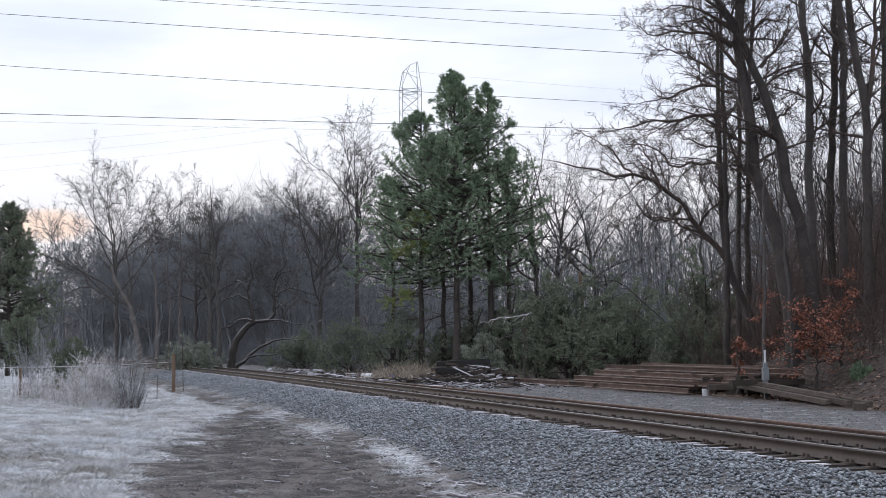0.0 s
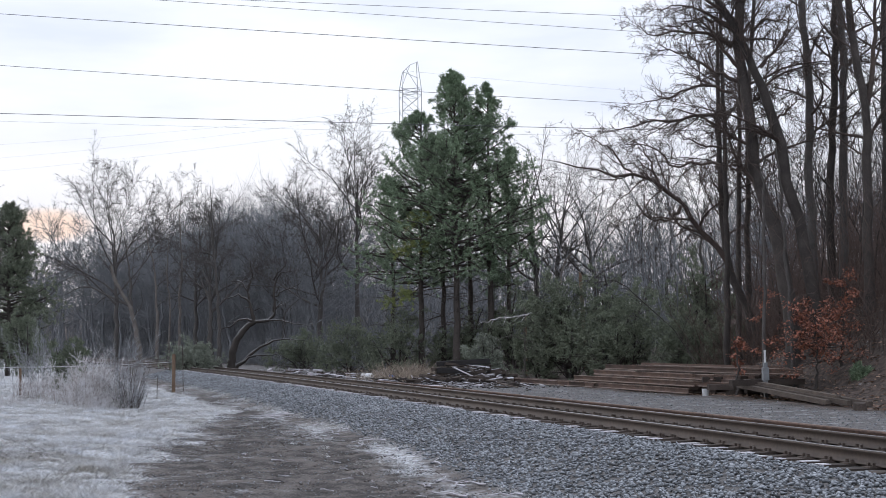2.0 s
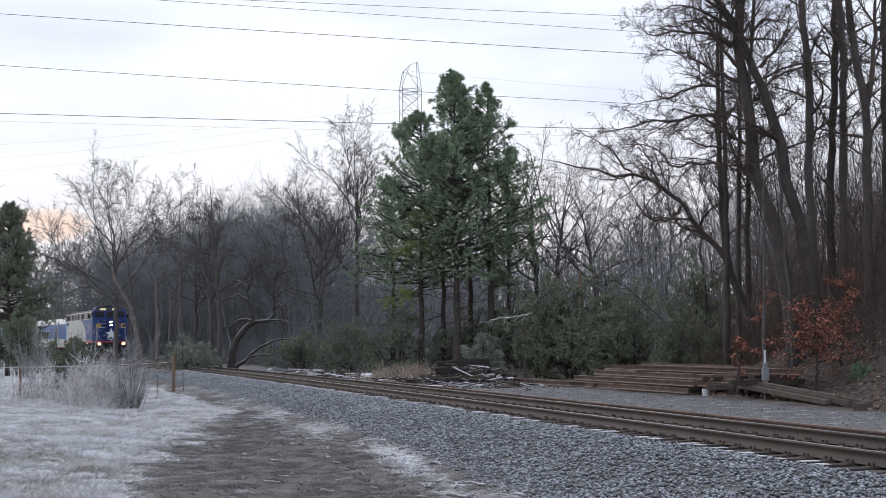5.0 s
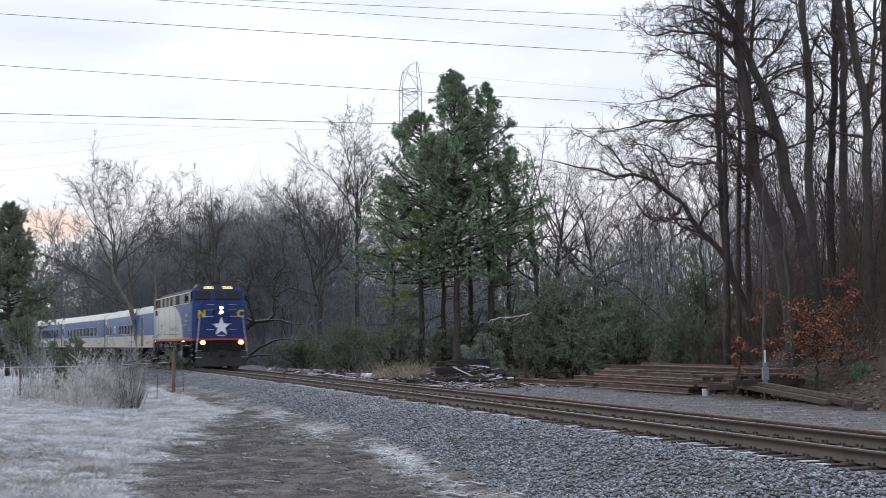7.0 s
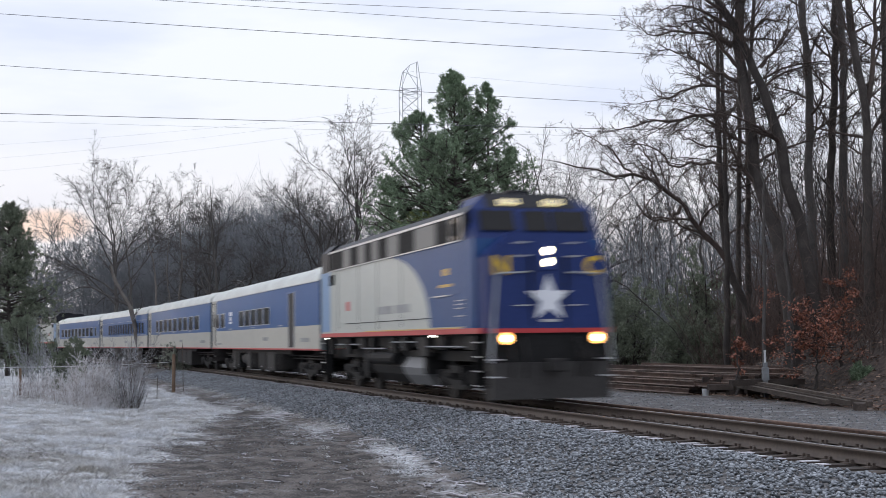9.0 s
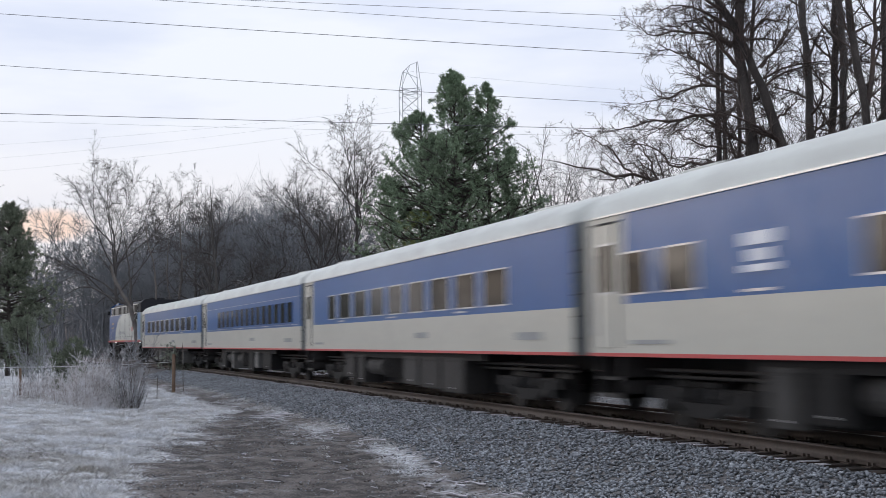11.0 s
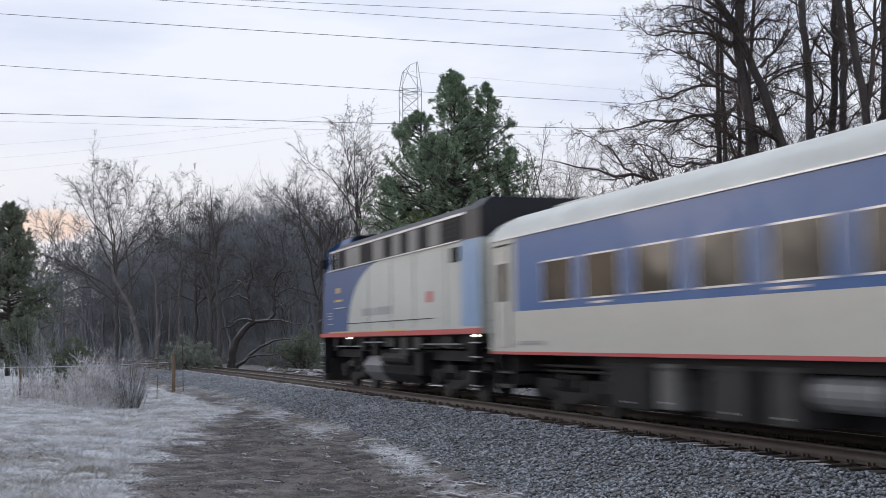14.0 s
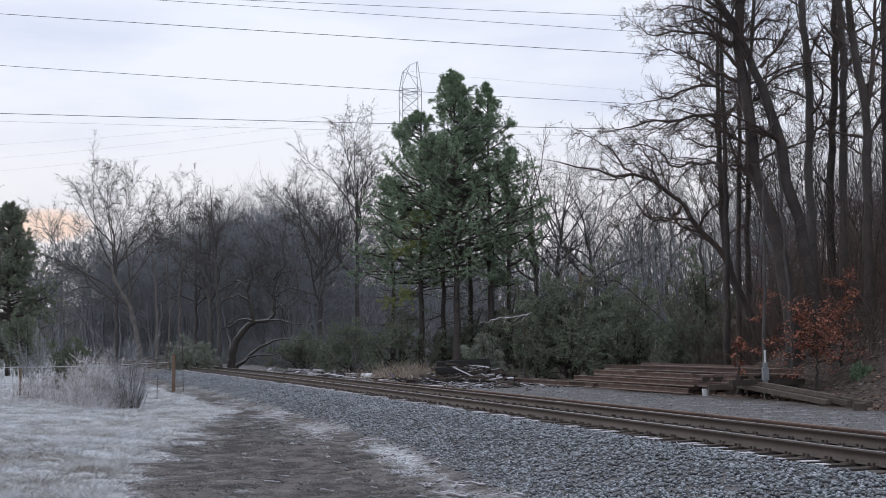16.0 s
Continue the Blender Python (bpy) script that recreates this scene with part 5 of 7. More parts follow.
# ---- wires, tower ----
for a, b, dr, r, lab in (((-60, 60, 19.6), (60, 60, 13.05), 0.0, 0.010, "thin overhead wire above the line"), ((-60, 60, 20.6), (60, 60, 11.1), 0.0, 0.010, "thin overhead wire above the line"),
                         ((-60, 60, 19.7), (60, 60, 10.8), 0.45, 0.013, "overhead cable above the line"), ((-80, 86, 23.9), (80, 86, 12.5), 0.95, 0.016, "overhead cable behind the pine"),
                         ((-60, 56, 13.0), (60, 56, 8.6), 0.4, 0.013, "overhead cable in front of the pine"), ((-60, 56.3, 12.7), (60, 56.3, 8.35), 0.4, 0.004, "thin overhead wire in front of the pine")):
    cable("overhead_wire", sag(a, b, dr), r, lab)


def tower(name, m, h, w, label):
    """A steel lattice mast with crossed braces."""
    t = thing(name, m, label, "pylon")
    hw = w / 2
    bm = bm_new()
    z1 = h - 4.3
    for sx in (-1, 1):
        for sy in (-1, 1):
            cyl(bm, (sx * hw * 2.2, sy * hw * 2.2, 0), (sx * hw, sy * hw, h * 0.5), 0.08, 6)
            cyl(bm, (sx * hw, sy * hw, h * 0.5), (sx * hw, sy * hw, z1), 0.06, 6)
            cyl(bm, (sx * hw, sy * hw, z1), (hw * (0.75 if sx > 0 else -0.75), sy * hw * 0.3, h if sx > 0 else h - 1.5), 0.05, 6)
    part("leg_frame", bm, PALEST, t)
    bm = bm_new()
    z = h * 0.5
    while z < z1 - 0.5:
        e = min(z + 2.4, z1)
        for sy in (-1, 1):
            cyl(bm, (-hw, sy * hw, z), (hw, sy * hw, e), 0.034, 5)
            cyl(bm, (hw, sy * hw, z), (-hw, sy * hw, e), 0.034, 5)
            cyl(bm, (hw, sy * hw, e), (-hw, sy * hw, e), 0.03, 5)
        z += 2.4
    for a, b in (((-hw, 0, z1), (hw, 0, z1 + 0.5)), ((-hw * .75, 0, h - 1.5), (hw * .0, 0, h - 0.45)), ((0, 0, h - 0.45), (hw * .75, 0, h)), ((-hw, 0, z1), (0, 0, h - 0.45)), ((hw, 0, z1), (-hw * .4, 0, h - 1.1)), ((-hw * .75, 0, h - 1.5), (hw * .85, 0, h - 2.4))):
        cyl(bm, a, b, 0.042, 5)
    part("brace_frame", bm, PALEST, t)
    return t


TW = gz(-4.6, 200)
tower("transmission_tower", pose(-4.6, 200, TW - 0.3, 0, 0, 12), 43.2 - TW, 2.85, "grey steel lattice transmission tower behind the woods")
for z0, x1, z1 in ((35.8, -150, 29.5), (34.2, -150, 27.0), (36.4, -150, 33.5)):
    cable("transmission_line", sag((-4.6, 200, z0), (x1, 215, z1), 3.0), 0.008, "faint transmission line hung from the tower")
cable("transmission_line", sag((-4.6, 200, 41.5), (140, 215, 36.0), 2.0), 0.01, "faint transmission line hung from the tower")

# ---- the yard: stacked rails, timbers, debris ----


def rail_mesh(length):
    bm = bm_new()
    prism(bm, RAIL_PROFILE, -length / 2, length / 2)
    me = bpy.data.meshes.new("old_rail")
    bm.to_mesh(me)
    bm.free()
    me.materials.append(OLDRAIL)
    return me


def yard_pose(s, d, z, turn=0.0, roll=0.0):
    """A pose at s, d with its long side along the track, z above the ground there."""
    x, y, th = on_track(s, d)
    return pose(x, y, gz(x, y) + z, roll, 0, 90 - math.degrees(th) + turn)


def rail_pile():
    """Four stepped layers on cross timbers, each set back from the one below, with ragged ends."""
    rng = random.Random(8)
    me = rail_mesh(10.0)
    x, y, th = on_track(29.0, 11.2)
    base = gz(x, y)
    yaw = 90 - math.degrees(th)
    for lay in range(4):
        for k in range((8, 6, 6, 4)[lay]):
            o = new("old_rail", me)
            d = 10.2 + 0.30 * k + 0.34 * lay + rng.uniform(-.07, .07)
            s = 29.2 - 0.8 * lay - 0.12 * k + rng.gauss(0, 0.8)
            px, py, _ = on_track(s, d)
            o.matrix_world = pose(px, py, base + 0.255 + lay * 0.226, 0, 0, yaw + (1.0, -0.7, 0.5, -0.3)[lay] + rng.gauss(0, 1.5)) @ pose(0, 0, 0, rng.choice((0, 0, 0, 90, -8)), 0, 0)
            tagged(o, "long rusted steel rail in a stack on the yard", "rail", "stacked rails")
    for lay in range(4):
        for s in (27.2, 31.5):
            bm = bm_new()
            h = 0.07 if lay == 0 else 0.038
            box(bm, -1.25, 1.25, -0.09, 0.09, -h, 0.0, 0.008)
            o = part("timber_block", bm, TIMBER)
            px, py, tb = on_track(s - 0.6 * lay, 11.4 + 0.2 * lay)
            o.matrix_world = pose(px, py, base + 0.068 + lay * 0.226, 0, 0, -math.degrees(tb))
            tagged(o, "flat timber spacer between stacked rails", "timber", "timber bearers")
    for s, d, tn in ((37.0, 9.9, 1.5), (39.5, 9.4, 1.0), (35.8, 10.2, 2.0)):
        o = new("old_rail", me)
        o.matrix_world = yard_pose(s, d, 0.19, tn)
        tagged(o, "single rusted rail lying on the gravel", "rail", "loose rails")


rail_pile()


def beam_mesh(l, w, h, seed):
    rng = random.Random(seed)
    bm = bm_new()
    box(bm, -l / 2, l / 2, -w / 2, w / 2, -h / 2, h / 2, 0.014)
    for v in bm.verts:
        v.co += Vector((rng.gauss(0, .012), rng.gauss(0, .008), rng.gauss(0, .008)))
    me = bpy.data.meshes.new("timber")
    bm.to_mesh(me)
    bm.free()
    return me


SHORT = [beam_mesh(0.8, 0.10, 0.07, 5), beam_mesh(1.2, 0.06, 0.045, 6), beam_mesh(0.45, 0.13, 0.09, 7), beam_mesh(1.6, 0.05, 0.04, 8)]
CHUNK = [beam_mesh(1.4, 0.22, 0.17, 9), beam_mesh(1.0, 0.24, 0.18, 10), beam_mesh(2.0, 0.16, 0.12, 11)]
TOPBEAM = beam_mesh(2.35, 0.30, 0.22, 12)
OLDTIE = mat("creosoted_timber", (0.03, 0.028, 0.029), 0.85, dark=(0.014, 0.013, 0.013), scale=2.5, fine=22, bump=0.5)
BEAMS = [beam_mesh(5.2, 0.18, 0.125, 1), beam_mesh(2.6, 0.23, 0.18, 2), beam_mesh(2.4, 0.16, 0.05, 3), beam_mesh(3.6, 0.28, 0.24, 4)]


def timber(mesh, material, m, label, group, name="timber"):
    me = mesh.copy()
    me.materials.append(material)
    o = new(name, me)
    o.matrix_world = m
    return tagged(o, label, "timber", group)


def timbers():
    rng = random.Random(15)
    for k, (s, d, z, tn) in enumerate(((18.9, 10.3, 0.22, 2), (18.3, 10.55, 0.22, 3.0), (19.4, 10.8, 0.22, 1.5), (18.0, 10.95, 0.22, 4), (19.0, 10.65, 0.345, 3))):
        timber(BEAMS[0], TIMBER, yard_pose(s, d, z, tn - 4) @ pose(0, 0, 0, 0, -3.5, 0), "long brown squared timber stacked on the yard", "timbers by the bank")
    for k in range(14):
        timber(BEAMS[1], TIE, yard_pose(22.6 + rng.gauss(0, .7), 12.2 + rng.gauss(0, .5), 0.1 + 0.19 * (k // 5), 90 + rng.gauss(0, 14)), "dark old tie heaped beside the rails", "heaped ties")
    # the heap of broken ties and boards
    for k in range(170):
        s, d = rng.gauss(41.0, 3.0), rng.gauss(7.5, 1.0)
        high = 0.45 * math.exp(-((s - 40.6) / 1.7) ** 2)
        timber(rng.choice(SHORT), rng.choice((HEAP, HEAP, FROSTED, TIE, TIMBER)), yard_pose(s, d, 0.04 + 0.5 * high * rng.random(), rng.uniform(-80, 80), rng.uniform(-25, 25)) @ pose(0, 0, 0, 0, rng.gauss(0, 9), 0),
               "broken weathered tie in a heap, dusted with frost", "heaped debris")
    for k in range(46):
        s, d = rng.gauss(40.2, 1.7), rng.gauss(7.7, 0.7)
        high = 0.55 * math.exp(-((s - 40.3) / 1.5) ** 2)
        timber(rng.choice(CHUNK), rng.choice((HEAP, HEAP, TIE, TIMBER)), yard_pose(s, d, 0.05 + 0.5 * high * rng.random(), rng.uniform(-90, 90), rng.uniform(-20, 20)) @ pose(0, 0, 0, 0, rng.gauss(0, 6), 0), "thick broken tie in a heap, dusted with frost", "heaped debris")
    timber(TOPBEAM, OLDTIE, yard_pose(40.4, 7.5, 0.5, -104) @ pose(0, 0, 0, 0, -2.5, 0), "dark heavy timber on top of the heap", "heaped debris")
    timber(TOPBEAM, OLDTIE, yard_pose(39.7, 7.3, 0.24, -115) @ pose(0, 0, 0, 0, 2, 0), "dark heavy timber on top of the heap", "heaped debris")
    timber(BEAMS[1], TIE, yard_pose(41.0, 7.2, 0.35, -58), "dark heavy timber in the heap", "heaped debris")
    timber(SHORT[3], FROSTED, yard_pose(38.9, 7.2, 0.25, 40) @ pose(0, 0, 0, 0, -22, 0), "frosted pole leaning on the heap", "heaped debris")
    for k in range(90):
        s, d = rng.uniform(43, 72), rng.gauss(5.5, 0.9)
        timber(rng.choice(SHORT + [BEAMS[2]]), rng.choice((TIE, HEAP, FROSTED, TIMBER, HEAP)), yard_pose(s, d, rng.uniform(0.05, 0.2), rng.uniform(-50, 50)) @ pose(0, 0, 0, 0, rng.gauss(0, 4), 0), "scattered old board beside the track", "scattered boards")
    for k in range(5):
        timber(BEAMS[1], rng.choice((TIE, FROSTED)), yard_pose(74 + k * 2.2, 3.6 + rng.gauss(0, .3), 0.09, rng.uniform(-30, 30)), "old tie lying beside the track", "scattered boards")


timbers()


def lump(name, m, r, material, label, seed, category):
    rng = random.Random(seed)
    bm = bm_new()
    bmesh.ops.create_icosphere(bm, subdivisions=2, radius=r)
    for v in bm.verts:
        v.co *= rng.uniform(0.8, 1.15)
        v.co.z = v.co.z * 0.75 + r * 0.55
    o = part(name, bm, material, None, "", True)
    o.matrix_world = m
    return tagged(o, label, category)


TARP = mat("blue_plastic", (0.05, 0.16, 0.5), 0.5, bump=0.2)
for k, (s, d, r) in enumerate(((50.3, 5.6, 0.22), (48.6, 5.4, 0.28), (47.6, 5.8, 0.2), (49.4, 5.9, 0.18))):
    lump("white_bag", yard_pose(s, d, 0.0), r, WHITE, "crumpled white plastic bag among the boards", 200 + k, "bag")
lump("blue_scrap", yard_pose(46.3, 5.9, 0.1), 0.16, TARP, "crumpled blue plastic scrap on the boards", 210, "scrap")


def bucket():
    bm = bm_new()
    cyl(bm, (0, 0, 0), (0, 0, 0.22), 0.105, 18, 0.12)
    cyl(bm, (0, 0, 0.20), (0, 0, 0.225), 0.128, 18)
    o = thing("bucket", yard_pose(23.0, 10.0, 0.0), "white plastic bucket on the gravel by the rails", "bucket")
    part("pail", bm, WHITE, o)


bucket()


def marker():
    x, y = 9.95, 42.2
    t = thing("marker_post", pose(x, y, gz(x, y), 0, 0, 10), "grey utility marker post with a white tip", "post")
    one_bm = bm_new()
    box(one_bm, -0.06, 0.06, -0.05, 0.05, -0.2, 1.1, 0.01)
    box(one_bm, -0.10, 0.10, -0.07, 0.07, 0.55, 0.95, 0.015)
    part("post", one_bm, STEEL, t)
    bm = bm_new()
    cyl(bm, (0, 0, 1.1), (0, 0, 1.48), 0.035, 10)
    part("tip", bm, WHITE, t, "white tip")


marker()


def stump(name, x, y, h, r, label, lean=4):
    bm = bm_new()
    g = cyl(bm, (0, 0, -0.2), (0, 0, h), r, 10, r * 0.8)
    rng = random.Random(int(x * 100))
    for v in bm.verts:
        if v.co.z > h - 0.01:
            v.co.z += rng.uniform(-0.3, 0.25) * min(1, h)
    o = part(name, bm, POSTW if name == "snag" else TIE)
    o.matrix_world = pose(x, y, gz(x, y), rng.uniform(-lean, lean), rng.uniform(-lean, lean), 0)
    return tagged(o, label, "stake" if "stake" in name else "snag")


stump("snag", 7.4, 71, 5.0, 0.11, "broken orange-brown dead trunk above the bushes")
stump("snag", 4.3, 71, 3.0, 0.07, "broken pale dead stem beside the bushes")
stump("stump", 10.9, 35.8, 0.2, 0.2, "low dark broken stump at the foot of the bank")
fence_post("fence_post", -16.2, 52, 1.1, 0.05, "thin wooden fence stake in frosted grass")
stump("fence_stake", -12.0, 62.5, 2.0, 0.018, "thin rusty fence stake", 2)
stump("fence_stake", -11.2, 53, 0.9, 0.015, "thin rusty fence stake", 2)
CORD = mat("pale_cord", (0.62, 0.62, 0.64), 0.7, bump=0.0)
cable("fence_wire", sag((-12.25, 61.5, 0.62), (-16.2, 52, 0.62), 0.05, 10) + sag((-16.2, 52, 0.62), (-26, 58, 0.6), 0.05, 10)[1:], 0.012, "pale wire strung between fence posts", "wire", CORD)


def fallen_twigs():
    """Frosted sticks that lie about on the dirt."""
    rng = random.Random(44)
    segs = []
    for _ in range(75):
        s, d = rng.uniform(-8, 34), rng.gauss(-6.0, 1.5)
        x, y, _t = on_track(s, d)
        z, a, l = gz(x, y) + 0.02, rng.uniform(-1.2, 2.6), rng.uniform(0.06, 0.38)
        for k in range(3):
            a += rng.gauss(0, .35)
            q = (x + math.cos(a) * l / 3, y + math.sin(a) * l / 3, z + rng.uniform(-.015, .02))
            segs.append((x, y, z, *q, 0.011, 0.007))
            x, y, z = q
    for _ in range(26):
        s = rng.uniform(1, 24)
        x, y, th = on_track(s, -float(toe(s)) - rng.uniform(0.0, 1.3))
        z, a, l = gz(x, y) + 0.03, 1.57 - th + rng.gauss(0.2, .4), rng.uniform(0.4, 1.3)
        for k in range(5):
            a += rng.gauss(0, .22)
            q = (x + math.cos(a) * l / 5, y + math.sin(a) * l / 5, gz(x, y) + rng.uniform(0.01, .05))
            segs.append((x, y, z, *q, 0.02 - 0.003 * k, 0.017 - 0.003 * k))
            x, y, z = q
    V, F = tubes(segs, 4)
    tagged(link("fallen_twigs", mesh_np("fallen_twigs", V, [F]), FROSTED), "frosted sticks lying on the bare dirt", "twigs", "", "stuff")


fallen_twigs()


def fallen_leaves():
    """Dry leaves on the bank and the yard's edge."""
    r = np.random.RandomState(51)
    n = 15000
    s, d = r.uniform(2, 30, n), 10.3 + 13 * r.uniform(0, 1, n) ** 1.2
    th = np.interp(s, _s, _th)
    X, Y = np.interp(s, _s, _x) + d * np.cos(th), np.interp(s, _s, _y) - d * np.sin(th)
    Z = ground_z(X, Y) + 0.02
    C = np.column_stack((X, Y, Z))[:, None, :]
    V = C + r.normal(0, 0.05, (n, 4, 3)) * np.array([1, 1, 0.4])
    V[:, :, 2] = np.maximum(V[:, :, 2], Z[:, None] - 0.005)
    F = (np.arange(n) * 4)[:, None] + np.array([[0, 1, 2, 3]])
    m = island(mat("dry_leaves", (0.30, 0.20, 0.145), 0.8, dark=(0.14, 0.09, 0.065), scale=1.5, fine=9, bump=0.0), 0.5, 1.7)
    tagged(link("fallen_leaves", mesh_np("fallen_leaves", V.reshape(-1, 3), [F]), m), "dry brown leaves scattered over the bank", "leaves", "", "stuff")


fallen_leaves()
# ---- the train ----
BLUE = mat("blue_paint", (0.032, 0.088, 0.235), 0.4, dark=(0.025, 0.07, 0.19), scale=0.6, fine=9, bump=0.0, coat=0.10, spec=0.15)
COACHB = mat("coach_blue_paint", (0.036, 0.122, 0.325), 0.3, dark=(0.03, 0.10, 0.275), scale=0.6, fine=9, bump=0.0, coat=0.11, spec=0.12)
NAVY = mat("navy_nose_paint", (0.026, 0.046, 0.165), 0.35, dark=(0.02, 0.035, 0.125), scale=0.8, fine=9, bump=0.0, spec=0.15)
CREAM = mat("off_white_paint", (0.53, 0.52, 0.455), 0.33, dark=(0.44, 0.43, 0.38), scale=0.5, fine=7, bump=0.0, coat=0.08, spec=0.25)
SILVER = mat("silver_grey_paint", (0.50, 0.525, 0.485), 0.4, dark=(0.41, 0.43, 0.395), scale=0.5, fine=7, bump=0.0, coat=0.2, spec=0.3)
ROOFW = mat("silver_roof_paint", (0.68, 0.71, 0.665), 0.42, 0.0, dark=(0.46, 0.46, 0.44), scale=0.5, fine=6, bump=0.05, spec=0.2)
LIGHTB = mat("light_blue_paint", (0.22, 0.36, 0.56), 0.35, dark=(0.17, 0.28, 0.44), scale=0.6, fine=8, bump=0.0, coat=0.05, spec=0.25)
REDP = mat("red_stripe_paint", (0.48, 0.04, 0.05), 0.5, dark=(0.42, 0.04, 0.035), scale=1, fine=10, bump=0.0)
GOLD = mat("gold_stripe_paint", (0.62, 0.40, 0.07), 0.45, scale=1, fine=10, bump=0.0, dark=(0.5, 0.32, 0.06))
BLACK = mat("grimy_black", (0.016, 0.016, 0.017), 0.75, dark=(0.008, 0.008, 0.008), scale=1.5, fine=12, bump=0.3, spec=0.25)
GRIME = mat("brake_dust_grey", (0.03, 0.028, 0.027), 0.75, 0.1, dark=(0.013, 0.012, 0.012), scale=1.5, fine=12, bump=0.3)
ENDG = mat("end_grey_paint", (0.17, 0.19, 0.2), 0.6, dark=(0.1, 0.11, 0.115), scale=1.0, fine=8, bump=0.1)
MIDG = mat("faded_grey_paint", (0.125, 0.125, 0.12), 0.7, dark=(0.07, 0.068, 0.066), scale=1.2, fine=9, bump=0.12)
DUSTG = mat("road_dust_grey", (0.05, 0.048, 0.046), 0.8, dark=(0.024, 0.023, 0.022), scale=1.3, fine=9, bump=0.15)
TANKG = mat("tank_grey_paint", (0.22, 0.225, 0.23), 0.5, dark=(0.13, 0.13, 0.13), scale=1.2, fine=9, bump=0.1)
ROOFB = mat("black_hood_paint", (0.018, 0.019, 0.025), 0.5, dark=(0.012, 0.012, 0.016), scale=0.8, fine=9, bump=0.1, spec=0.25)
VENT = mat("grey_vent_panel", (0.20, 0.20, 0.19), 0.5, dark=(0.14, 0.14, 0.135), scale=0.8, fine=10, bump=0.0, spec=0.3)
PILOT = mat("worn_pilot_steel", (0.055, 0.052, 0.05), 0.7, 0.1, dark=(0.03, 0.028, 0.028), scale=1.6, fine=14, bump=0.3)
WSCREEN = mat("windshield_glass", (0.012, 0.012, 0.014), 0.08, bump=0.0, spec=0.25)
# besides the tint, the brownish base holds a reflection of the woods
GLASS = mat("glass_tint_and_reflection", (0.05, 0.046, 0.037), 0.07, dark=(0.018, 0.018, 0.017), scale=0.4, fine=2, bump=0.0, spec=0.12)
ALU = mat("bright_trim", (0.66, 0.67, 0.68), 0.35, 0.5, bump=0.0)
GREYP = mat("grey_lettering", (0.36, 0.37, 0.37), 0.6, bump=0.0)
WHITEP = mat("white_paint", (0.78, 0.8, 0.84), 0.45, bump=0.0, dark=(0.68, 0.7, 0.75))
YELP = mat("yellow_lettering", (0.72, 0.47, 0.035), 0.5, bump=0.0)
LAMP = glow("headlight_on", (1.0, 0.80, 0.52), 9)
DITCH = glow("ditch_light_on", (1.0, 0.70, 0.34), 14)
# orange bloom round a burning ditch light, given as emission
AMBER = glow("ditch_light_bloom", (1.0, 0.46, 0.13), 3.4)
BOARD = glow("number_board_lit", (1.0, 0.82, 0.42), 0.6)
STEPL = glow("step_light_on", (1.0, 0.95, 0.85), 5)

LC, LL = 25.91, 17.7


def one(name, material, parent, *boxes, bevel=0.0, label=""):
    bm = bm_new()
    for b in boxes:
        box(bm, *b, bevel)
    return part(name, bm, material, parent, label)


def many(name, material, parent, *boxes, bevel=0.0, label=""):
    for b in boxes:
        one(name, material, parent, b, bevel=bevel, label=label)


def wheel_mesh(r):
    bm = bm_new()
    cyl(bm, (0, -0.07, 0), (0, 0.065, 0), r, 28)
    cyl(bm, (0, -0.075, 0), (0, -0.06, 0), r * 0.82, 24)
    cyl(bm, (0, 0.055, 0), (0, 0.085, 0), r + 0.028, 28)
    cyl(bm, (0, -0.13, 0), (0, -0.07, 0), 0.12, 14)
    me = bpy.data.meshes.new("wheel")
    bm.to_mesh(me)
    bm.free()
    me.materials.append(GRIME)
    return me


WHEEL_L, WHEEL_C = wheel_mesh(0.508), wheel_mesh(0.457)


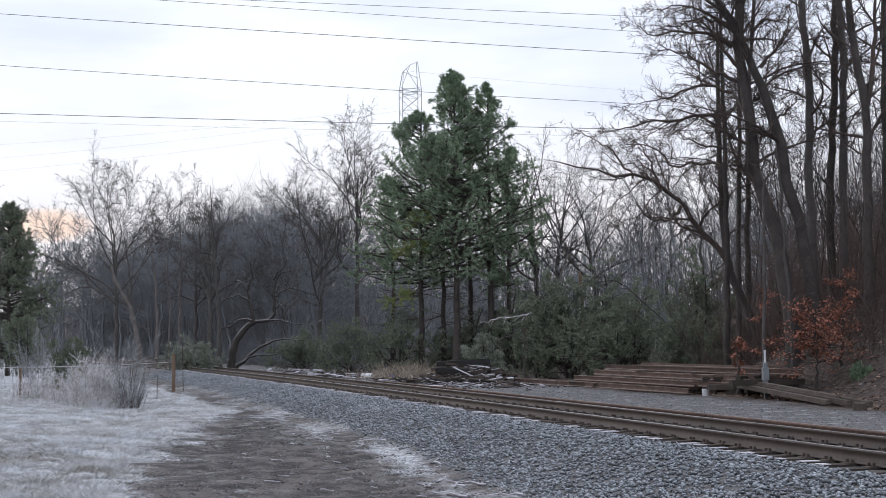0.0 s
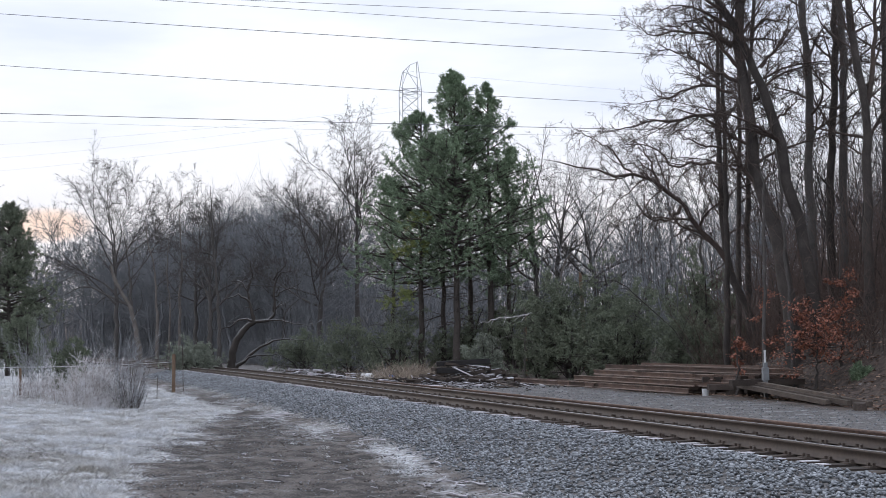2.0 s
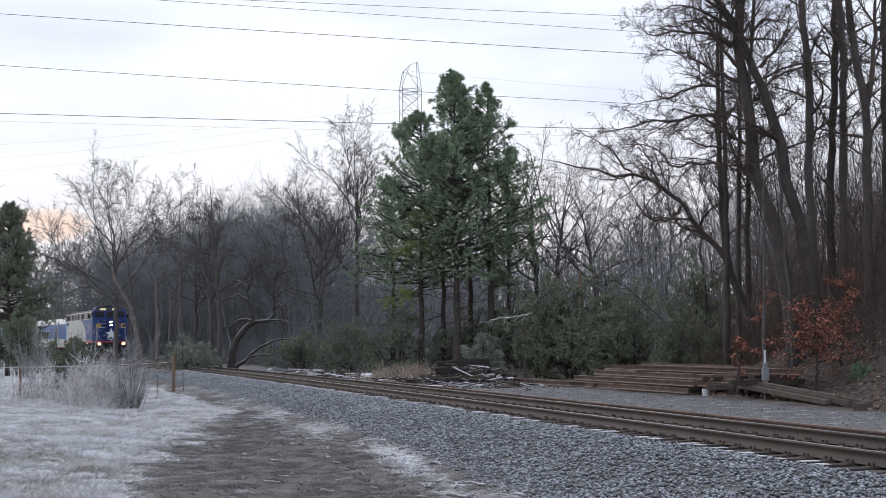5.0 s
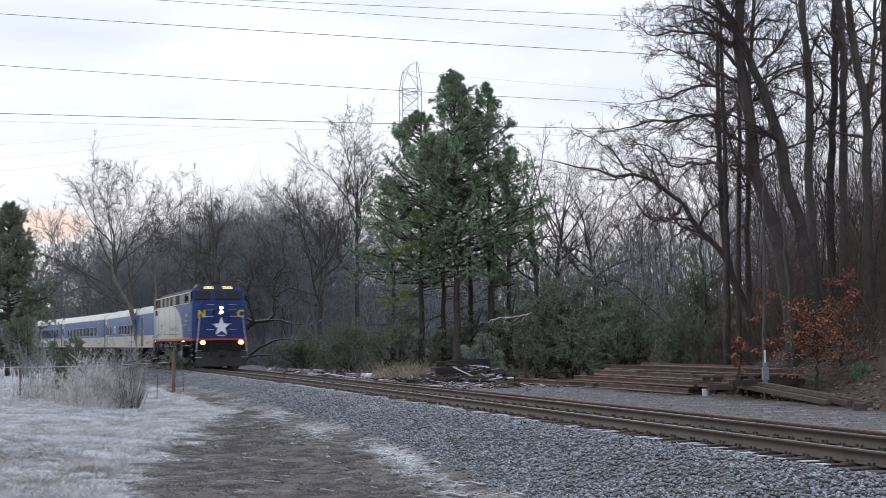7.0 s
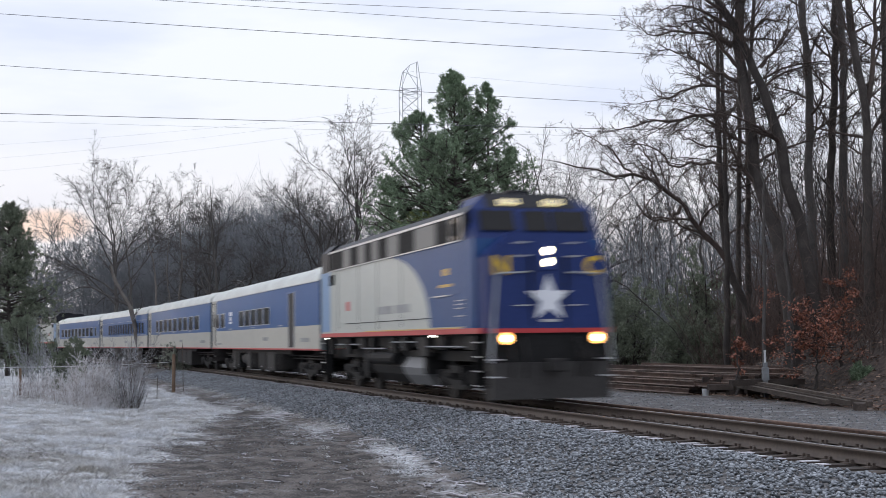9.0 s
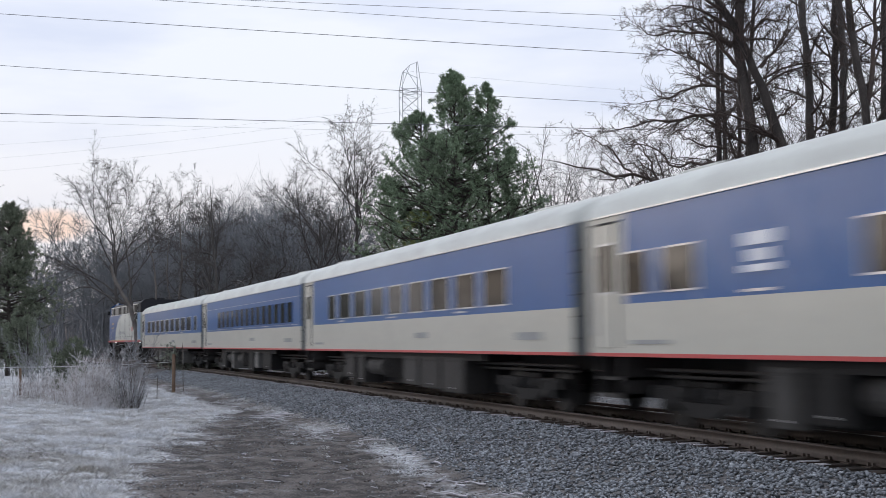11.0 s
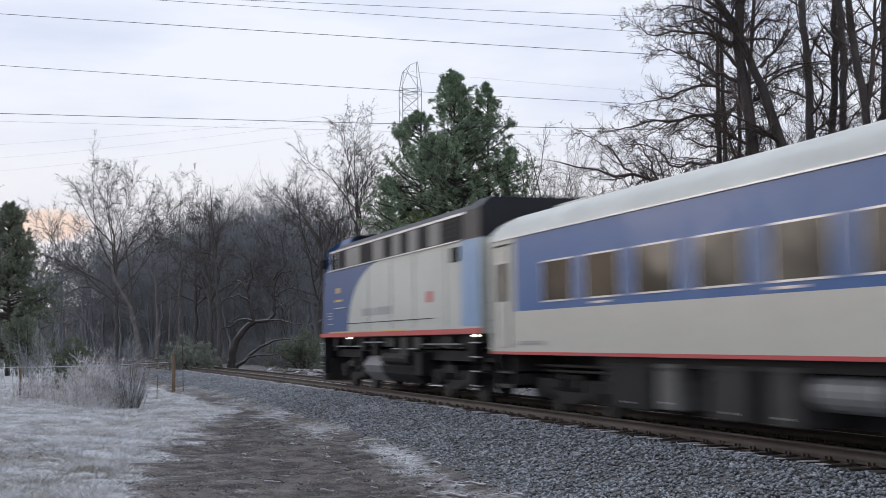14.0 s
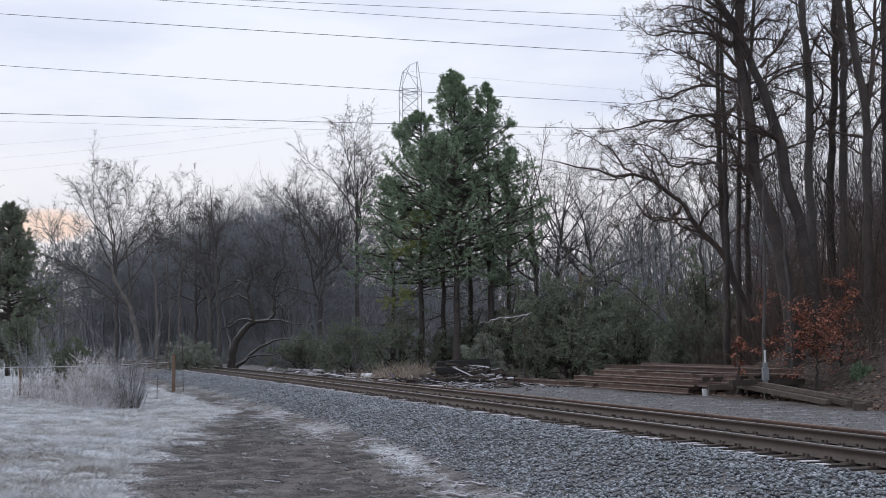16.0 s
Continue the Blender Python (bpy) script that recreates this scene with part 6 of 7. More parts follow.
def bogie(parent, x, base, wheel, r, heavy):
    """A two-axle truck: side frames, springs, journal boxes, wheels."""
    bm = bm_new()
    for sg in (-1, 1):
        y = sg * 1.02
        prism(bm, [(x - base / 2 - 0.55, r + 0.02), (x - base / 2 - 0.45, r + 0.22), (x - base / 2 + 0.5, r + 0.22), (x - 0.55, r - 0.02), (x + 0.55, r - 0.02),
                   (x + base / 2 - 0.5, r + 0.22), (x + base / 2 + 0.45, r + 0.22), (x + base / 2 + 0.55, r + 0.02), (x + base / 2 - 0.3, r - 0.04),
                   (x + 0.45, r - 0.24), (x - 0.45, r - 0.24), (x - base / 2 + 0.3, r - 0.04)], y - 0.09, y + 0.09, "y")
        for ex in (-base / 2, base / 2):
            box(bm, x + ex - 0.19, x + ex + 0.19, y - 0.13, y + 0.13, r - 0.17, r + 0.17, 0.02)
        if heavy:
            box(bm, x - 0.45, x + 0.45, y - 0.2, y + 0.2, r + 0.15, r + 0.34, 0.02)
            cyl(bm, (x + 0.75, y + sg * .14, r + .3), (x + 0.55, y + sg * .14, r - .1), 0.06, 10)
        for k in (-0.24, 0.0, 0.24):
            cyl(bm, (x + k, y, r - 0.12), (x + k, y, r + 0.22), 0.085, 10)
        cyl(bm, (x - base / 2 + 0.62, y + sg * 0.05, r + .1), (x - base / 2 + 0.95, y + sg * 0.05, r + .12), 0.11, 10)
        cyl(bm, (x + base / 2 - 0.62, y + sg * 0.05, r + .1), (x + base / 2 - 0.95, y + sg * 0.05, r + .12), 0.11, 10)
    box(bm, x - 0.3, x + 0.3, -1.0, 1.0, r - 0.05, r + 0.3)
    for ex in (-base / 2, base / 2):
        cyl(bm, (x + ex, -0.75, r), (x + ex, 0.75, r), 0.085, 10)
    b = part("truck_frame", bm, BLACK, parent, "grimy black wheel truck")
    for ex in (-base / 2, base / 2):
        for sg in (-1, 1):
            w = new("wheel", wheel)
            w.parent = b
            w.matrix_basis = pose(x + ex, sg * 0.75, r, 0, 0, 0 if sg < 0 else 180)
    return b


def arch(w, z0, top, n=10, cut=0.0):
    """Half of a flattened arch as (y, z) from -w to w."""
    pts = []
    for i in range(n + 1):
        a = math.pi * i / n
        pts.append((-w * math.cos(a), z0 + (top - z0) * math.sin(a) ** 0.75))
    return pts


def star(bm, cx, cz, r, x):
    vs = []
    for k in range(10):
        a = math.pi / 2 + k * math.pi / 5
        q = r if k % 2 == 0 else r * 0.40
        vs.append((cx + q * math.cos(a), cz + q * math.sin(a)))
    prism(bm, vs, x, x + 0.012, "x")


def letter(txt, parent, m, size):
    cu = bpy.data.curves.new("letter", "FONT")
    cu.body, cu.size, cu.extrude, cu.offset = txt, size, 0.006, 0.022
    cu.align_x, cu.align_y = "CENTER", "CENTER"
    cu.resolution_u = 4
    cu.materials.append(YELP)
    o = new("letter", cu)
    o.parent = parent
    o.matrix_basis = m
    return o


def locomotive(name, label, lit):
    """x: length with the nose at +8.85; z from the rail head."""
    t = thing(name, Matrix(), label, "locomotive", "train")
    H = LL / 2
    W = 1.55
    R = -H + 0.25
    # frame, red and gold stripes
    one("underframe", BLACK, t, (R, H - 0.55, -1.28, 1.28, 1.30, 1.60), (R + 0.2, H - 1.0, -1.1, 1.1, 0.95, 1.2))
    for sg in (-1, 1):
        one("red_stripe", REDP, t, (R, H - 0.62, min(sg * 1.45, sg * 1.575), max(sg * 1.45, sg * 1.575), 1.595, 1.72), label="red stripe along the sill")
        one("gold_stripe", GOLD, t, (-2.5, H - 2.0, min(sg * 1.5, sg * 1.571), max(sg * 1.5, sg * 1.571), 1.725, 1.75), label="thin gold line")
    # body shell below the vents
    bm = bm_new()
    prism(bm, [(-W, 1.60), (W, 1.60), (W, 3.74), (-W, 3.74)], R, H - 1.9)
    part("body", bm, SILVER, t, "silver-grey body side")
    # light blue rear bay and the dark blue front sweep, thin skins on the sides
    for sg in (-1, 1):
        a, b = (W, W + 0.006) if sg > 0 else (-W - 0.006, -W)
        bm = bm_new()
        box(bm, R + 0.002, R + 1.35, a, b, 1.77, 3.735)
        part("rear_panel", bm, LIGHTB, t, "light blue end panel")
        bm = bm_new()
        pts = [(H - 1.905, 1.77), (H - 1.905, 3.735)]
        for i in range(13):
            u = i / 12
            pts.append((0.1 + 4.2 * math.sin(u * math.pi / 2), 3.735 - 1.965 * (1 - math.cos(u * math.pi / 2))))
        prism(bm, pts, a, b, "y")
        part("blue_sweep", bm, BLUE, t, "curved blue front section")
        # bars in place of unreadable lettering, a small round emblem, panel joints
        s2 = sg * (W + 0.010)
        lo, hi = min(s2, sg * W), max(s2, sg * W)
        many("lettering", GREYP, t, (-0.9, 0.7, lo, hi, 2.20, 2.42), (1.0, 2.4, lo, hi, 2.20, 2.42), label="grey line of lettering")
        one("emblem", REDP, t, (-4.9, -4.45, lo, hi, 2.40, 2.68), bevel=0.003, label="small red emblem")
        many("road_mark", GOLD, t, (5.4, 5.9, lo, hi, 3.0, 3.16), (5.1, 6.1, lo, hi, 2.72, 2.79))
        for q in (-6.1, -3.3, -1.0, 1.6):
            one("panel_joint", GRIME, t, (q, q + 0.018, lo, hi, 1.8, 3.7))
        one("panel_joint", GRIME, t, (-5.0, 4.2, lo, hi, 1.99, 2.012))
        many("ladder_rung", ALU, t, *[(6.55, 6.98, sg * (W + 0.02) - 0.015, sg * (W + 0.02) + 0.015, z, z + 0.025) for z in (2.0, 2.18, 2.27, 2.36)])
        one("grab_rail", ALU, t, (4.6, 6.0, sg * (W + 0.03) - 0.014, sg * (W + 0.03) + 0.014, 2.50, 2.53), label="bright grab rail")
        one("side_ledge", ALU, t, (R + 1.35, H - 1.95, sg * (W + 0.02) - 0.03, sg * (W + 0.02) + 0.03, 3.735, 3.765), label="bright drip ledge")
        one("step_light", STEPL, t, (4.2, 4.42, sg * 1.5 - 0.03, sg * 1.5 + 0.03, 1.535, 1.575))
        one("step_light", STEPL, t, (R + 0.4, R + 0.62, sg * 1.5 - 0.03, sg * 1.5 + 0.03, 1.535, 1.575))
        one("vent_hood", BLACK, t, (R + 1.45, R + 2.0, sg * (W + 0.03) - 0.03, sg * (W + 0.03) + 0.03, 3.28, 3.62), bevel=0.02)
        one("door", LIGHTB, t, (R + 0.45, R + 0.6, sg * (W + 0.014) - 0.006, sg * (W + 0.014) + 0.006, 1.8, 3.5))
        # vent band
        cuts = [(-7.2, -5.6, BLACK), (-5.5, -4.5, VENT), (-4.4, -3.6, BLACK), (-3.5, -2.6, VENT), (-2.5, -1.9, BLACK), (-1.8, -1.0, VENT), (-0.9, -0.1, BLACK),
                (0.0, 1.2, VENT), (1.3, 2.7, BLACK), (2.8, 4.7, VENT), (4.8, 5.7, BLACK)]
        for x0, x1, m in cuts:
            bm = bm_new()
            box(bm, x0, x1, sg * 1.505 - 0.012, sg * 1.505 + 0.012, 3.80, 4.33)
            if m is BLACK:
                for k in range(4):
                    box(bm, x0 + .03, x1 - .03, sg * 1.515 - 0.012, sg * 1.515 + 0.014, 3.86 + k * 0.12, 3.885 + k * 0.12)
            part("vent", bm, m, t, "louvred vent" if m is BLACK else "")
        # cab side window
        one("cab_window", GLASS, t, (5.95, 6.75, sg * 1.51 - 0.012, sg * 1.51 + 0.012, 3.80, 4.30), label="dark cab side window")
        many("window_frame", ALU, t, (5.88, 5.95, sg * 1.515 - 0.015, sg * 1.515 + 0.015, 3.78, 4.33), (6.75, 6.82, sg * 1.515 - 0.015, sg * 1.515 + 0.015, 3.78, 4.33))
        one("mirror", BLACK, t, (6.85, 6.9, sg * 1.72 - 0.1, sg * 1.72 + 0.1, 3.85, 4.15))
        # air tank and fuel tank, steps
    bm = bm_new()
    prism(bm, arch(1.35, 0.75, 1.18, 6) + [(1.28, 0.55), (1.05, 0.32), (-1.05, 0.32), (-1.28, 0.55)], -2.4, 1.0)
    part("fuel_tank", bm, BLACK, t, "black fuel tank between the trucks")
    bm = bm_new()
    prism(bm, arch(1.36, 0.75, 1.18, 6) + [(1.29, 0.55), (1.06, 0.30), (-1.06, 0.30), (-1.29, 0.55)], 1.0, 3.1)
    part("tank_end", bm, TANKG, t, "grey rounded tank end")
    for sg in (-1, 1):
        bm = bm_new()
        cyl(bm, (-2.3, sg * 1.36, 0.98), (0.4, sg * 1.36, 0.98), 0.16, 12)
        part("air_reservoir", bm, BLACK, t)
    rng = random.Random(31)
    for sg in (-1, 1):
        # brake pipes, sand boxes and brackets under the sill
        for k in range(9):
            x = -7.6 + 1.75 * k + rng.uniform(-.4, .4)
            w, q = rng.uniform(0.25, 0.8), sg * rng.uniform(1.30, 1.42)
            one("sill_gear", rng.choice((BLACK, GRIME, GRIME)), t, (x, x + w, q - 0.08, q + 0.08, rng.uniform(1.02, 1.3), 1.55), bevel=0.02)
        for z, x, l in ((1.36, -6.8, 3.1), (1.24, -3.2, 2.6), (1.42, 0.2, 2.4), (1.3, 3.0, 3.6)):
            bm = bm_new()
            cyl(bm, (x, sg * 1.44, z), (x + l, sg * 1.44, z), 0.022, 8)
            part("brake_pipe", bm, STEEL, t)
    many("battery_box", BLACK, t, (3.2, 3.45, -1.4, 1.4, 0.6, 1.15), (-3.3, -2.75, -1.4, 1.4, 0.55, 1.15), bevel=0.02)
    # upper cowl and hood
    bm = bm_new()
    prism(bm, [(-1.50, 3.74), (1.50, 3.74), (1.50, 4.36), (1.16, 4.62), (-1.16, 4.62), (-1.50, 4.36)], R + 1.1, H - 1.95)
    part("cowl", bm, ROOFB, t, "black upper cowl")
    bm = bm_new()
    prism(bm, [(-1.54, 3.74), (1.54, 3.74), (1.54, 4.40), (1.25, 4.66), (-1.25, 4.66), (-1.54, 4.40)], R, R + 1.1)
    part("rear_cowl", bm, ROOFB, t)
    many("gutter_rail", ALU, t, (R + 1.1, H - 2.0, -1.53, -1.49, 4.345, 4.40), (R + 1.1, H - 2.0, 1.49, 1.53, 4.345, 4.40), label="bright roof edge")
    for x in (-6.4, -4.9, -3.4):
        bm = bm_new()
        cyl(bm, (x, 0, 4.60), (x, 0, 4.80), 0.62, 20)
        cyl(bm, (x, 0, 4.80), (x, 0, 4.83), 0.5, 20)
        part("roof_fan", bm, ROOFB, t)
    many("exhaust_stack", BLACK, t, (-1.2, 0.1, -0.5, 0.5, 4.6, 4.86), (1.2, 2.3, -0.75, 0.75, 4.6, 4.78), bevel=0.03)
    bm = bm_new()
    for k, y in enumerate((-0.2, 0.0, 0.2)):
        cyl(bm, (3.6, y, 4.86), (4.2 + 0.06 * k, y, 4.86), 0.035, 10, 0.09)
    box(bm, 3.6, 3.7, -0.3, 0.3, 4.6, 4.86)
    part("horn", bm, BLACK, t)
    # cab
    bm = bm_new()
    cab = [(H - 3.2, 3.74), (H - 1.15, 3.74), (H - 1.43, 4.46), (H - 1.75, 4.80), (H - 3.2, 4.80)]
    prism(bm, cab, -1.5, 1.5, "y")
    for v in bm.verts:
        if v.co.z > 4.6:
            v.co.y *= 0.72
    part("cab", bm, NAVY if lit else BLUE, t, "blue cab front over the nose")
    one("cab_roof", ROOFB, t, (H - 3.6, H - 1.9, -1.05, 1.05, 4.78, 4.86), (H - 2.6, H - 2.2, -0.3, 0.3, 4.84, 4.98), bevel=0.02)
    bm = bm_new()
    prism(bm, [(-W, 1.60), (W, 1.60), (W, 3.745), (-W, 3.745)], H - 1.9, H - 1.1)
    part("cab_side", bm, BLUE, t, "blue cab side")
    # nose: a six-sided block that leans back
    bm = bm_new()
    prism(bm, [(-1.46, 1.60), (1.46, 1.60), (1.46, 3.32), (0.86, 3.84), (-0.86, 3.84), (-1.46, 3.32)], H - 1.1, H - 0.42)
    for v in bm.verts:
        if v.co.x > H - 0.6:
            v.co.x -= 0.13 * (v.co.z - 1.6) / 1.9
    bmesh.ops.bevel(bm, geom=bm.edges[:], offset=0.03, segments=2, affect="EDGES")
    nose = part("nose", bm, NAVY, t, "navy blue nose with white star")

    def fx(z):
        return H - 0.42 - 0.13 * (z - 1.6) / 1.9

    bm = bm_new()
    star(bm, 0.0, 2.36, 0.56, 0.0)
    for v in bm.verts:
        v.co.x += fx(v.co.z) + 0.004
    part("star", bm, WHITEP, nose, "white five-pointed star")
    tilt = math.degrees(math.atan(0.13 / 1.9))
    for ch, y in (("N", -1.1), ("C", 1.1)):
        letter(ch, nose, Matrix.Translation((fx(3.08) + 0.012, y, 3.08)) @ pose(0, 0, 0, 0, -tilt, 0) @ pose(0, 0, 0, 90, 0, 90), 0.58)
    one("nose_plate", ALU, nose, (fx(1.9), fx(1.9) + 0.03, -0.2, 0.2, 1.84, 1.90))
    one("nose_stripe", REDP, t, (H - 0.75, H - 0.385, -1.42, 1.42, 1.60, 1.70), label="red stripe under the nose")
    many("nose_door_line", BLACK, nose, (fx(2.6) - 0.12, fx(2.6) + 0.075, -0.42, -0.40, 1.75, 3.3), (fx(2.6) - 0.12, fx(2.6) + 0.075, 0.40, 0.42, 1.75, 3.3))
    for y0, y1 in ((-1.38, -0.50), (-0.28, 0.36), (0.44, 1.34)):
        bm = bm_new()
        box(bm, -0.012, 0.014, y0 * 0.97, y1 * 0.97, 0.0, 0.52, 0.008)
        o = part("windshield", bm, WSCREEN, t, "dark windshield pane")
        o.matrix_basis = Matrix.Translation((H - 1.175, 0, 3.93)) @ pose(0, 0, 0, 0, -23.8, 0)
    bm = bm_new()
    box(bm, -0.012, 0.012, -1.12, 1.12, -0.23, 0.25, 0.008)
    o = part("brow_panel", bm, ROOFB, t, "black panel above the windshield")
    o.matrix_basis = Matrix.Translation((H - 1.59, 0, 4.63)) @ pose(0, 0, 0, 0, -43.3, 0)
    for y in (-0.54, 0.54):
        bm = bm_new()
        box(bm, -0.02, 0.03, y - 0.26, y + 0.26, -0.085, 0.085, 0.01)
        o = part("number_board", bm, BOARD if lit else WHITEP, t, "lit number board")
        o.matrix_basis = Matrix.Translation((H - 1.545, 0, 4.61)) @ pose(0, 0, 0, 0, -38, 0)
        bm = bm_new()
        for k in range(4):
            box(bm, 0.03, 0.034, y - 0.24 + k * 0.13, y - 0.16 + k * 0.13, -0.06, 0.06)
        o2 = part("board_mark", bm, GREYP, o)
    bm = bm_new()
    box(bm, -0.03, 0.035, -0.2, 0.2, -0.32, 0.32, 0.03)
    hb = part("headlight_housing", bm, NAVY, nose)
    hb.matrix_basis = Matrix.Translation((fx(3.30), 0, 3.30)) @ pose(0, 0, 0, 0, -tilt, 0)
    for z in (-0.13, 0.13):
        bm = bm_new()
        cyl(bm, (0.03, 0, z), (0.06, 0, z), 0.09, 18)
        part("headlight", bm, LAMP if lit else WHITEP, hb, "round headlight")
    for y in (-1.08, 1.08):
        bm = bm_new()
        box(bm, H - 0.6, H - 0.30, y - 0.16, y + 0.16, 1.36, 1.60, 0.02)
        d = part("ditch_light", bm, BLACK, t)
        bm = bm_new()
        cyl(bm, (H - 0.31, y, 1.48), (H - 0.28, y, 1.48), 0.075, 16)
        part("lens", bm, DITCH if lit else WHITEP, d, "ditch light lens")
        # wider disc behind the lens; on the lit engine it imitates the bloom
        bm = bm_new()
        cyl(bm, (H - 0.31, y, 1.48), (H - 0.29, y, 1.48), 0.135, 16)
        part("reflector_bloom", bm, AMBER if lit else ALU, d, "lens surround that glows amber as bloom when lit")
    # pilot, coupler, hand rails, steps
    bm = bm_new()
    prism(bm, [(H - 0.55, 0.16), (H - 0.12, 0.14), (H - 0.32, 0.95), (H - 0.55, 0.95)], -1.42, 1.42, "y")
    for v in bm.verts:
        if abs(v.co.y) > 1 and v.co.z < 0.2 and v.co.x > H - 0.2:
            v.co.x -= 0.25
    part("pilot", bm, PILOT, t, "worn dark steel pilot plate")
    for q in (-0.95, -0.62, 0.62, 0.78, 0.95):
        bm = bm_new()
        cyl(bm, (H - 0.44, q, 1.5), (H - 0.2, q * 1.02, 1.05), 0.028, 8)
        cyl(bm, (H - 0.2, q * 1.02, 1.05), (H - 0.34, q * 0.98, 0.62), 0.028, 8)
        part("air_hose", bm, GRIME, t)
    many("pilot_step", ALU, t, (H - 0.42, H - 0.30, -1.5, -1.15, 0.62, 0.65), (H - 0.42, H - 0.30, 1.15, 1.5, 0.62, 0.65), (H - 0.42, H - 0.32, -1.5, -1.15, 1.0, 1.03), (H - 0.42, H - 0.32, 1.15, 1.5, 1.0, 1.03))
    one("front_plate", BLACK, t, (H - 0.75, H - 0.45, -1.42, 1.42, 0.9, 1.6))
    bm = bm_new()
    box(bm, H - 0.5, H - 0.05, -0.12, 0.12, 0.78, 1.0, 0.03)
    box(bm, H - 0.15, H + 0.0, -0.2, 0.2, 0.74, 1.04, 0.04)
    part("coupler", bm, GRIME, t)
    for sg in (-1, 1):
        bm = bm_new()
        cyl(bm, (H - 0.46, sg * 1.22, 2.92), (H - 0.30, sg * 1.44, 0.95), 0.034, 8)
        cyl(bm, (H - 0.46, sg * 1.22, 2.92), (H - 0.44, sg * 0.45, 2.95), 0.02, 8)
        part("hand_rail", bm, PALEST, t, "pale grey hand rail")
        for z in (2.2, 3.6, 3.3):
            many("grab_bar", ALU, nose, (fx(z) + 0.03, fx(z) + 0.05, sg * 0.62 - 0.2, sg * 0.62 + 0.2, z, z + 0.022))
        for xa, xb, xc in ((H - 1.05, H - 0.7, H - 1.1), (R + 0.1, R + 0.5, R + 0.52)):
            bm = bm_new()
            lo, hi = min(sg * 1.3, sg * 1.56), max(sg * 1.3, sg * 1.56)
            for k in range(4):
                box(bm, xa, xb, lo, hi, 0.42 + 0.32 * k, 0.45 + 0.32 * k)
            box(bm, xc, xc + 0.04, lo, hi, 0.4, 1.6)
            stp = part("step_well", bm, BLACK, t, "boarding steps")
            many("step_edge", ALU, stp, *[(xa, xb, sg * 1.575 - 0.012, sg * 1.575 + 0.012, 0.425 + 0.32 * k, 0.455 + 0.32 * k) for k in range(4)])
    one("rear_face", BLACK, t, (R - 0.05, R + 0.02, -0.5, 0.5, 1.7, 3.9))
    for x in (-5.2, 5.2):
        bogie(t, x, 2.74, WHEEL_L, 0.508, True)
    return t


def gear_box(t, material, xa, xb, ya, yb, low, face, sg, label=""):
    """A box hung below the floor, with a door plate, hinges and a latch on its outer face."""
    bm = bm_new()
    box(bm, xa, xb, ya, yb, low, 1.05, 0.03)
    g = part("equipment_box", bm, material, t, label)
    one("door_plate", material, g, (xa + 0.07, xb - 0.07, face - 0.012, face + 0.012, low + 0.08, 0.93))
    many("hinge", GRIME, g, *[(xa + (xb - xa) * k - 0.05, xa + (xb - xa) * k + 0.05, face - 0.02, face + 0.02, 0.93, 0.98) for k in (0.25, 0.75)])
    one("latch", ALU, g, ((xa + xb) / 2 - 0.06, (xa + xb) / 2 + 0.06, face - 0.022, face + 0.022, low + 0.1, low + 0.13))


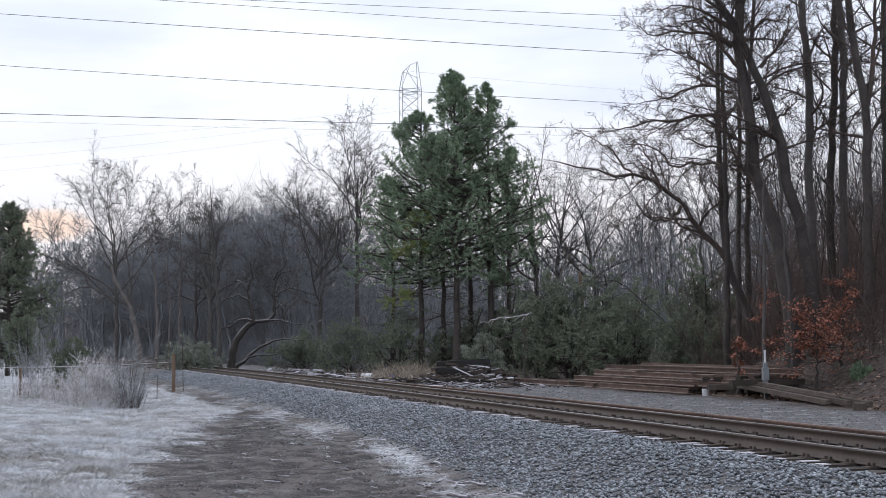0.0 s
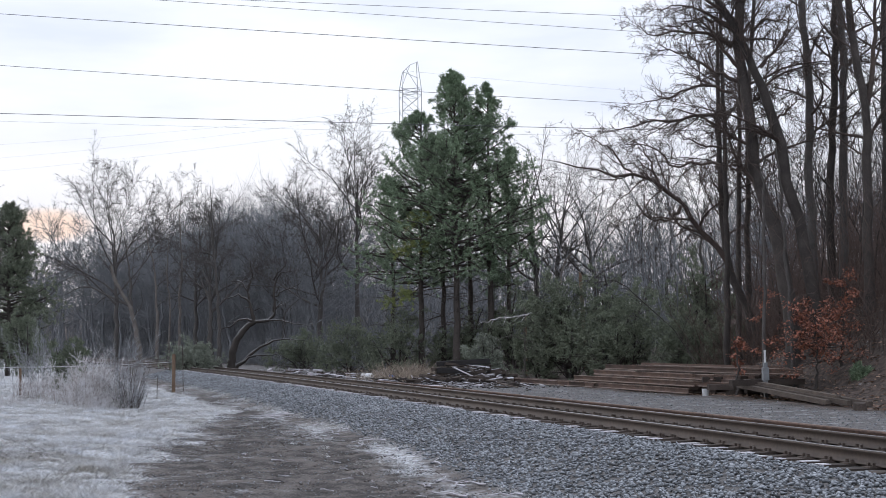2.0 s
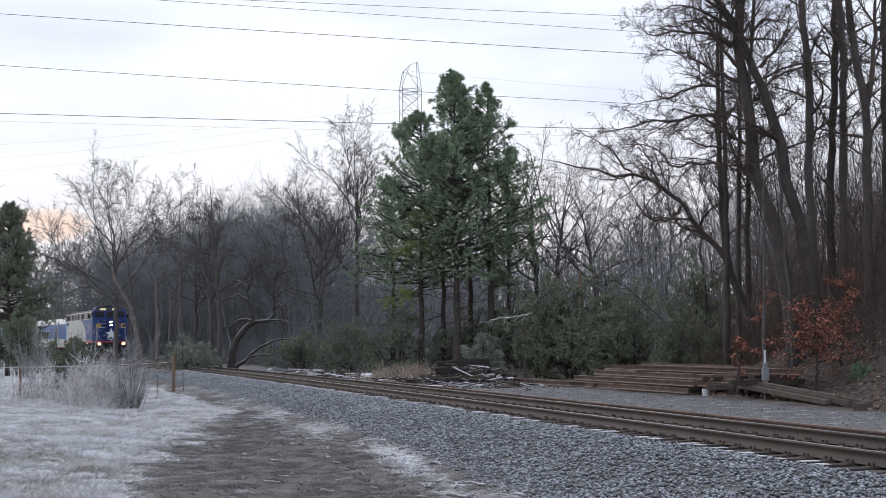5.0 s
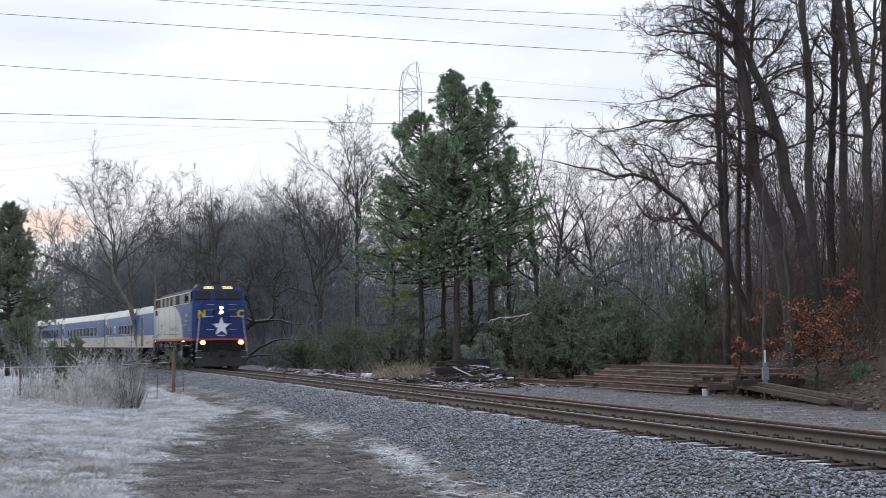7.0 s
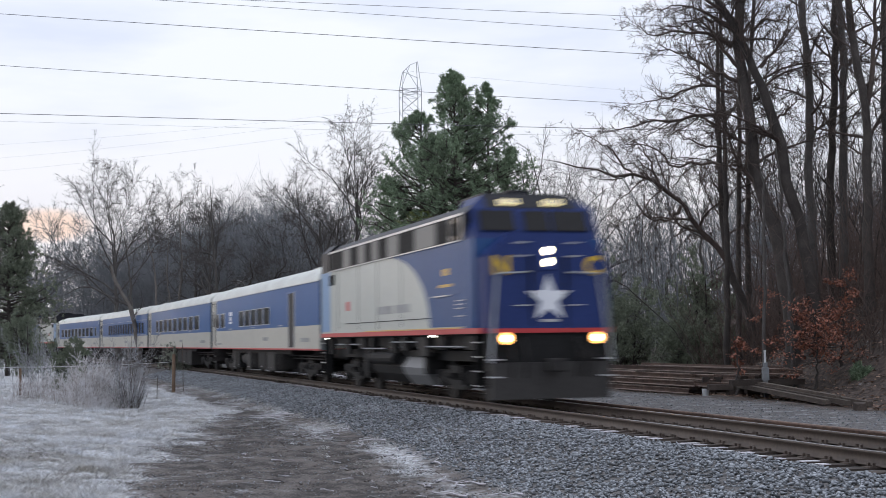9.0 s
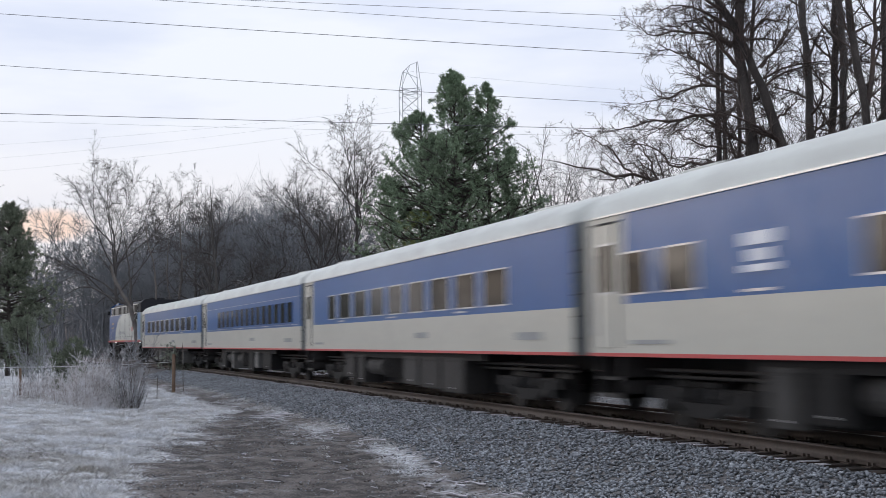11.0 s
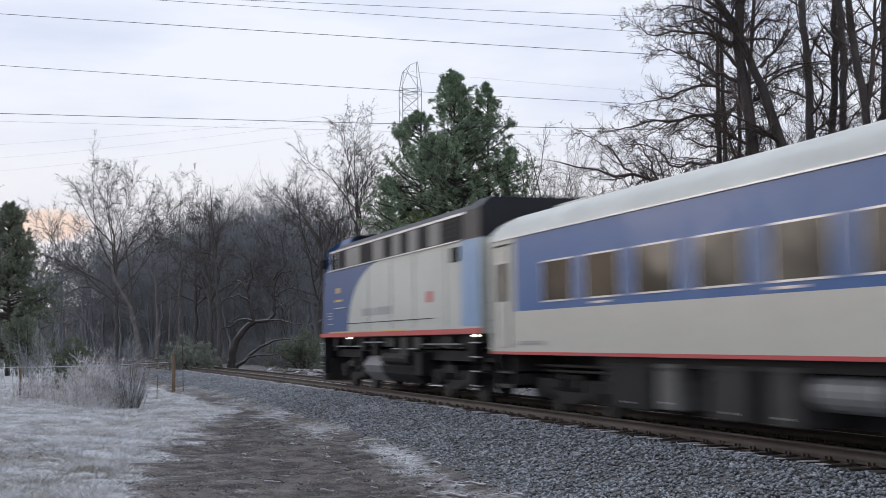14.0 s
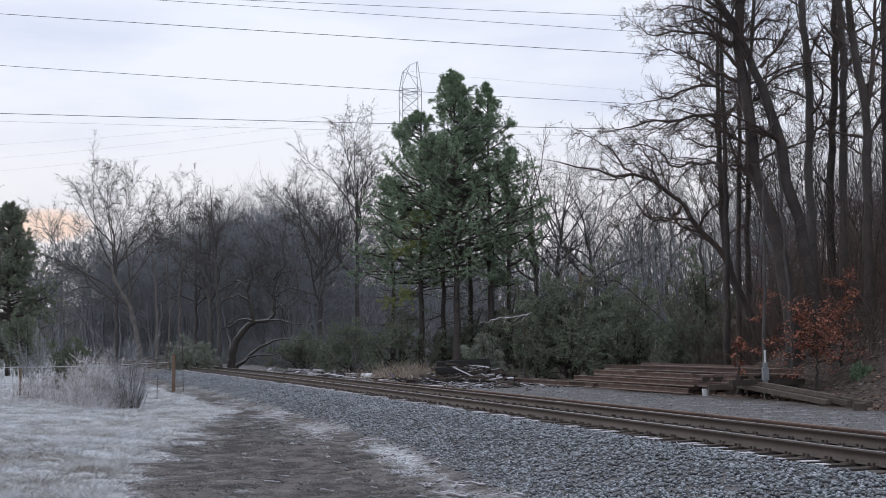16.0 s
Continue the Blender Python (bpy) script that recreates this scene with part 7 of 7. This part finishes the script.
def coach(name, label, windows, wh, extra=0, door=None):
    """x: from the rear end at -12.9 to the front end; windows: spans along the car measured from its rear end."""
    t = thing(name, Matrix(), label, "passenger car", "train")
    A = -LC / 2
    x0, x1 = A + 0.42, -A - 0.42
    W = 1.52
    bm = bm_new()
    prism(bm, [(-W, 1.21), (W, 1.21), (W, 2.03), (-W, 2.03)], x0, x1)
    part("lower_side", bm, CREAM, t, "off-white lower side")
    bm = bm_new()
    prism(bm, [(-W - 0.004, 1.15), (W + 0.004, 1.15), (W + 0.004, 1.21), (-W - 0.004, 1.21)], x0 + 0.02, x1 - 0.02)
    part("red_stripe", bm, REDP, t, "red stripe along the sill")
    bm = bm_new()
    prism(bm, [(-W, 2.03), (W, 2.03), (W, 3.56), (-W, 3.56)], x0 + 1.55, x1)
    part("window_band", bm, COACHB, t, "blue upper side")
    bm = bm_new()
    prism(bm, [(-W, 2.03), (W, 2.03), (W, 3.56), (-W, 3.56)], x0, x0 + 1.55)
    part("vestibule", bm, CREAM, t, "off-white vestibule end")
    # roof with rounded ends
    bm = bm_new()
    prof = arch(W + 0.01, 3.56, 4.22, 12)
    rows = []
    for x, k in ((x0, 0.80), (x0 + 0.25, 0.93), (x0 + 0.7, 1.0), (x1 - 0.7, 1.0), (x1 - 0.25, 0.93), (x1, 0.80)):
        rows.append([bm.verts.new((x, y, 3.56 + (z - 3.56) * k)) for y, z in prof])
    for a, b in zip(rows, rows[1:]):
        for i in range(len(prof) - 1):
            bm.faces.new((a[i], a[i + 1], b[i + 1], b[i]))
    bm.faces.new(rows[0])
    bm.faces.new(list(reversed(rows[-1])))
    bmesh.ops.recalc_face_normals(bm, faces=bm.faces[:])
    part("roof", bm, ROOFW, t, "silver-white curved roof", True)
    for sg in (-1, 1):
        y = sg * (W + 0.012)
        one("gutter", ALU, t, (x0 + 0.1, x1 - 0.1, y - 0.02, y + 0.02, 3.545, 3.575), label="bright gutter line")
        if extra:
            for z in (3.14,):
                one("trim_line", ALU, t, (x0 + 1.6, x1 - 0.2, y - 0.008, y + 0.002, z, z + 0.012))
            one("trim_line", ALU, t, (x0 + 1.6, x1 - 0.2, y - 0.008, y + 0.002, 2.10, 2.112))
        lo = 2.17
        for a, b in windows:
            # the far side mirrors the near one
            fa, fb = A + a, A + b
            bm = bm_new()
            box(bm, fa + 0.03, fb - 0.03, y - 0.01, y + 0.002, lo + 0.03, lo + wh - 0.03)
            p = part("window", bm, GLASS, t, "dark tinted window")
            bm = bm_new()
            for q in ((fa, fb, lo, lo + 0.03), (fa, fb, lo + wh - 0.03, lo + wh), (fa, fa + 0.03, lo + 0.03, lo + wh - 0.03), (fb - 0.03, fb, lo + 0.03, lo + wh - 0.03)):
                box(bm, q[0], q[1], y - 0.012, y + 0.012, q[2], q[3])
            part("window_frame", bm, ALU if not extra else COACHB, p)
        # vestibule door
        bm = bm_new()
        box(bm, x0 + 0.42, x0 + 1.20, y - 0.01, y + 0.004, 1.30, 3.40, 0.003)
        vd = part("vestibule_door", bm, CREAM, t, "off-white vestibule door")
        one("door_window", GLASS, vd, (x0 + 0.56, x0 + 1.06, y - 0.014, y + 0.014, 2.25, 3.05))
        many("window_rim", ALU, vd, (x0 + 0.52, x0 + 1.10, y - 0.016, y + 0.016, 3.05, 3.09), (x0 + 0.52, x0 + 1.10, y - 0.016, y + 0.016, 2.21, 2.25))
        one("door_rail", ALU, vd, (x0 + 0.30, x0 + 0.33, y - 0.03, y + 0.03, 1.5, 2.9))
        many("door_edge", GRIME, vd, (x0 + 0.38, x0 + 0.42, y - 0.013, y + 0.013, 1.3, 3.42), (x0 + 1.2, x0 + 1.24, y - 0.013, y + 0.013, 1.3, 3.42), (x0 + .3, x0 + 1.35, y - .02, y + .02, 3.42, 3.45))
        many("car_number", GREYP, t, (2.0, 3.1, y - 0.008, y - 0.003, 1.52, 1.66), (A + 2.2, A + 3.6, y - 0.008, y - 0.003, 1.36, 1.43), (-A - 3.4, -A - 2.0, y - 0.008, y - 0.003, 1.45, 1.6), label="grey lettering bar")
        if door:
            q = one("side_door", GRIME, t, (A + door, A + door + 1.0, y - 0.012, y + 0.006, 1.25, 3.28), label="dark recessed side door")
            many("door_frame", ALU, q, (A + door - 0.08, A + door, y - 0.01, y + 0.02, 1.22, 3.34), (A + door + 1.0, A + door + 1.08, y - 0.01, y + 0.02, 1.22, 3.34))
            many("crest", WHITEP, t, (A + 6.0, A + 6.9, y - 0.008, y - 0.002, 2.35, 2.45), (A + 6.15, A + 6.75, y - 0.008, y - 0.002, 2.5, 2.66), (A + 6.0, A + 6.9, y - 0.008, y - 0.002, 2.72, 2.9), label="small white crest")
        for k in range(3):
            one("number_plate_bar", ALU, t, (A + 6 + k * 6.2, A + 6.75 + k * 6.2, y - 0.008, y - 0.003, 2.08, 2.12))
    # ends, gangways, couplers
    for x, sg in ((x0, -1), (x1, 1)):
        bm = bm_new()
        prism(bm, [(-0.62, 1.1), (0.62, 1.1), (0.62, 3.5), (0.4, 3.75), (-0.4, 3.75), (-0.62, 3.5)], min(x, x + sg * 0.40), max(x, x + sg * 0.40))
        box(bm, min(x, x + sg * 0.42), max(x, x + sg * 0.42), -0.15, 0.15, 0.75, 1.0)
        for sy in (-1, 1):
            one("end_post", ENDG, t, (min(x, x + sg * 0.14), max(x, x + sg * 0.14), sy * 1.38 - 0.11, sy * 1.38 + 0.11, 1.16, 3.6), label="blue-grey end post")
            many("end_rung", GRIME, t, *[(min(x, x + sg * 0.17), max(x, x + sg * 0.17), sy * 1.495 - 0.015, sy * 1.495 + 0.015, z, z + 0.03) for z in (1.45, 1.85, 2.25, 2.65, 3.05)])
        part("gangway", bm, GRIME, t, "dark gangway bellows")
    one("end_step", GRIME, t, (x0 + 0.3, x0 + 1.3, -1.5, 1.5, 0.45, 0.52), (x0 + 0.3, x0 + 1.3, -1.5, 1.5, 0.75, 0.80), (x0 + 0.3, x0 + 0.34, -1.5, 1.5, 0.45, 1.13), (x0 + 1.26, x0 + 1.3, -1.5, 1.5, 0.45, 1.13))
    many("roof_hatch", ROOFW, t, (x0 + 2.2, x0 + 3.6, -0.8, -0.3, 4.02, 4.19), (x1 - 3.8, x1 - 2.4, -0.8, -0.3, 4.02, 4.19), bevel=0.02)
    # underfloor gear
    one("centre_sill", BLACK, t, (x0, x1, -0.5, 0.5, 0.85, 1.14), (x0 + 5.5, x1 - 5.5, -1.35, 1.35, 0.98, 1.14))
    rng = random.Random(len(windows) * 7 + extra)
    x = A + 6.3
    while x < -A - 7.3:
        w = rng.uniform(0.7, 1.9)
        kind = rng.random()
        for sg in (-1, 1):
            y0, y1 = min(sg * 0.7, sg * 1.38), max(sg * 0.7, sg * 1.38)
            face = sg * 1.38
            low = rng.uniform(0.2, 0.36)
            if kind < 0.34:
                gear_box(t, rng.choice((BLACK, GRIME)), x, x + w, y0, y1, low, face, sg)
            elif kind < 0.58:
                gear_box(t, DUSTG, x, x + w, y0, y1, low, face, sg, "dusty grey equipment box")
            elif kind < 0.66:
                gear_box(t, MIDG, x, x + w * 0.5, y0, y1, low, face, sg, "pale grey equipment box")
            elif kind < 0.88:
                bm = bm_new()
                half = w * 0.5
                for q in (x, x + half + 0.03):
                    cyl(bm, (q + 0.04, sg * 1.1, 0.72), (q + half - 0.04, sg * 1.1, 0.72), 0.25, 18)
                    cyl(bm, (q, sg * 1.1, 0.72), (q + half, sg * 1.1, 0.72), 0.2, 18)
                at = part("air_tank", bm, TANKG if wh == 0.80 and len(windows) == 10 else DUSTG, t, "grey air tank")
                many("tank_strap", BLACK, at, *[(x + w * k, x + w * k + 0.05, sg * 1.1 - 0.27, sg * 1.1 + 0.27, 0.98, 1.05) for k in (0.2, 0.75)])
            else:
                many("hanger", GRIME, t, *[(x + w * k, x + w * k + 0.07, y0, y1, low + 0.1, 1.05) for k in (0.05, 0.4, 0.8)])
        x += w + rng.uniform(0.12, 0.55)
    for sg in (-1, 1):
        bm = bm_new()
        for z, q in ((0.93, 1.02), (0.82, 0.94)):
            cyl(bm, (x0 + 1.6, sg * q, z), (x1 - 1.2, sg * q, z), 0.03, 8)
        part("brake_pipe", bm, GRIME, t)
    # black block added to close the underfloor gap, standing in for shade
    one("gap_shade_block", BLACK, t, (A + 6.4, -A - 7.0, -0.68, 0.68, 0.24, 0.86))
    for xx in (-9.07, 9.07):
        bogie(t, xx, 2.6, WHEEL_C, 0.457, False)
    return t


WIDE = [(3.6, 5.15)] + [(5.72 + 2.14 * k, 7.27 + 2.14 * k) for k in range(8)]
rear_engine = locomotive("locomotive", "silver and blue diesel locomotive at the tail, unlit", False)
car_a = coach("passenger_car", "blue and off-white coach with ten large windows", WIDE + [(23.3, 24.15)], 0.80)
car_b = coach("passenger_car", "blue and off-white coach with a row of narrow windows", [(5.8 + 1.33 * k, 6.8 + 1.33 * k) for k in range(14)], 0.82, 1)
car_c = coach("passenger_car", "blue and off-white coach with nine large windows", [(4.5, 5.55)] + [(6.15 + 2.05 * k, 7.65 + 2.05 * k) for k in range(8)], 0.80)
car_d = coach("passenger_car", "blue and off-white lounge car with a dark side door", [(1.9, 2.9), (3.4, 4.6)] + [(8.9 + 1.55 * k, 10.2 + 1.55 * k) for k in range(5)], 0.72, 0, 20.3)
front_engine = locomotive("locomotive", "blue and silver diesel locomotive with lit headlights", True)


def motions():
    """The train runs along the line towards the camera's side at a steady pace."""
    def ride(ob, mid, half, flip):
        rows = []
        for k in range(33):
            t = k * 0.5
            u = t - 12.5
            s = 47.385 - 24.10 * u + 0.042 * u * u - mid
            ax, ay, _ = on_track(s + half)
            bx, by, _ = on_track(s - half)
            ang = math.degrees(math.atan2(by - ay, bx - ax))
            rows.append((t, pose((ax + bx) / 2, (ay + by) / 2, 0, 0, 0, ang + (180 if flip else 0))))
        walk(ob, rows)

    ride(rear_engine, -LL / 2, 5.2, True)
    for k, ob in enumerate((car_a, car_b, car_c, car_d)):
        ride(ob, (k + 0.5) * LC, 9.07, False)
    ride(front_engine, 4 * LC + LL / 2, 5.2, False)


motions()
